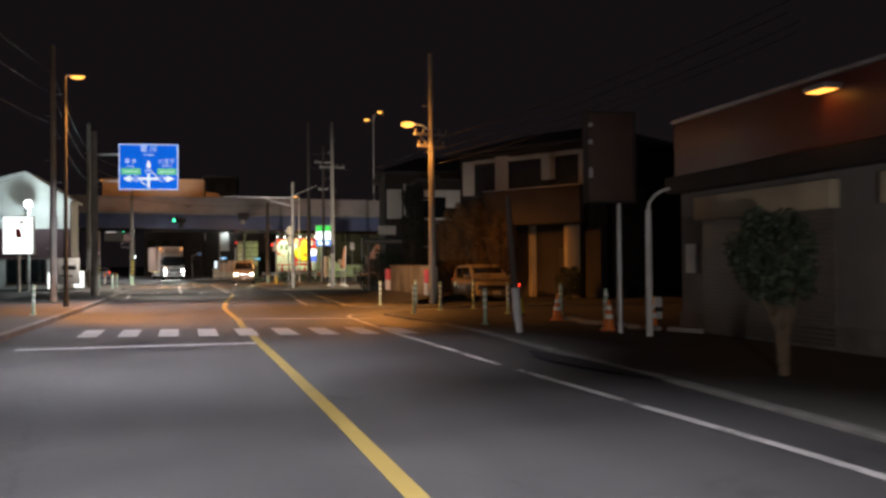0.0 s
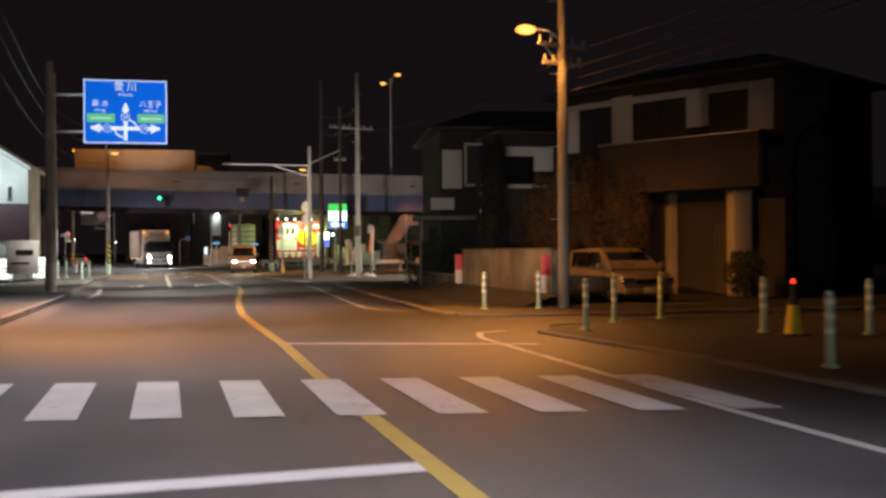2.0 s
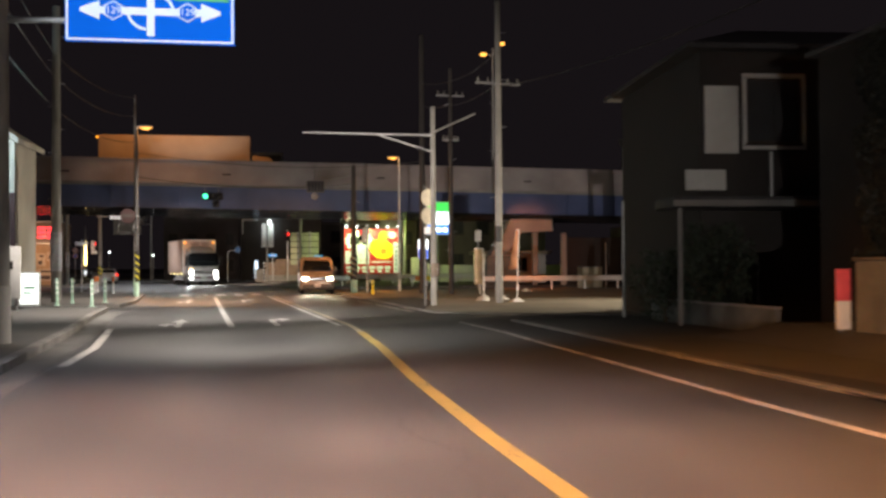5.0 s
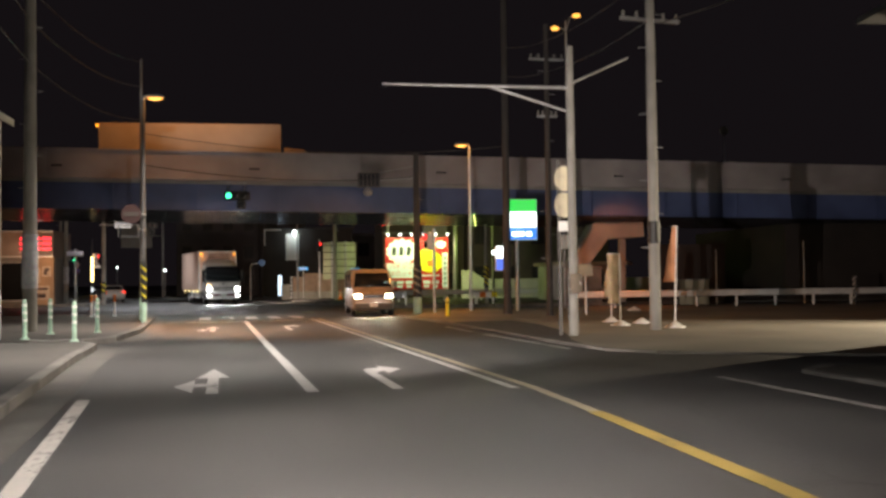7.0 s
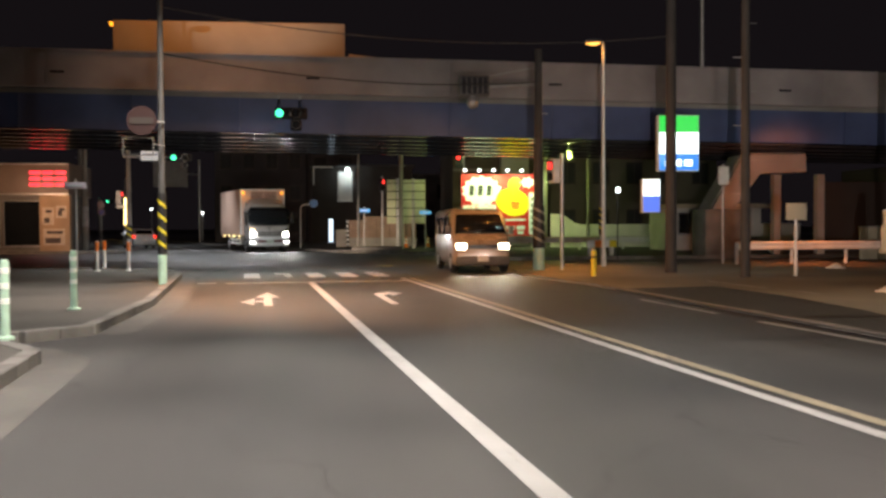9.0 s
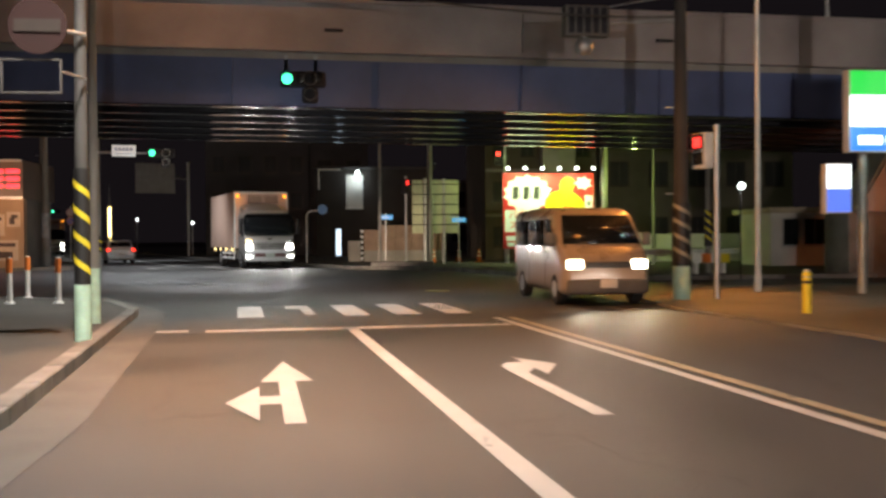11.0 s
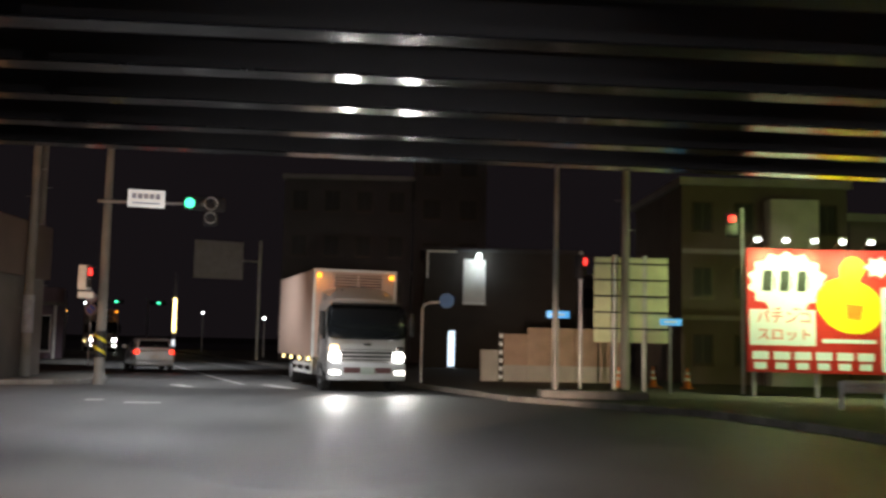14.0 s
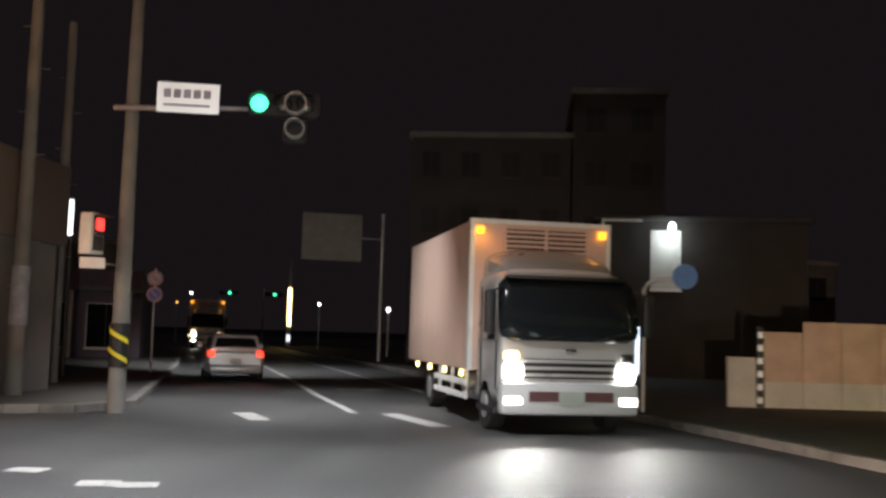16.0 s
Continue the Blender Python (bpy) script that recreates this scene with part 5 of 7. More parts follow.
def signal(x, y, z, turn, lit, label, pole_x, pole_h, arm=True, pole=True, back=0.25):
    """Three lenses side by side on an arm, green at the left end as drivers see it."""
    t = thing("traffic_signal", x, y, z, turn, label, "traffic signal", "traffic signals")
    part("housing", boxes((-0.2, 1.05, -0.08, 0.14, -0.22, 0.22), bevel=0.08), DARK_STEEL, t)
    for k in range(3):
        on = k == lit
        bm = bmesh.new()
        bmesh.ops.create_uvsphere(bm, u_segments=16, v_segments=8, radius=0.15, matrix=Matrix.Translation((0.4 * k, -0.08, 0)) @ Matrix.Diagonal((1, 0.35, 1, 1)))
        part("lens", bm, (GREEN_LAMP if k == 0 else RED_LAMP) if on else LENS_OFF, t)
        v = bmesh.new()
        for j in range(12):
            a, b = radians(-10 + j * 200 / 12), radians(-10 + (j + 1) * 200 / 12)
            q = [(0.4 * k + 0.17 * math.cos(u), w, 0.17 * math.sin(u)) for u, w in ((a, -0.08), (b, -0.08), (b, -0.3), (a, -0.3))]
            v.faces.new([v.verts.new(p) for p in q])
        visor = part("visor", v, DARK_STEEL, t)
        m = visor.modifiers.new("thickness", "SOLIDIFY")
        m.thickness = 0.006
    if arm:
        part("arm", bars(((pole_x, back, 0.1), (1.0, 0.25, 0.02), 0.05, 0.035)), GALV, t)
    if arm and pole:
        part("pole", bars(((pole_x, 0.25, -z + 0.1), (pole_x, 0.25, pole_h - z), 0.12, 0.09), seg=16), GALV, t)
    return t


HOOD_GREY = mat("pale_lamp_hood", (0.42, 0.44, 0.44), 0.5, 0, 0.15, 4, 0.05, 50)
HOOD_DARK = mat("dark_lamp_hood", (0.05, 0.05, 0.05), 0.5, 0, 0.15, 4, 0.05, 50)


def arrow_lamps(t, material, label):
    """A round hood beside the lit lamp and a second one below it in its own case."""
    part("arrow_lamp_housing", boxes((0.4, 0.84, -0.06, 0.14, -0.66, -0.225), bevel=0.08), DARK_STEEL, t)
    for zc, r in ((0.0, 0.19), (-0.43, 0.17)):
        rim = bmesh.new()
        loft(rim, [[(0.62 + q * math.cos(a), yy, zc + q * math.sin(a)) for a in [k * math.tau / 24 for k in range(24)]] for q, yy in ((r, -0.09), (r, -0.3), (r - 0.018, -0.3), (r - 0.018, -0.09))], close=False)
        part("lamp_hood", rim, material, t, label)


bridge_signal = signal(-6.42, 97.1, 5.72, 0, 0, "horizontal traffic signal showing green under the bridge", -3.0, 7, arm=False)
spot("signal_green_light", (-6.42, 96.8, 5.72), (-6.42, 90, 5.2), 60, (0.05, 1, 0.5), 150, 1.0)
hang = thing("signal_bracket", -6.05, 97.22, 5.9, 0, "two steel hanger plates fixed to the bridge girder", "bracket")
for x in (-0.4, 0.4):
    part("hanger", boxes((x - 0.05, x + 0.05, -0.04, 0.04, 0, 0.5)), GALV, hang)
far_signal = signal(-13.6, 117.2, 5.46, 12, 0, "horizontal traffic signal showing green on a roadside pole", -2.72, 8.0, pole=False, back=1.35)
arrow_lamps(bridge_signal, HOOD_DARK, "dark round lamp hood")
arrow_lamps(far_signal, HOOD_GREY, "pale round lamp hood")
plate = thing("crossroads_name_sign", -14.88, 117.2, 5.3, 12, "white crossroads name sign with blurred bars of text", "road sign")
# weak glow added to the whole plate
part("plate", boxes((-0.53, 0.53, -0.02, 0.02, 0, 0.52), bevel=0.01), glow("white_plate_glow", (0.95, 1.0, 1.0), 0.35, (0.8, 0.8, 0.8)), plate)
sign_ink = mat("dull_blue_sign_ink", (0.45, 0.5, 0.64), 0.5)
for k in range(5):
    x0 = -0.42 + 0.17 * k
    part("text_bar", boxes((x0, x0 + 0.13, -0.026, -0.021, 0.25, 0.41)), sign_ink, plate)
part("text_bar", boxes((-0.42, 0.38, -0.026, -0.021, 0.1, 0.15)), sign_ink, plate)
utility_pole(-16.35, 118.3, 7.6, 0.16, "concrete pole carrying signals, with a hazard sleeve", tape=(0.7, 1.5), steps=False)
utility_pole(-19.2, 119.9, 9.0, 0.17, "concrete utility pole with pasted notices", sleeve=(1.4, 2.6, NOTICES))
utility_pole(-20.5, 124.0, 9.0, 0.15, "slim concrete utility pole")


def ped_signal(x, y, z, turn, pole=True, body=WHITE_STEEL, label="box-shaped pedestrian signal showing red"):
    t = thing("pedestrian_signal", x, y, z, turn, label, "pedestrian signal", "pedestrian signals")
    part("housing", boxes((-0.2, 0.2, -0.12, 0.14, 0, 0.75), bevel=0.03), body, t)
    part("lens_frame", boxes((-0.15, 0.15, -0.136, -0.121, 0.4, 0.685)), LENS_OFF, t)
    part("red_lens", boxes((-0.1, 0.1, -0.15, -0.137, 0.44, 0.65), bevel=0.03), RED_LAMP, t)
    part("dark_lens", boxes((-0.14, 0.14, -0.14, -0.121, 0.07, 0.34)), LENS_OFF, t)
    part("hood", boxes((-0.17, 0.17, -0.34, -0.122, 0.69, 0.71)), DARK_STEEL, t)
    part("hood", boxes((-0.17, 0.17, -0.3, -0.122, 0.355, 0.37)), DARK_STEEL, t)
    if pole:
        part("pole", bars(((0.3, 0.1, -z), (0.3, 0.1, 0.9), 0.06)), GALV, t)
    return t


ped_signal(2.5, 89.8, 2.75, -66)
ped_signal(-16.75, 117.8, 2.83, 80, pole=False)
pl = thing("small_sign_plate", -16.72, 117.75, 2.58, 10, "small blank white plate under the pedestrian signal", "road sign")
part("bracket", bars(((0, 0.02, 0.1), (0.36, 0.5, 0.1), 0.02)), GALV, pl)
part("white_plate", boxes((-0.2, 0.25, -0.03, 0.0, 0, 0.2), bevel=0.01), WHITE_PLASTIC, pl)
ped_signal(3.05, 118.2, 5.0, -20, body=DARK_STEEL, label="pedestrian signal glowing red beside the billboard")
ped_signal(-1.6, 118.8, 3.6, 60, body=DARK_STEEL, label="pedestrian signal glowing red beside the sign back")

# the two-disc road signs seen from behind at the forecourt
bd = thing("road_sign_backs", 3.32, 71.35, 0.022, 0, "post with two round sign backs and a dark edge", "road sign")
part("post", bars(((0, 0, 0), (0, 0, 4.3), 0.045)), DARK_POLE, bd)
for z in (3.85, 3.2):
    bm = bmesh.new()
    bmesh.ops.create_cone(bm, cap_ends=True, segments=28, radius1=0.31, radius2=0.31, depth=0.025, matrix=Matrix.Translation((0.12, -0.02, z)) @ Matrix.Rotation(radians(28), 4, "Z") @ Matrix.Rotation(radians(90), 4, "X"))
    part("disc", bm, mat("cream_sign_back", (0.6, 0.55, 0.42), 0.5), bd)
part("small_plate", boxes((-0.03, 0.2, -0.05, 0.0, 2.55, 2.8)), WHITE_STEEL, bd)

rd = thing("round_road_sign", -8.6, 81.42, 0.12, 0, "round red road sign back on a thin post with a frame", "road sign")
part("bracket", bars(((0.5, 0.5, 3.62), (0, -0.03, 3.62), 0.025)), GALV, rd)
part("lower_bracket", bars(((0.5, 0.5, 3.1), (0.35, 0, 3.1), 0.015)), GALV, rd)
bm = bmesh.new()
bmesh.ops.create_cone(bm, cap_ends=True, segments=28, radius1=0.32, radius2=0.32, depth=0.025, matrix=Matrix.Translation((0.12, -0.06, 3.6)) @ Matrix.Rotation(radians(90), 4, "X"))
# disc and bar colours darkened to keep the sign dim beside its lamp
disc = part("disc", bm, mat("dim_red_face", (0.03, 0.011, 0.01), 0.9), rd)
part("bar", boxes((-0.13, 0.37, -0.09, -0.074, 3.53, 3.67)), mat("dim_bar_face", (0.045, 0.035, 0.03), 0.9), disc)
part("frame", boxes((-0.3, 0.36, -0.02, 0.02, 3.22, 3.24), (-0.3, 0.36, -0.02, 0.02, 2.85, 2.87), (-0.3, -0.28, -0.02, 0.02, 2.87, 3.22), (0.34, 0.36, -0.02, 0.02, 2.87, 3.22)), DARK_POLE, rd)

# ---- store sign, banners, forecourt ----
ms = thing("store_sign_tower", 6.75, 90.6, 0.022, 0, "lit store sign with green, white and blue bands", "sign")
part("post", bars(((-0.1, 0.25, 0), (-0.1, 0.25, 5.0), 0.1)), GALV, ms)
part("case", boxes((-0.62, 0.75, -0.12, 0.16, 3.15, 4.98), bevel=0.02), WHITE_STEEL, ms)
for z0, z1, c, s, nm in ((4.42, 4.95, (0.0, 0.75, 0.05), 1.0, "green"), (3.72, 4.41, (0.92, 1.0, 1.0), 2.2, "white"), (3.18, 3.71, (0.0, 0.25, 1.0), 1.0, "blue")):
    f = part(nm + "_band", boxes((-0.59, 0.72, -0.134, -0.121, z0, z1)), glow(nm + "_sign_face", c, s), ms)
bar_white = glow("sign_white_bars", (0.9, 1, 1), 3)
for x0, x1 in ((-0.4, 0.15), (0.25, 0.5)):
    part("white_bar", boxes((x0, x1, -0.142, -0.135, 3.32, 3.52)), bar_white, ms)
low = part("lower_case", boxes((-1.15, -0.55, -0.1, 0.14, 1.8, 2.9), bevel=0.02), WHITE_STEEL, ms)
part("white_face", boxes((-1.12, -0.58, -0.114, -0.101, 2.35, 2.87)), glow("low_white_face", (0.95, 1, 1), 3), low)
part("blue_face", boxes((-1.12, -0.58, -0.114, -0.101, 1.83, 2.345)), glow("low_blue_face", (0.08, 0.2, 1.0), 1.0), low)
point("sign_light", (6.8, 88.9, 3.9), 60, (0.6, 1.0, 0.9), 0.3)


def weighted_foot(t):
    part("foot", bars(((0, 0, 0), (0, 0, 0.035), 0.3, 0.29), seg=18), WHITE_PLASTIC, t)
    part("foot_cone", bars(((0, 0, 0.036), (0, 0, 0.17), 0.24, 0.035), seg=18), WHITE_PLASTIC, t)


def banner(x, y, h, lean, label, colour, low=1.0, top_width=0.16, foot_width=0.42):
    t = thing("banner_flag", x, y, kerb_top(x, y), 0, label, "banner", "banner flags")
    weighted_foot(t)
    dx = math.tan(radians(lean)) * h
    part("rod", bars(((0, 0, 0.05), (dx, 0, h), 0.018)), WHITE_PLASTIC, t)
    part("top_rod", bars(((dx, 0, h - 0.01), (dx - top_width - 0.02, 0, h - 0.01), 0.01), seg=6), WHITE_PLASTIC, t)
    bm = bmesh.new()
    rows = 14
    for k in range(rows):
        za, zb = h - (h - low) * k / rows, h - (h - low) * (k + 1) / rows
        wa, wb_ = (top_width + (foot_width - top_width) * j / rows for j in (k, k + 1))
        xa, xb = dx * za / h, dx * zb / h
        for c in range(4):
            u, v = c / 4, (c + 1) / 4
            bm.faces.new([bm.verts.new((xx - w * f, 0.035 * math.sin(kk * 0.8 + 2.2 * f) * f, zz)) for xx, w, f, kk, zz in ((xa, wa, u, k, za), (xb, wb_, u, k + 1, zb), (xb, wb_, v, k + 1, zb), (xa, wa, v, k, za))])
    bmesh.ops.remove_doubles(bm, verts=bm.verts, dist=1e-4)
    cloth = part("cloth", bm, colour, t)
    s = cloth.modifiers.new("thickness", "SOLIDIFY")
    s.thickness = 0.004


banner(7.3, 74.0, 2.83, 2, "tall orange and white banner flag on a weighted foot", mat("orange_banner", (0.65, 0.3, 0.16), 0.8, 0, 0.3, 2, 0.1, 30), 1.27, 0.12, 0.36)
CREAM_CLOTH = mat("cream_banner", (0.5, 0.36, 0.22), 0.8, 0, 0.35, 2, 0.1, 30)
banner(6.3, 75.7, 2.12, 0, "broad tan banner flag on a weighted foot", CREAM_CLOTH, 0.65, 0.36, 0.36)
banner(6.85, 78.2, 1.66, 0, "short narrow cream banner flag on a weighted foot", CREAM_CLOTH, 0.78, 0.16, 0.26)
for x, y in ((7.35, 76.8), (11.36, 88.9)):
    weighted_foot(thing("pavement_weight", x, y, kerb_top(x, y), 0, "white plastic weight standing empty on the forecourt", "weight", "pavement weights"))
pp = thing("small_white_plate", 9.6, 93.6, 0.022, 0, "small white plate high on a thin post", "sign")
part("post", bars(((0, 0.05, 0), (0, 0.05, 3.6), 0.035)), GALV, pp)
part("plate", boxes((-0.2, 0.2, -0.02, 0.01, 2.85, 3.5), bevel=0.01), WHITE_PLASTIC, pp)
ns = thing("lot_sign", 7.9, 84.5, 0.022, 0, "small cream sign board on a post", "sign")
part("post", bars(((0, 0, 0), (0, 0, 1.6), 0.04)), WHITE_STEEL, ns)
part("board", boxes((-0.28, 0.28, -0.05, 0.0, 1.5, 1.95), bevel=0.01), WALL_CREAM, ns)


def guard_rail(points, label):
    t = thing("guard_rail", *points[0], 0.1, 0, label, "guard rail")
    o = Vector(points[0])
    for a, b in zip(points, points[1:]):
        a, b = Vector(a) - o, Vector(b) - o
        dirv = (b - a).normalized()
        nrm = Vector((-dirv.y, dirv.x))
        bm = bmesh.new()
        prof = [(0.0, 0.42), (0.05, 0.46), (0.05, 0.53), (0.01, 0.57), (0.05, 0.61), (0.05, 0.68), (0.0, 0.72), (-0.02, 0.72), (-0.02, 0.42)]
        loft(bm, [[(p.x + nrm.x * u * -1, p.y + nrm.y * u * -1, z) for u, z in prof] for p in (a, b)])
        part("rail", bm, WHITE_STEEL, t)
        n = max(1, int((b - a).length / 2))
        for k in range(n + 1):
            p = a.lerp(b, k / n) + nrm * 0.09
            part("post", bars(((p.x, p.y, -0.1), (p.x, p.y, 0.7), 0.06), seg=10), WHITE_STEEL, t)
    return t


guard_rail([(9.8, 92.8), (18, 92.9), (40, 93.0)], "white steel guard rail along the dark corner")
guard_rail([(1.5, 105.2), (2.0, 102.9), (2.6, 100.6)], "white steel guard rail at the kerb")
guard_rail([(3.4, 111.2), (6.5, 112.0), (14, 112.6)], "white steel guard rail under the billboard")

for x, h in ((18.1, 2.8), (22.9, 3.2)):
    t = thing("thin_post", x, 95.5, 0.0, 0, "thin pale steel post behind the guard rail", "post", "thin posts")
    part("shaft", bars(((0, 0, 0), (0, 0, h), 0.035, 0.03), seg=10), WHITE_STEEL, t)
    part("cap", bars(((0, 0, h + 0.001), (0, 0, h + 0.03), 0.045), seg=10), GALV, t)
t = thing("striped_marker", 23.7, 92.2, 0.022, 0, "short black and white striped marker post by the rail", "marker post")
part("shaft", bars(((0, 0, 0), (0, 0, 1.4), 0.08), seg=12), BLACK, t)
for k in range(5):
    part("stripe", tube([(0.083 * math.cos(radians(a)), 0.083 * math.sin(radians(a)), 0.3 + 0.22 * k + 0.0011 * (a + 180)) for a in range(-180, 1, 20)], 0.022, 6), WHITE_PLASTIC, t)
t = thing("block_wall", 16.75, 97.0, 0.0, 0, "short cream concrete wall behind the guard rail", "wall")
part("wall_panel", boxes((0, 1.6, 0, 0.15, 0, 1.28), bevel=0.01), WALL_CREAM, t)
part("coping", boxes((-0.03, 1.63, -0.03, 0.18, 1.282, 1.34), bevel=0.01), CONCRETE, t)

# stair up to the bridge, lit orange
st = thing("bridge_stair", 11.5, 100, 0.0, 0, "orange-lit concrete stair rising to the bridge", "stair")
bm = bmesh.new()
profile(bm, [(0.2, 2.12), (1.65, 4.45), (4.4, 4.47), (4.45, 3.72), (2.35, 3.62), (1.2, 2.12)], 0, 1.7)
part("flight", bm, CONCRETE, st)
part("handrail", tube([(0.2, 0.15, 2.2), (1.63, 0.15, 4.51), (4.4, 0.15, 4.53)], 0.025), GALV, st)
part("base_wall", boxes((-0.05, 2.0, 0.1, 1.7, 0, 2.1), bevel=0.02), STAINED, st)
for x in (3.2, 5.2):
    part("column", boxes((x, x + 0.32, 0.5, 0.85, 0, 3.62)), CONCRETE, st)
part("landing_wall", boxes((5.6, 9.4, 0.6, 1.7, 0, 3.3)), WALL_DARK, st)
spot("stair_lamp_light", (13.0, 95.4, 3.9), (13.9, 100, 3.3), 330, (1, 0.24, 0.06), 116, 1.0, 0.06)
# second spot added over the guard rail for its orange light
spot("stair_lamp_light", (11.8, 91.2, 4.8), (12.3, 92.6, 0.3), 900, (1, 0.25, 0.06), 74, 1.0, 0.06)

# dark embankment behind the guard rail
structure(part("embankment_wall", boxes((24, 80, 99.5, 112, 0, 4.4)), WALL_DARK), "dark retaining wall under the bridge", "wall")

# low store building behind the forecourt
mb = thing("low_store", 12.75, 108.6, 0.1, 0, "low pale store building with a flat canopy", "store")
part("wall", boxes((0, 5.0, 0, 3, 0, 2.2)), WALL_WHITE, mb)
part("canopy", boxes((-0.3, 5.3, -0.5, 3.2, 2.2, 2.42), bevel=0.03), WALL_CREAM, mb)
window(mb, 0.5, 1.2, 0.85, 2.0, 0.0, GALV, 1)
window(mb, 1.4, 2.4, 0.85, 2.0, 0.0, GALV, 2)
window(mb, 2.55, 3.6, 0.85, 2.0, 0.0, GALV, 2)

# ---- the billboard ----
bb = thing("billboard", 5.27, 116.85, 0.12, 0, "floodlit red, white and yellow billboard on posts", "billboard")
part("board", boxes((-2.25, 2.25, -0.04, 0.08, 0.72, 4.4), bevel=0.01), SIGN_RED, bb)
Yb = -0.042
burst = []
for k in range(28):
    a = k * math.tau / 28
    r = 1.0 if k % 2 else 0.86
    burst.append((-1.05 + 1.22 * r * math.cos(a), 3.4 + 0.92 * r * math.sin(a)))
part("white_burst", flat([burst], Yb), SIGN_WHITE, bb)
part("white_panel", flat([[(-2.18, 1.52), (-0.2, 1.52), (-0.2, 2.58), (-2.18, 2.58)]], Yb), SIGN_WHITE, bb)
yel = []
for k in range(24):
    a = k * math.tau / 24
    yel.append((0.82 + 1.0 * math.cos(a) - 0.16 * math.sin(a), 2.75 + (0.86 if math.sin(a) < 0 else 0.8) * math.sin(a)))
part("yellow_shape", flat([yel], Yb - 0.001), mat("billboard_yellow", (0.8, 0.74, 0.02), 0.4, 0, 0.08, 2), bb, "plain yellow rounded shape")
hook = [(0.95 + 0.42 * math.cos(radians(a)), 3.72 + 0.5 * math.sin(radians(a))) for a in range(20, 300, 20)]
part("yellow_hook", flat([hook], Yb - 0.0055), mat("billboard_gold", (0.85, 0.55, 0.02), 0.4, 0, 0.08, 2), bb)
part("white_rosette", flat([[(1.72 + (0.46 if k % 2 else 0.3) * math.cos(k * math.tau / 14), 3.9 + (0.36 if k % 2 else 0.24) * math.sin(k * math.tau / 14)) for k in range(14)]], Yb - 0.012), SIGN_WHITE, bb)
part("small_text_bar", flat([[(0.0, 1.62), (1.6, 1.62), (1.6, 1.74), (0.0, 1.74)]], Yb - 0.012), SIGN_WHITE, bb)
part("orange_shape", flat([[(0.75, 2.35), (1.15, 2.3), (1.25, 2.75), (0.7, 2.8)]], Yb - 0.006), mat("billboard_orange", (0.8, 0.25, 0.03), 0.4), bb)
part("white_side_panel", flat([[(1.78, 0.8), (2.2, 0.8), (2.2, 3.3), (1.78, 3.3)]], Yb - 0.006), SIGN_WHITE, bb)
grey_ink = mat("billboard_grey_ink", (0.25, 0.3, 0.28), 0.5)
for k in range(6):
    part("side_bar", flat([[(1.9, 1.0 + 0.36 * k), (2.08, 1.0 + 0.36 * k), (2.08, 1.22 + 0.36 * k), (1.9, 1.22 + 0.36 * k)]], Yb - 0.011, 0.003), grey_ink, bb)
bold = mat("billboard_dark_ink", (0.03, 0.04, 0.03), 0.5)
for k in range(3):
    part("dark_bar", flat([[(-1.8 + 0.52 * k, 3.12), (-1.52 + 0.52 * k, 3.12), (-1.48 + 0.52 * k, 3.74), (-1.76 + 0.52 * k, 3.74)], [(-1.44 + 0.52 * k, 3.2), (-1.4 + 0.52 * k, 3.2), (-1.4 + 0.52 * k, 3.6), (-1.44 + 0.52 * k, 3.6)]], Yb - 0.006), bold, bb)
lettering("lettering", "パチンコ", 0.42, (-1.14, Yb - 0.008, 2.33), SIGN_RED, bb)
lettering("lettering", "スロット", 0.42, (-1.14, Yb - 0.008, 1.82), SIGN_RED, bb)
for k in range(6):
    x = -2.1 + 0.63 * k
    part("white_bar", boxes((x, x + 0.5, Yb - 0.012, Yb, 1.1, 1.34)), SIGN_WHITE, bb)
    part("white_bar", boxes((x + 0.05, x + 0.42, Yb - 0.012, Yb, 0.82, 1.02)), SIGN_WHITE, bb)
for x in (-2.0, -0.1, 2.0):
    part("post", bars(((x, 0.15, 0), (x, 0.15, 4.2), 0.07)), GALV, bb)
for k in range(6):
    x = -2.1 + 0.84 * k
    fl = part("floodlight", boxes((x - 0.09, x + 0.09, -0.65, -0.5, 4.62, 4.72), bevel=0.02), GALV, bb)
    part("arm", bars(((x, 0, 4.45), (x, -0.55, 4.7), 0.015), seg=6), GALV, fl)
    bm = bmesh.new()
    bmesh.ops.create_uvsphere(bm, u_segments=10, v_segments=6, radius=0.09, matrix=Matrix.Translation((x, -0.57, 4.6)))
    part("bulb", bm, LAMP_WHITE, fl)
for x in (3.7, 5.3, 6.9):
    spot("billboard_floodlight", (x, 115.2, 4.8), (x, 116.8, 2.3), 430, (0.88, 1.0, 0.46), 130, 1.0)
point("billboard_spill_light", (9.2, 115.6, 4.2), 230, (0.72, 1.0, 0.2), 0.1)
point("billboard_spill_light", (2.6, 116.2, 5.6), 90, (0.8, 1.0, 0.35), 0.1)

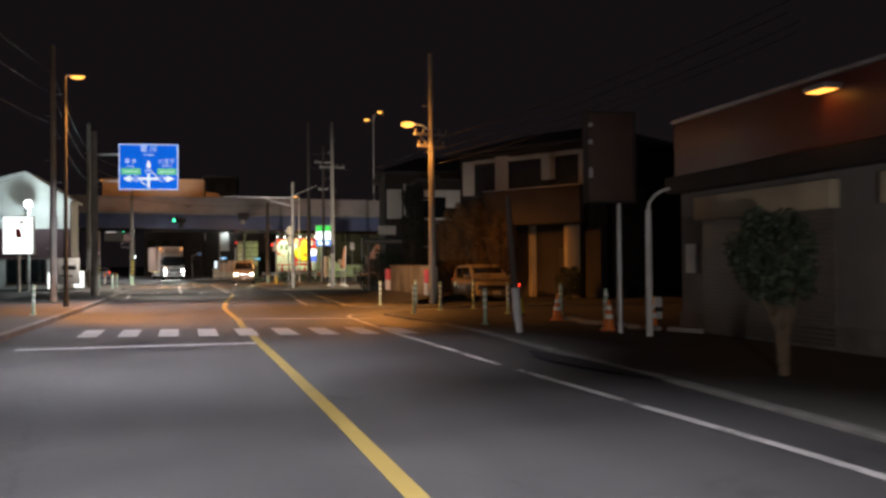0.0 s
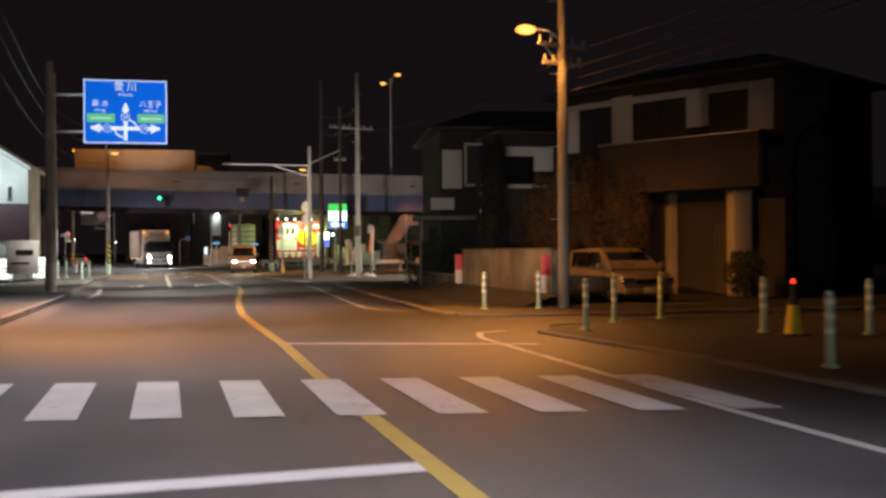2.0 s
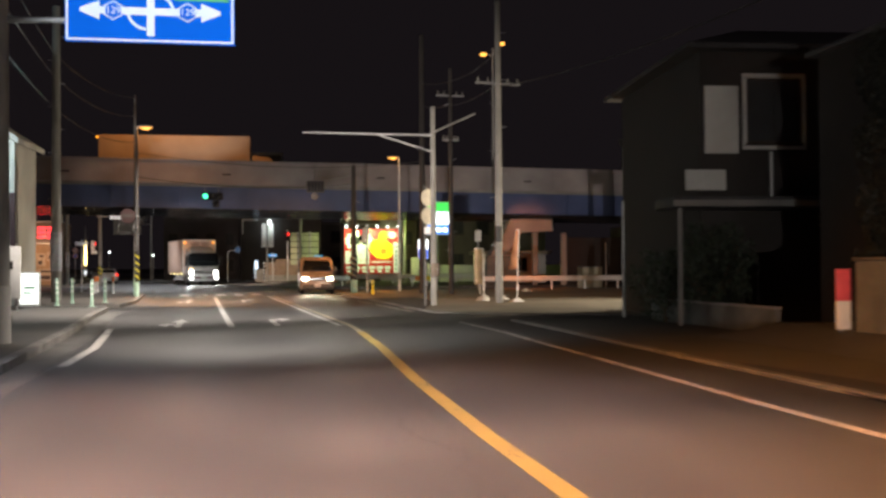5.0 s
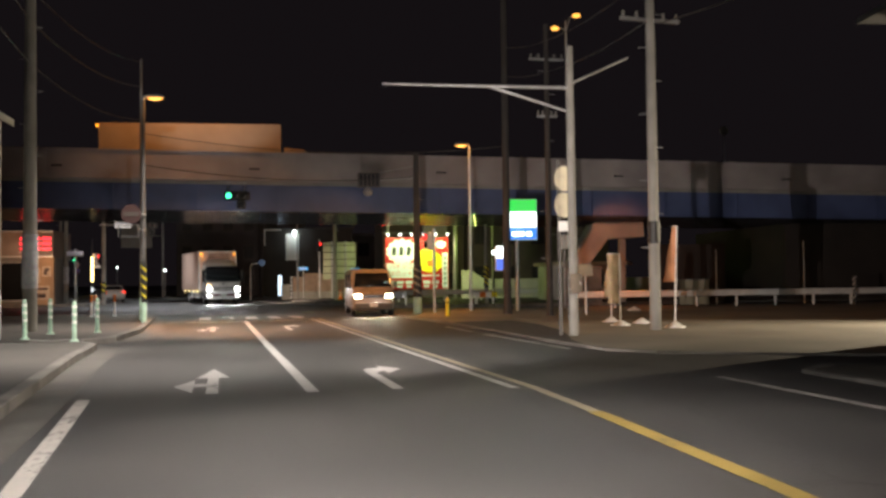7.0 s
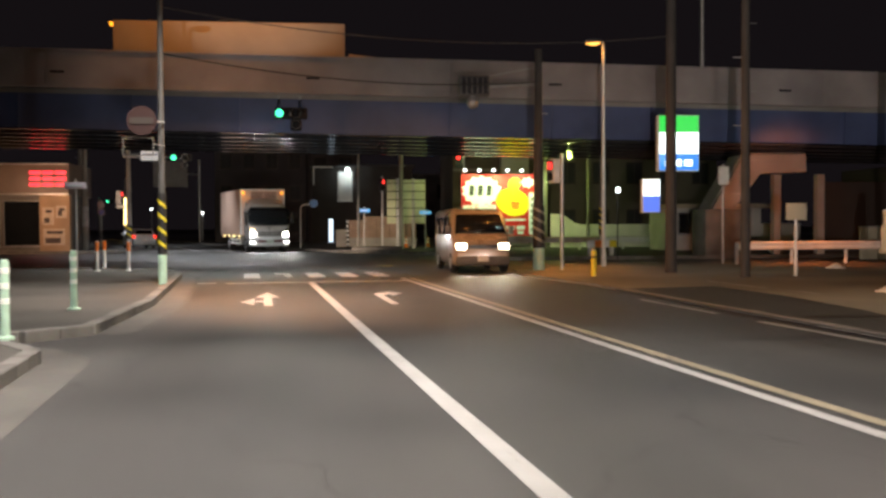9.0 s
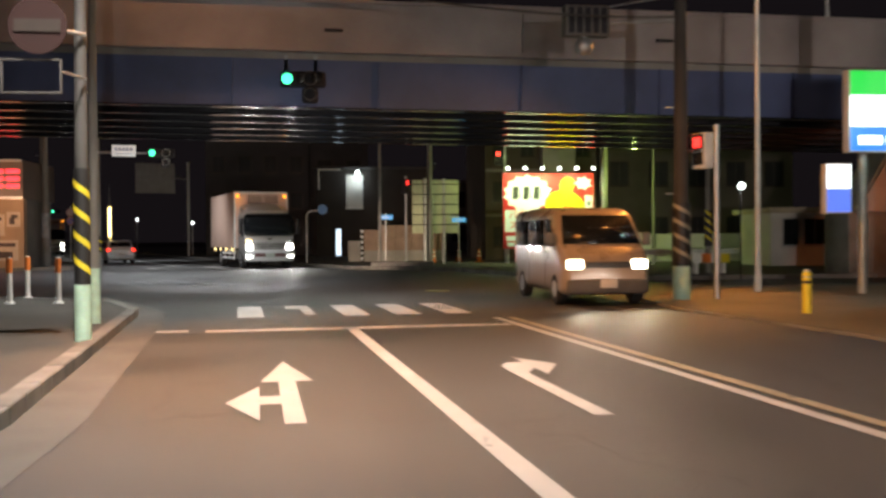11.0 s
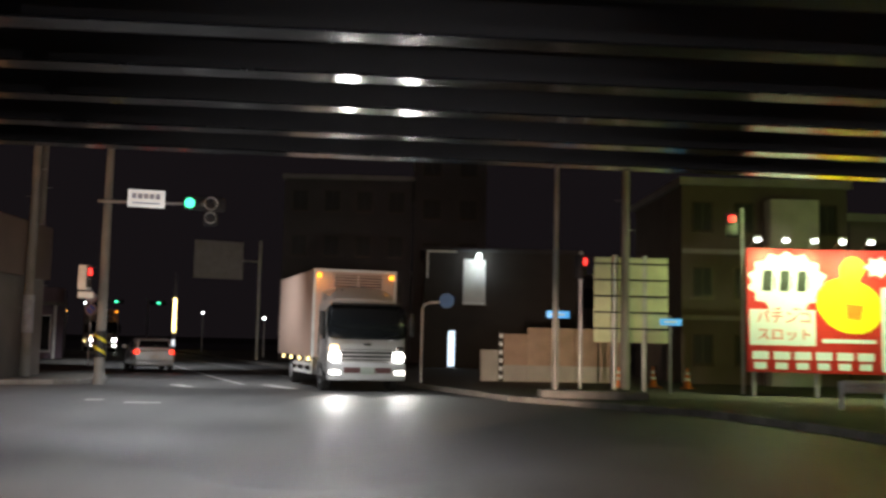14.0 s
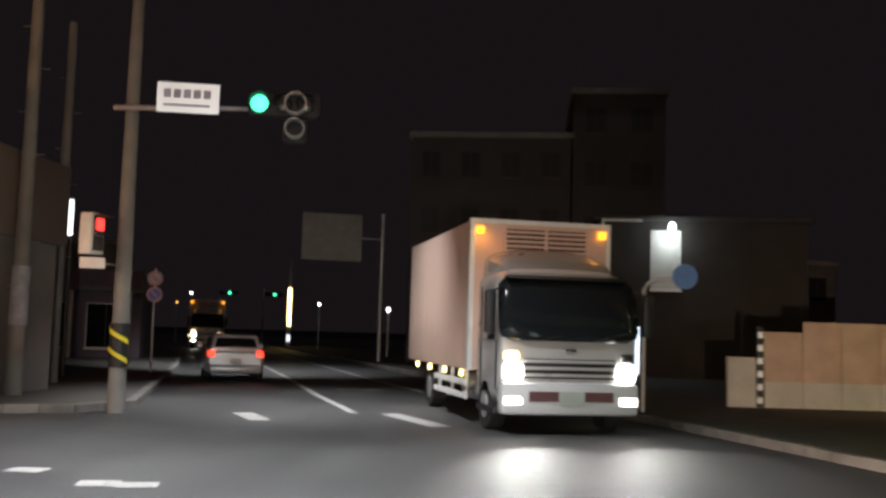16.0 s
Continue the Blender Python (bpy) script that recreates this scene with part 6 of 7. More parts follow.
gb = thing("sign_back", -0.15, 118.1, 0.12, 0, "large sign seen from behind, pale aluminium with ribs", "road sign")
for k, (x0, x1) in enumerate(((-1.15, -0.62), (-0.4, 0.35), (0.5, 1.15))):
    part("panel", boxes((x0, x1, -0.01, 0.02, 1.5, 4.12)), SIGN_BACK, gb)
for z in (1.9, 2.4, 2.9, 3.4, 3.9):
    part("rib", boxes((-1.15, 1.15, -0.05, -0.012, z, z + 0.05)), DARK_STEEL, gb)
for x in (-0.5, 0.43):
    part("post", bars(((x, 0.1, 0), (x, 0.1, 4.2), 0.09)), GALV, gb)
spot("billboard_spill_light", (1.8, 114.6, 4.4), (-0.2, 118, 2.8), 60, (0.85, 1.0, 0.4), 70, 0.8)
utility_pole(-0.5, 117.35, 7.6, 0.155, "concrete utility pole beside the sign back")
utility_pole(-3.1, 113.9, 6.6, 0.08, "slim pale steel pole on a low island", steps=False)
utility_pole(7.9, 116.3, 8.5, 0.16, "dark utility pole beside the billboard", steps=False)
utility_pole(11.0, 118.2, 6.0, 0.1, "pale green-lit slim post", steps=False)
isl = thing("low_island", -2.3, 113.9, 0.12, 0, "low grey concrete island kerb", "kerb")
part("slab", boxes((-1.2, 1.6, -0.4, 0.5, 0, 0.22), bevel=0.05), KERB, isl)


def arrow_sign(x, y, z, col, label):
    t = thing("arrow_sign", x, y, 0.12, 0, label, "road sign", "small blue arrow signs")
    part("post", bars(((0, 0.05, 0), (0, 0.05, z + 0.2), 0.035)), GALV, t)
    part("plate", boxes((-0.33, 0.33, -0.03, 0.0, z - 0.1, z + 0.1), bevel=0.02), col, t)
    part("white_mark", boxes((-0.2, 0.2, -0.036, -0.031, z - 0.03, z + 0.03)), SIGN_WHITE, t)


# weak glow added to the arrow plates, which hold no lamp
BLUE_FACE = glow("blue_plate_glow", (0.1, 0.45, 0.9), 0.6, (0.1, 0.35, 0.7))
arrow_sign(-2.72, 116.0, 2.25, BLUE_FACE, "small blue arrow sign on a thin post")
arrow_sign(0.95, 117.6, 2.15, BLUE_FACE, "small blue arrow sign on a thin post")
arrow_sign(-12.3, 90.8, 2.6, mat("pale_lilac_plate", (0.75, 0.68, 0.78), 0.4, 0, 0.08, 2, 0, 30), "small pale direction plate on a thin post")
ds = thing("round_blue_sign", -6.55, 121.5, 0.12, 0, "round blue sign on a curved white post", "road sign")
part("post", tube([(0, 0, 0), (0, 0, 2.5), (0.08, 0, 2.65), (0.25, 0, 2.72), (0.6, 0, 2.74)], 0.04), WHITE_STEEL, ds)
bm = bmesh.new()
bmesh.ops.create_cone(bm, cap_ends=True, segments=28, radius1=0.26, radius2=0.26, depth=0.025, matrix=Matrix.Translation((0.82, -0.03, 2.8)) @ Matrix.Rotation(radians(90), 4, "X"))
part("disc", bm, mat("blue_disc", (0.05, 0.2, 0.55), 0.4), ds)
rs = thing("no_parking_sign", -20.9, 131.2, 0.12, 20, "two round no-parking signs on one post", "road sign")
part("post", bars(((0, 0, 0), (0, 0, 3.3), 0.04)), GALV, rs)
rim_red = mat("faded_red_rim", (0.45, 0.2, 0.22), 0.4)
for z, c in ((2.97, mat("pale_red_disc", (0.55, 0.4, 0.4), 0.4)), (2.46, mat("blue_red_disc", (0.07, 0.07, 0.5), 0.4))):
    disc = part("disc", bars(((0, -0.072, z), (0, -0.048, z), 0.245), seg=28), rim_red, rs)
    part("face", bars(((0, -0.08, z), (0, -0.0725, z), 0.18), seg=28), c, disc)
    bm = bmesh.new()
    box(bm, -0.2, 0.2, -0.087, -0.0805, z - 0.025, z + 0.025)
    bmesh.ops.rotate(bm, verts=bm.verts, cent=(0, 0, z), matrix=Matrix.Rotation(radians(45), 3, "Y"))
    part("slash", bm, rim_red, disc)

# fence, hut and white lamp on the far side
fen = thing("panel_fence", -3.6, 124.3, 0.12, 6, "pale brown panel fence with striped end post", "fence")
for k in range(5):
    part("panel", boxes((0.12 + 0.9 * k, 1.0 + 0.9 * k, 0, 0.06, 0.1, (1.75, 2.0, 2.0, 2.0, 1.75)[k]), bevel=0.008), mat("fence_brown", (0.3, 0.21, 0.16), 0.7, 0, 0.2, 2, 0.1, 40), fen)
    # pale base, with headlamp light on the lower fence put into its colour
    part("lit_base_panel", boxes((0.12 + 0.9 * k, 1.0 + 0.9 * k, -0.02, 0.08, 0, 0.6)), CONCRETE, fen)
part("end_block", boxes((-0.75, -0.08, -0.03, 0.12, 0, 1.15), bevel=0.02), CONCRETE, fen, "low pale concrete end block")
endp = part("end_post", boxes((-0.06, 0.06, -0.05, 0.07, 0, 1.85)), BLACK, fen)
for k in range(6):
    part("stripe", boxes((-0.065, 0.065, -0.056, -0.051, 0.1 + 0.3 * k, 0.24 + 0.3 * k)), SIGN_WHITE, endp)
hut = thing("dark_house", -6.3, 141, 0.12, 0, "dark flat-roofed house with a white porch light", "house")
part("wall", boxes((0, 8.3, 0, 6, 0, 6.3)), WALL_DARK, hut)
part("roof", boxes((-0.2, 8.5, -0.2, 6.2, 6.3, 6.5), bevel=0.03), ROOF, hut)
part("canopy_frame", boxes((0.1, 1.7, -0.5, -0.42, 6.2, 6.3), (0.1, 0.2, -0.5, -0.42, 4.8, 6.19)), WHITE_STEEL, hut)
window(hut, 2.1, 3.3, 3.5, 5.9, 0, WHITE_STEEL, 1, WALL_WHITE)
bm = bmesh.new()
bmesh.ops.create_uvsphere(bm, u_segments=12, v_segments=8, radius=0.17, matrix=Matrix.Translation((2.9, -0.35, 6.0)) @ Matrix.Diagonal((0.8, 1, 1.3, 1)))
part("porch_lamp", bm, LAMP_WHITE, hut, "glowing white porch lamp")
part("lit_doorway", boxes((1.35, 1.7, -0.03, -0.003, 0.1, 2.0)), glow("doorway_glow", (0.7, 0.85, 1.0), 1.6), hut)
point("porch_light", (-3.4, 140.3, 5.7), 40, (0.85, 1, 1), 0.1)
wallg = thing("low_garden_wall", 8.7, 118.3, 0.12, 0, "low rendered wall with a stepped curved top", "wall")
bm = bmesh.new()
profile(bm, [(0, 0), (16, 0), (16, 1.4), (1.9, 1.4), (1.5, 1.5), (1.1, 1.8), (0.7, 2.05), (0, 2.05)], 0, 0.18)
part("wall_body", bm, WALL_WHITE, wallg)


def block_of_flats(x, y, w, d, h, storeys, cols, label, wall, turn=0, lit=(), name="apartment_building"):
    t = thing(name, x, y, 0.1, turn, label, "building")
    part("wall", boxes((0, w, 0, d, 0, h)), wall, t)
    part("roof", boxes((-0.15, w + 0.15, -0.15, d + 0.15, h, h + 0.3)), CONCRETE, t)
    sh, cw = h / storeys, w / cols
    for s in range(storeys):
        for c in range(cols):
            window(t, c * cw + 0.25 * cw, c * cw + 0.75 * cw, s * sh + 0.3 * sh, s * sh + 0.75 * sh, 0, FRAME_BROWN, 2, CURTAIN_DARK, lit=lit[(s * cols + c) % len(lit)] if lit else None)
    return t


grey_block = block_of_flats(3.6, 126, 6.6, 8, 7.8, 3, 4, "grey three-storey building with dark windows", mat("grey_green_wall", (0.14, 0.118, 0.095), 0.85, 0, 0.2, 0.8, 0.2, 40))
part("stair_tower", boxes((3.2, 5.1, -0.9, -0.16, 0, 7.2), bevel=0.02), WALL_WHITE, grey_block, "pale windowless stair tower")
for z in (2.5, 5.1):
    part("string_course", boxes((0, 3.19, -0.09, -0.003, z, z + 0.18)), CONCRETE, grey_block)
block_of_flats(10.5, 126.5, 12, 8, 6.6, 2, 5, "low building with dark windows behind the wall", mat("brown_grey_wall", (0.14, 0.12, 0.1), 0.85, 0, 0.2, 0.8, 0.2, 40))
NIGHT_WALL = mat("night_grey_wall", (0.1, 0.09, 0.09), 0.9, 0, 0.2, 0.6, 0.2, 30)
block_of_flats(-15.5, 152, 8.4, 10, 11.9, 4, 4, "dark four-storey building behind the junction", NIGHT_WALL)
block_of_flats(-7.0, 152.4, 4.8, 10, 14.4, 5, 2, "dark narrow tower block behind the junction", NIGHT_WALL)
block_of_flats(-46, 150, 14, 10, 6, 2, 5, "dark two-storey building along the far road", WALL_GREY, turn=20)
block_of_flats(-5, 165, 18, 10, 7, 2, 6, "dark two-storey building along the far road", WALL_GREY, turn=20)
fp = thing("back_of_road_sign", -19.0, 149, 0.1, 20, "dark back of a large road sign on an arm", "road sign")
part("panel", boxes((-1.5, 1.5, -0.03, 0.03, 5.0, 7.35)), mat("dull_sign_back", (0.3, 0.28, 0.27), 0.6, 0.2, 0.2, 2), fp)
part("post", bars(((2.6, 0.2, 0), (2.6, 0.2, 7.5), 0.12)), GALV, fp)
part("arm", bars(((2.6, 0.2, 6.2), (-1.2, 0.06, 6.2), 0.06)), GALV, fp)
ls = thing("lit_pillar_sign", -31.5, 190, 0, 20, "tall narrow sign pillar glowing yellow-white", "sign")
part("pillar", boxes((-0.2, 0.2, -0.2, 0.2, 0, 5.5), bevel=0.04), WHITE_STEEL, ls)
part("spire", bars(((0, 0, 5.5), (0, 0, 8.0), 0.17, 0.03), seg=8), WHITE_STEEL, ls)
part("lit_face", boxes((-0.15, 0.15, -0.23, -0.201, 1.9, 5.4)), glow("pillar_face", (1, 0.72, 0.26), 6), ls)
part("lower_face", boxes((-0.15, 0.15, -0.23, -0.201, 0.5, 1.1)), glow("pillar_lower_face", (0.9, 0.95, 1), 1.2), ls)
for x, y, h, c in ((-17.7, 160, 2.9, LAMP_WHITE), (-26, 178, 3.6, LAMP_WHITE), (-38, 182, 4.4, LAMP_WHITE), (-46, 200, 4.0, LAMP_SODIUM)):
    t = thing("far_lamp", x, y, 0, 0, "small bright lamp on a post far along the road", "lamp", "far lamps")
    part("post", bars(((0, 0, 0), (0, 0, h), 0.06)), WHITE_STEEL, t)
    bm = bmesh.new()
    bmesh.ops.create_uvsphere(bm, u_segments=10, v_segments=6, radius=0.11, matrix=Matrix.Translation((0, 0, h + 0.06)))
    part("lens", bm, c, t)
for x, y in ((-42, 206), (-37.5, 208)):
    t = thing("far_traffic_signal", x, y, 0, 20, "far traffic signal showing green", "traffic signal", "traffic signals")
    part("pole", bars(((-1.5, 0, 0), (-1.5, 0, 6), 0.1)), GALV, t)
    part("housing", boxes((-1.5, 0.6, 0, 0.15, 5.2, 5.65), bevel=0.05), DARK_STEEL, t)
    part("lens", bars(((-0.3, -0.02, 5.42), (-0.3, -0.08, 5.42), 0.16), seg=16), GREEN_LAMP, t)
    for dx in (-0.85, 0.25):
        part("dark_lens", bars(((dx, -0.02, 5.42), (dx, -0.06, 5.42), 0.15), seg=16), LENS_OFF, t)

utility_pole(7.3, 101.6, 4.4, 0.11, "slim pole with a striped hazard sleeve under the bridge", tape=(0.9, 2.1), steps=False)
lp = thing("work_lamp", 7.15, 98.64, 0.022, 0, "small bright white lamp on a thin dark post", "lamp")
part("post", bars(((0, 0, 0), (0, 0, 2.74), 0.025), seg=10), DARK_STEEL, lp)
part("hood", bars(((0, 0.1, 2.86), (0, -0.04, 2.85), 0.05, 0.11), seg=14), DARK_STEEL, lp)
bm = bmesh.new()
bmesh.ops.create_uvsphere(bm, u_segments=12, v_segments=8, radius=0.1, matrix=Matrix.Translation((0, -0.08, 2.85)))
part("bulb", bm, LAMP_WHITE, lp, "glowing white bulb")
point("work_lamp_light", (7.15, 98.4, 2.85), 25, (0.95, 1.0, 0.9), 0.08)
bar = thing("barricade", 7.1, 101.05, 0.12, 8, "low orange and white barricade on white legs", "barricade")
for x in (-0.5, 0.5):
    part("leg", boxes((x - 0.05, x + 0.05, -0.14, 0.14, 0, 0.62), bevel=0.015), WHITE_PLASTIC, bar)
for k in range(4):
    part("board", boxes((-0.68 + 0.34 * k, -0.342 + 0.34 * k, -0.17, -0.142, 0.36, 0.66), bevel=0.006), YELLOW if k == 3 else (ORANGE_PLASTIC if k % 2 else WHITE_PLASTIC), bar)

shop_far = thing("roadside_shop", -31.2, 141.5, 0.12, 18, "dim purple-grey roadside shop with white canopy posts", "shop")
part("wall", boxes((0, 5.2, 0, 6, 0, 3.9)), mat("dim_purple_wall", (0.2, 0.15, 0.19), 0.8, 0, 0.2, 0.8, 0.2, 40), shop_far)
part("canopy", boxes((-0.3, 5.4, -1.3, -0.004, 2.9, 3.1), bevel=0.02), WALL_GREY, shop_far)
for x in (0.0, 2.4, 4.8):
    part("canopy_post", bars(((x, -1.15, 0), (x, -1.15, 2.89), 0.09)), WHITE_STEEL, shop_far)
window(shop_far, 0.5, 2.2, 0.4, 2.4, 0.0, GALV, 2)
window(shop_far, 2.9, 4.6, 0.4, 2.4, 0.0, GALV, 2)
strip_sign = thing("blade_sign", -21.7, 126.9, 0.12, 20, "narrow upright sign tube glowing white on a post", "sign")
part("post", bars(((0, 0.1, 0), (0, 0.1, 5.0), 0.06)), DARK_POLE, strip_sign)
part("lit_tube", boxes((-0.06, 0.06, -0.08, 0.03, 3.9, 4.9), bevel=0.02), glow("blade_sign_tube", (0.95, 1.0, 0.98), 2.0), strip_sign)

# ---- vehicles ----


def wheel(parent, x, y, r, w, side):
    bm = bmesh.new()
    rings = []
    for dx, rr in ((-w / 2, r * 0.62), (-w / 2, r * 0.93), (-w / 2 + 0.03, r), (w / 2 - 0.03, r), (w / 2, r * 0.93), (w / 2, r * 0.62)):
        rings.append([(x + dx, y + rr * math.cos(a), r + rr * math.sin(a)) for a in [k * math.tau / 20 for k in range(20)]])
    loft(bm, rings)
    t = part("wheel", bm, RUBBER, parent)
    rim = bars(((x + side * (w / 2 - 0.04), y, r), (x + side * (w / 2 + 0.008), y, r), r * 0.6, r * 0.55), seg=18)
    part("rim", rim, GALV, t)
    return t


def ring(y, hw, z0, z1, roundness=0.12):
    """A rounded box section across a car, at y along it."""
    pts = []
    r = min(roundness, hw * 0.4, (z1 - z0) * 0.4)
    for cx, cz, a0 in ((hw - r, z1 - r, 0), (-hw + r, z1 - r, 90), (-hw + r, z0 + r, 180), (hw - r, z0 + r, 270)):
        for k in range(4):
            a = radians(a0 + 30 * k)
            pts.append((cx + r * math.cos(a), y, cz + r * math.sin(a)))
    return pts


def car(x, y, turn, paint, label, length=3.9, width=1.68, height=1.5, heads=None, tails=TAIL_RED, van=False, z=0.0, lamps_on=True):
    """A car that faces its own -y, built from lofted body and cabin."""
    t = thing("car", x, y, z, turn, label, "car")
    hw, L = width / 2, length / 2
    belt = 0.95 if van else 0.9
    nose = 0.78 if not van else 0.95
    bm = bmesh.new()
    loft(bm, [ring(-L, hw * 0.82, 0.3, nose - 0.1), ring(-L + 0.12, hw * 0.93, 0.24, nose), ring(-L + 0.5, hw, 0.22, nose + 0.08), ring(-L + 1.1, hw, 0.22, belt), ring(0, hw, 0.22, belt + 0.02), ring(L - 0.5, hw, 0.22, belt + 0.05), ring(L - 0.12, hw * 0.97, 0.26, belt + 0.04), ring(L, hw * 0.88, 0.34, belt - 0.05)])
    body = part("body", bm, paint, t)
    f0 = -L + (0.45 if van else 0.72)
    f1 = f0 + (0.5 if van else 0.95)
    r1, r0 = L - 0.35, L - 0.08
    top = height
    bm = bmesh.new()
    loft(bm, [ring(f0, hw * 0.9, belt - 0.1, belt + 0.03, 0.03), ring(f0 + 0.1, hw * 0.9, belt - 0.1, belt + 0.12, 0.05), ring(f1, hw * 0.8, belt - 0.1, top - 0.06, 0.1), ring(0.1, hw * 0.8, belt - 0.1, top), ring(r1, hw * 0.78, belt - 0.1, top - 0.05, 0.1), ring(r0, hw * 0.86, belt - 0.1, belt + 0.1, 0.05)])
    part("cabin", bm, paint, t)
    wz0, wz1 = belt + 0.07, top - 0.13

    def pane(name, quad):
        b = bmesh.new()
        b.faces.new([b.verts.new(p) for p in quad])
        o = part(name, b, GLASS_DARK, t)
        s = o.modifiers.new("thickness", "SOLIDIFY")
        s.thickness, s.offset = 0.012, 0
        return o

    def slant(zv, y_lo, y_hi, z_lo, z_hi):
        return y_lo + (y_hi - y_lo) * (zv - z_lo) / (z_hi - z_lo)

    def half(zv):
        return hw * (0.9 - 0.1 * (zv - belt) / (top - belt)) + 0.012

    ya, yb = slant(wz0, f0, f1, belt, top - 0.06) - 0.06, slant(wz1, f0, f1, belt, top - 0.06) - 0.06
    pane("windscreen", [(-hw * 0.76, ya, wz0), (hw * 0.76, ya, wz0), (hw * 0.68, yb, wz1), (-hw * 0.68, yb, wz1)])
    yc, yd = slant(wz0, r0, r1, belt, top - 0.05) + 0.035, slant(wz1, r0, r1, belt, top - 0.05) + 0.04
    pane("rear_window", [(-hw * 0.72, yc, wz0 + 0.05), (hw * 0.72, yc, wz0 + 0.05), (hw * 0.64, yd, wz1), (-hw * 0.64, yd, wz1)])
    for s in (-1, 1):
        cuts = [f1 - 0.25, f1 + 0.6, 0.1 + 0.55, r1 - 0.25] if not van else [f1 - 0.2, f1 + 0.55, 0.3, r1 - 0.15]
        for k, (a, b) in enumerate(zip(cuts, cuts[1:])):
            pane("side_window", [(s * half(wz0), a + 0.04 - (0.1 if k == 0 else 0), wz0), (s * half(wz0), b - 0.04, wz0), (s * half(wz1), b - 0.04, wz1), (s * half(wz1), a + 0.04 + (0.12 if k == 0 else 0), wz1)])
        m = part("mirror", boxes((min(s * hw, s * (hw + 0.2)), max(s * hw, s * (hw + 0.2)), f0 + 0.25, f0 + 0.37, belt + 0.03, belt + 0.2), bevel=0.03), paint, t)
        part("headlamp", boxes((min(s * hw * 0.5, s * hw * 0.9), max(s * hw * 0.5, s * hw * 0.9), -L - 0.015, -L + 0.1, nose - 0.26, nose - 0.09), bevel=0.03), (heads or HEAD) if lamps_on and heads else CHROME, t, "glowing headlamp" if heads else "")
        tl = [hw * 0.7, hw * 0.95] if not van else [hw * 0.76, hw * 0.94]
        part("tail_lamp", boxes((min(s * tl[0], s * tl[1]), max(s * tl[0], s * tl[1]), L - 0.12, L + 0.012, belt - 0.17, belt + 0.02), bevel=0.03), tails if tails else RED_PLASTIC, t, "glowing red tail lamp" if tails else "")
        for yy in (-L + 0.72, L - 0.7):
            wheel(t, s * (hw - 0.1), yy, 0.3, 0.18, s)
    part("front_bumper", boxes((-hw * 0.85, hw * 0.85, -L - 0.05, -L + 0.1, 0.24, 0.42), bevel=0.05), paint, t)
    part("grille", boxes((-hw * 0.45, hw * 0.45, -L - 0.012, -L + 0.05, nose - 0.24, nose - 0.13), bevel=0.02), BLACK, t)
    part("rear_bumper", boxes((-hw * 0.88, hw * 0.88, L - 0.1, L + 0.06, 0.26, 0.5), bevel=0.05), paint, t)
    for yy, nm in ((-L - 0.056, "front_plate"), (L + 0.061, "rear_plate")):
        z0 = 0.28 if yy < 0 else 0.52
        pz = boxes((-0.165, 0.165, yy - 0.005, yy + 0.005 + (0.03 if yy > 0 else 0), z0, z0 + 0.165), bevel=0.004)
        part(nm, pz, WHITE_PLASTIC, t, "white plate with plain bars")
    return t


def car_paint(name, c):
    return mat(name, c, 0.3, 0.25, 0.04, 1.5, 0, 40, coat=0.7)


SILVER = car_paint("silver_paint", (0.6, 0.65, 0.7))
car(-18.35, 131.4, 201, SILVER, "silver hatchback with glowing red tail lamps", 4.1, 1.72, 1.42)
car(10.75, 44.9, 4, car_paint("champagne_paint", (0.27, 0.22, 0.15)), "parked pale hatchback beside the garden wall", 4.1, 1.7, 1.52, tails=None)


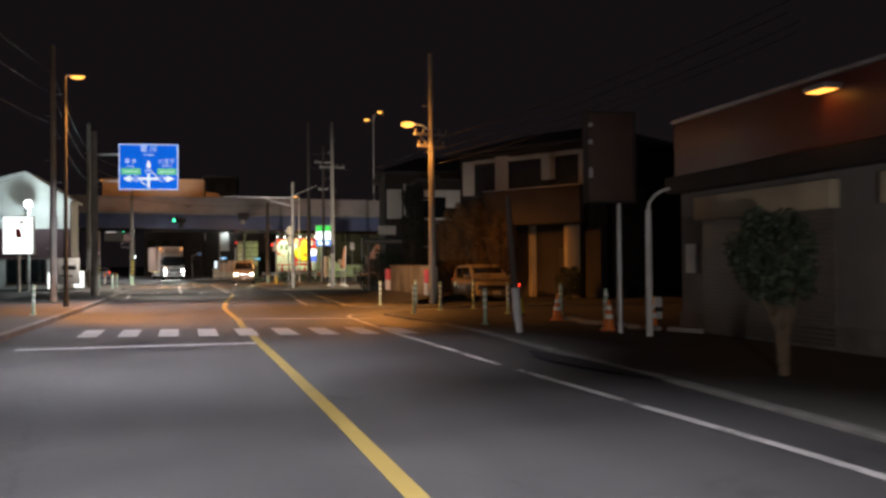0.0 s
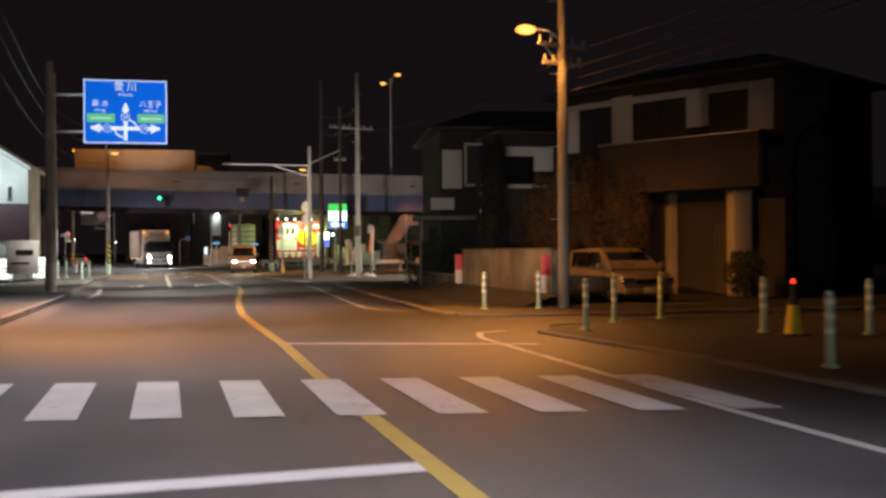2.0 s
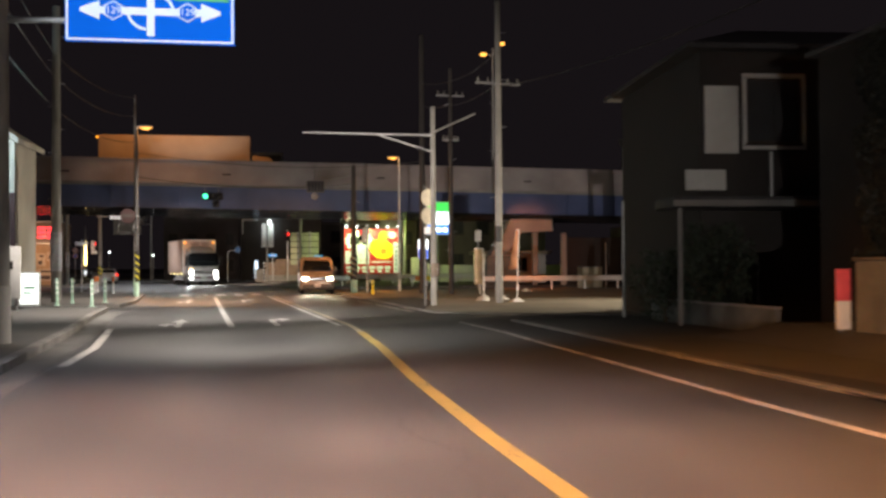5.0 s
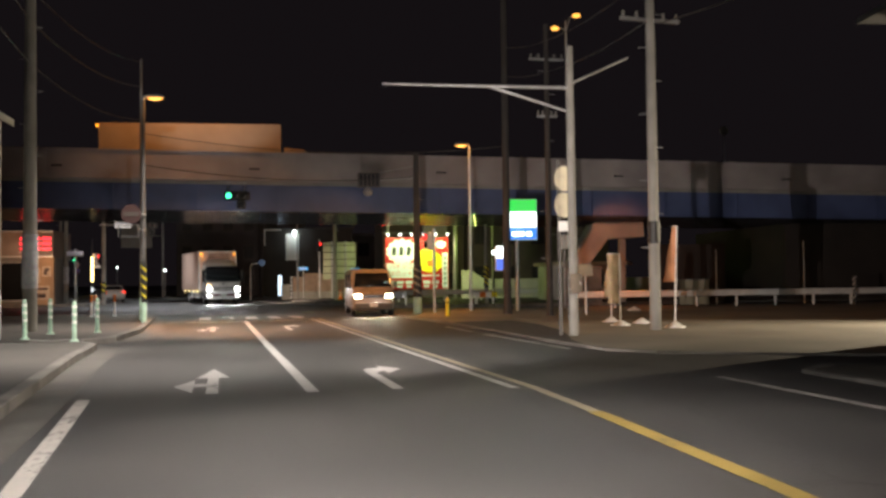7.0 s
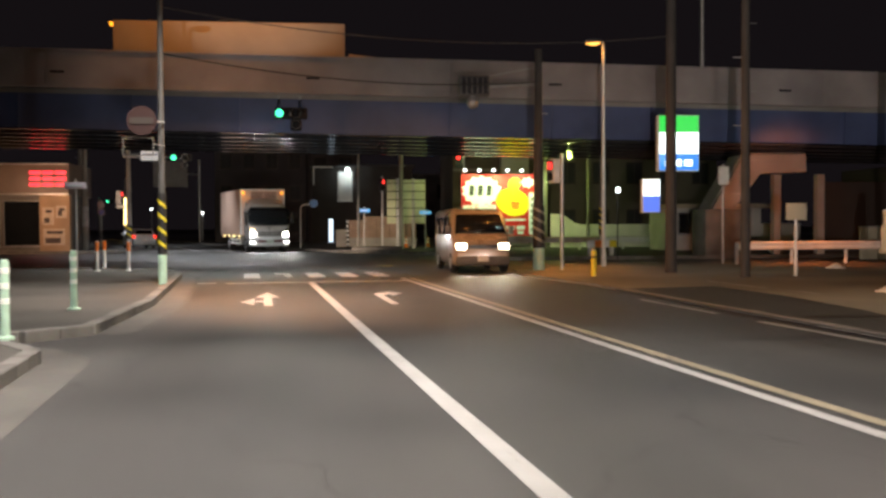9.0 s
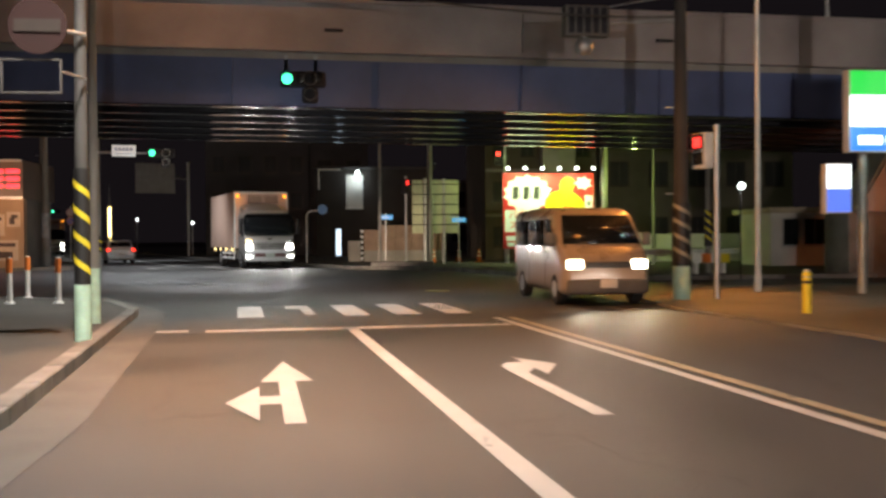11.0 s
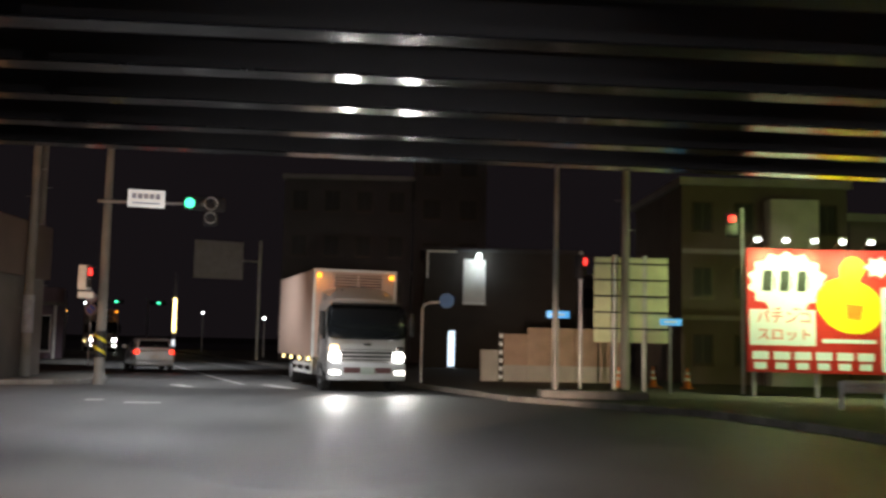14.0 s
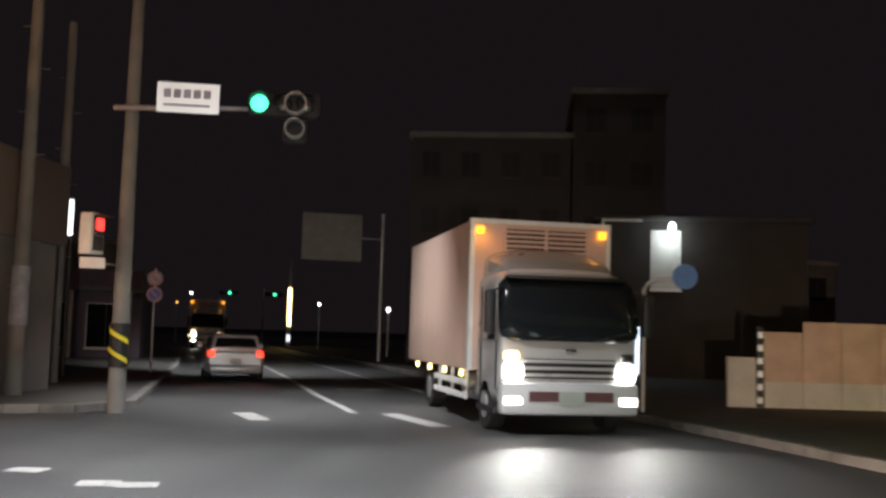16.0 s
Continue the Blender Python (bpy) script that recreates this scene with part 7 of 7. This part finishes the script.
def box_van(x, y, turn, paint, label):
    """A one-box van that faces its own -y."""
    t = thing("van", x, y, 0, turn, label, "van")
    hw, L = 0.86, 2.25
    bm = bmesh.new()
    loft(bm, [ring(-L, hw * 0.86, 0.34, 0.82, 0.1), ring(-L + 0.07, hw * 0.95, 0.26, 0.98, 0.14), ring(-L + 0.3, hw, 0.22, 1.1, 0.12), ring(-L + 0.42, hw, 0.22, 1.2, 0.12), ring(-L + 1.0, hw * 0.99, 0.22, 1.84, 0.24), ring(-L + 1.3, hw, 0.22, 1.93, 0.24), ring(0.4, hw, 0.22, 1.97, 0.22), ring(L - 0.2, hw, 0.22, 1.94, 0.2), ring(L, hw * 0.96, 0.3, 1.86, 0.16)])
    body = part("body", bm, paint, t)

    def glass(name, quad):
        b = bmesh.new()
        b.faces.new([b.verts.new(p) for p in quad])
        o = part(name, b, GLASS_DARK, body)
        s = o.modifiers.new("thickness", "SOLIDIFY")
        s.thickness, s.offset = 0.012, 0

    glass("windscreen", [(-0.78, -L + 0.385, 1.2), (0.78, -L + 0.385, 1.2), (0.68, -L + 0.9, 1.77), (-0.68, -L + 0.9, 1.77)])
    glass("rear_window", [(-0.66, L + 0.008, 1.15), (0.66, L + 0.008, 1.15), (0.62, L - 0.01, 1.7), (-0.62, L - 0.01, 1.7)])
    trim = mat("grey_van_trim", (0.12, 0.12, 0.12), 0.5)
    for s in (-1, 1):
        for a0, b0, a1, b1 in ((-L + 0.72, -0.82, -L + 1.08, -0.82), (-0.72, 0.62, -0.72, 0.62), (0.72, L - 0.3, 0.72, L - 0.36)):
            glass("side_window", [(s * (hw + 0.006), a0, 1.16), (s * (hw + 0.006), b0, 1.16), (s * (hw + 0.002), b1, 1.7), (s * (hw + 0.002), a1, 1.7)])
        for y0 in (-0.78, 0.67):
            part("door_seam", boxes((min(s * hw, s * (hw + 0.006)), max(s * hw, s * (hw + 0.006)), y0, y0 + 0.012, 0.35, 1.74)), BLACK, body)
        part("door_handle", boxes((min(s * hw, s * (hw + 0.03)), max(s * hw, s * (hw + 0.03)), -0.98, -0.82, 1.02, 1.06), bevel=0.01), CHROME, body)
        part("headlamp", boxes((min(s * 0.46, s * 0.8), max(s * 0.46, s * 0.8), -L - 0.02, -L + 0.2, 0.7, 0.9), bevel=0.06), HEAD_WARM, t, "glowing warm headlamp")
        part("mirror", boxes((min(s * 0.88, s * 1.05), max(s * 0.88, s * 1.05), -L + 0.5, -L + 0.62, 1.16, 1.42), bevel=0.04), trim, t)
        part("tail_lamp", boxes((min(s * 0.72, s * 0.84), max(s * 0.72, s * 0.84), L - 0.06, L + 0.015, 0.75, 1.15), bevel=0.02), RED_PLASTIC, t)
        for yy in (-L + 0.75, L - 0.85):
            wheel(t, s * (hw - 0.09), yy, 0.31, 0.18, s)
    part("front_bumper", boxes((-0.8, 0.8, -L - 0.07, -L + 0.15, 0.24, 0.52), bevel=0.06), trim, t, "dark grey bumper")
    grille = part("grille", boxes((-0.45, 0.45, -L - 0.012, -L + 0.05, 0.74, 0.86), bevel=0.015), trim, t)
    for k in range(2):
        part("grille_bar", boxes((-0.45, 0.45, -L - 0.03, -L - 0.013, 0.76 + 0.055 * k, 0.78 + 0.055 * k)), CHROME, grille)
    part("front_plate", boxes((-0.165, 0.165, -L - 0.085, -L - 0.071, 0.36, 0.52), bevel=0.004), WHITE_PLASTIC, t, "white plate with plain bars")
    part("wiper", bars(((-0.5, -L + 0.36, 1.2), (0.1, -L + 0.44, 1.3), 0.01), seg=6), BLACK, t)
    for x0, x1 in ((-hw - 0.004, -hw + 0.02), (hw - 0.02, hw + 0.004)):
        part("roof_gutter", boxes((x0, x1, -L + 1.3, L - 0.25, 1.74, 1.765)), paint, body)
    return t


van = box_van(-0.05, 90.5, 1.5, car_paint("cream_paint", (0.42, 0.35, 0.29)), "pale cream van with glowing headlamps")
for s in (-0.55, 0.55):
    m = van.matrix_world
    spot("van_headlamp_light", m @ Vector((s, -2.35, 0.72)), m @ Vector((s, -12, 0.0)), 150, (1, 0.88, 0.68), 60, 1.0, 0.12)


def truck(x, y, turn, label, lit=True, z=0.0):
    """A box truck that faces its own -y."""
    t = thing("box_truck", x, y, z, turn, label, "truck")
    paint = car_paint("truck_white_paint", (0.52, 0.51, 0.5))
    bx = mat("truck_box_panel", (0.62, 0.45, 0.37), 0.5, 0, 0.1, 0.8, 0.04, 30)
    body = part("cargo_box", boxes((-1.2, 1.2, 1.7, 8.0, 0.95, 3.62), bevel=0.03), bx, t, "pale refrigerated cargo box")
    for k in range(9):
        part("panel_seam", boxes((-1.2045, -1.2005, 2.4 + 0.62 * k, 2.412 + 0.62 * k, 1.0, 3.55)), bx, body)
    part("box_trim", boxes((-1.23, -1.15, 1.66, 1.78, 0.95, 3.64), (1.15, 1.23, 1.66, 1.78, 0.95, 3.64), (-1.149, 1.149, 1.66, 1.78, 3.56, 3.64)), WHITE_STEEL, body)
    unit = part("vent_panel", boxes((-0.66, 0.8, 1.62, 1.699, 3.0, 3.52), bevel=0.02), bx, t)
    vent_grey = mat("vent_dark_red", (0.07, 0.03, 0.025), 0.6)
    for c in (-0.29, 0.43):
        part("vent_recess", boxes((c - 0.33, c + 0.33, 1.61, 1.619, 3.05, 3.47)), vent_grey, unit)
        for k in range(5):
            part("vent_slat", boxes((c - 0.33, c + 0.33, 1.59, 1.609, 3.06 + 0.085 * k, 3.1 + 0.085 * k)), bx, unit)
    bm = bmesh.new()
    loft(bm, [ring(0.0, 0.98, 0.42, 1.25, 0.12), ring(0.03, 1.05, 0.4, 1.5, 0.16), ring(0.08, 1.08, 0.4, 1.9, 0.2), ring(0.28, 1.08, 0.4, 2.5, 0.26), ring(0.6, 1.08, 0.4, 2.66, 0.26), ring(1.55, 1.08, 0.4, 2.66, 0.22)])
    cab = part("cab", bm, paint, t)
    b = bmesh.new()
    rows = [(1.5, -0.025, 0.9), (1.57, -0.02, 1.08), (1.7, -0.01, 1.11), (1.95, 0.04, 1.11), (2.2, 0.11, 1.11), (2.4, 0.19, 1.08), (2.5, 0.25, 0.98)]
    grid = []
    for z0, y0, w in rows:
        grid.append([b.verts.new((w * u / 5, y0 - 0.02 + 0.07 * (abs(u) / 5) ** 5, z0)) for u in range(-5, 6)])
    for a, c in zip(grid, grid[1:]):
        for k in range(10):
            b.faces.new((a[k], a[k + 1], c[k + 1], c[k]))
    ws = part("windscreen", b, GLASS_DARK, cab)
    s = ws.modifiers.new("thickness", "SOLIDIFY")
    s.thickness, s.offset = 0.03, 0
    for w in (-0.5, 0.3):
        part("wiper", bars(((w, -0.06, 1.5), (w + 0.6, -0.03, 1.66), 0.012), seg=6), BLACK, cab)
    part("grille_recess", boxes((-0.72, 0.72, -0.02, 0.02, 0.9, 1.22), bevel=0.008), BLACK, cab)
    for k in range(3):
        part("grille_slat", boxes((-0.72, 0.72, -0.045, -0.021, 0.93 + 0.11 * k, 0.98 + 0.11 * k), bevel=0.008), paint, cab)
    part("badge", boxes((-0.1, 0.1, -0.03, 0.02, 1.33, 1.39), bevel=0.01), CHROME, cab)
    bump = part("bumper", boxes((-1.08, 1.08, -0.12, 0.2, 0.32, 0.84), bevel=0.07), mat("truck_bumper_white", (0.55, 0.56, 0.57), 0.4, 0, 0.06, 2), t)
    part("air_intake", boxes((-0.66, 0.66, -0.135, -0.115, 0.54, 0.7)), mat("dark_red_intake", (0.12, 0.05, 0.05), 0.5), bump)
    part("number_plate", boxes((-0.2, 0.2, -0.15, -0.136, 0.51, 0.7)), mat("plate_green_white", (0.4, 0.45, 0.4), 0.5), bump, "plate with plain bars")
    for s in (-1, 1):
        a, c = sorted((s * 0.74, s * 1.04))
        part("headlamp", boxes((a, c, -0.1, 0.05, 0.86, 1.14), bevel=0.09), HEAD if lit else CHROME, t, "glowing white headlamp")
        a, c = sorted((s * 0.8, s * 1.03))
        part("turn_indicator", boxes((a, c, -0.06, 0.08, 1.17, 1.33), bevel=0.05), glow("truck_indicator_lens", (1, 0.6, 0.25), 6) if lit and s < 0 else CHROME, t, "glowing amber indicator" if lit and s < 0 else "unlit clear indicator")
        a, c = sorted((s * 0.76, s * 1.05))
        part("fog_lamp", boxes((a, c, -0.14, 0.0, 0.48, 0.62), bevel=0.04), glow("fog_lamp_lens", (1, 0.95, 0.85), 8) if lit else CHROME, bump)
        a, c = sorted((s * 1.07, s * 1.1))
        part("door_window", boxes((a, c, 0.4, 1.2, 1.5, 2.3), bevel=0.012), GLASS_DARK, cab)
        part("door_seam", boxes((a, c, 1.28, 1.3, 0.7, 2.4)), BLACK, cab)
        part("door_seam", boxes((a, c, 0.25, 0.27, 0.7, 1.5)), BLACK, cab)
        part("step", boxes((min(s * 0.95, s * 1.1), max(s * 0.95, s * 1.1), 0.3, 1.5, 0.3, 0.42), bevel=0.02), BLACK, t)
        mir = part("mirror", boxes((min(s * 1.17, s * 1.34), max(s * 1.17, s * 1.34), -0.05, 0.1, 1.6, 2.3), bevel=0.05), BLACK, cab)
        part("mirror_arm", bars(((s * 1.05, 0.15, 2.35), (s * 1.25, 0.03, 2.28), 0.02), seg=6), BLACK, mir)
        part("marker_lamp", boxes((min(s * 1.0, s * 1.14), max(s * 1.0, s * 1.14), 1.62, 1.659, 3.36, 3.5), bevel=0.01), TAIL_AMBER, body, "glowing amber marker lamp")
        for k in range(4):
            part("side_lamp", boxes((min(s * 1.17, s * 1.22), max(s * 1.17, s * 1.22), 2.2 + 1.5 * k, 2.34 + 1.5 * k, 0.82, 0.94), bevel=0.01), glow("side_marker_lens", (1, 0.75, 0.3), 4), body)
        for yy in (1.0, 5.9):
            wheel(t, s * 0.95, yy, 0.42, 0.26, s)
        for gz in (0.42, 0.66):
            part("side_guard", boxes((min(s * 1.1, s * 1.16), max(s * 1.1, s * 1.16), 2.2, 5.0, gz, gz + 0.1)), WHITE_STEEL, t)
        for gy in (2.4, 3.6, 4.8):
            part("guard_post", boxes((min(s * 1.04, s * 1.09), max(s * 1.04, s * 1.09), gy, gy + 0.1, 0.4, 0.94)), WHITE_STEEL, t)
        part("tank", bars(((s * 0.7, 2.2, 0.6), (s * 0.7, 3.4, 0.6), 0.26), seg=16), GALV, t)
    fair = bmesh.new()
    loft(fair, [[(w * math.cos(a), y0 + 0.02 * math.sin(a), z0 + dz * max(0, math.sin(a)) ** 0.4) for a in [k * math.pi / 12 for k in range(13)]] for y0, w, z0, dz in ((0.55, 0.86, 2.6, 0.1), (0.8, 0.93, 2.6, 0.26), (1.15, 1.0, 2.6, 0.42), (1.5, 1.03, 2.6, 0.5))])
    part("roof_deflector", fair, paint, cab, "curved wind deflector above the cab")
    part("sun_visor", boxes((-0.98, 0.98, 0.05, 0.3, 2.5, 2.56), bevel=0.02), BLACK, cab)
    part("chassis", boxes((-0.45, 0.45, 0.3, 8.1, 0.55, 0.94)), BLACK, t)
    return t


tr = truck(-8.2, 117.3, 17, "white refrigerated box truck with bright headlamps")
tr.matrix_world = pose(-8.2, 117.3, 0, 0, 0, 17) @ Matrix.Diagonal((1.09, 1.02, 1.02, 1))
for s in (-0.87, 0.87):
    m = tr.matrix_world
    spot("truck_headlamp_light", m @ Vector((s, -0.2, 0.99)), m @ Vector((s, -14, 0.2)), 420, (1, 0.97, 0.92), 70, 1.0, 0.14)
spot("truck_marker_light", tr.matrix_world @ Vector((-1.07, 1.5, 3.42)), tr.matrix_world @ Vector((-1.05, 1.9, 2.8)), 4, (1, 0.4, 0.05), 170, 1.0)
copy_thing(tr, pose(-33.4, 173, 0, 0, 0, 20))
for x, y, turn in ((-3.9, 101.5, -90),):
    t = thing("bridge_truck", x, y, 6.6, turn, "box truck on the bridge in orange light", "truck", "trucks on the bridge")
    col = mat("bridge_truck_panel", (0.34, 0.28, 0.2), 0.6, 0, 0.15, 0.8, 0.05, 30)
    part("cargo_box", boxes((-1.2, 1.2, -9.3, 0, 0.6, 3.2), bevel=0.04), col, t)
    bm = bmesh.new()
    loft(bm, [ring(0.15, 1.1, 0.4, 2.0, 0.15), ring(1.2, 1.1, 0.4, 1.9, 0.2), ring(1.8, 1.05, 0.4, 1.3, 0.2)])
    part("cab", bm, col, t)
    part("marker_lamp", boxes((-1.2, -0.9, -9.43, -9.401, 3.0, 3.12), (0.9, 1.2, -9.43, -9.301, 3.0, 3.12)), TAIL_AMBER, t)
    for yy in (-8, 0.9):
        for s in (-1, 1):
            wheel(t, s * 0.98, yy, 0.42, 0.26, s)
# bodiless spot added in front of the bridge to light the truck orange
spot("bridge_truck_fill", (-8.5, 94.5, 15.5), (-8.6, 101.5, 8.5), 2400, (1, 0.36, 0.08), 100, 0.9)

# round mirror-like disc on a post of the bridge
bp = thing("bridge_disc_sign", 21.1, 100.8, 6.6, 0, "small round sign back on a thin post on the bridge", "road sign")
part("post", bars(((0, 0.03, 0), (0, 0.03, 3.3), 0.04)), GALV, bp)
bm = bmesh.new()
bmesh.ops.create_cone(bm, cap_ends=True, segments=24, radius1=0.26, radius2=0.26, depth=0.03, matrix=Matrix.Translation((0, 0, 3.2)) @ Matrix.Rotation(radians(90), 4, "X"))
part("disc", bm, POLE, bp)
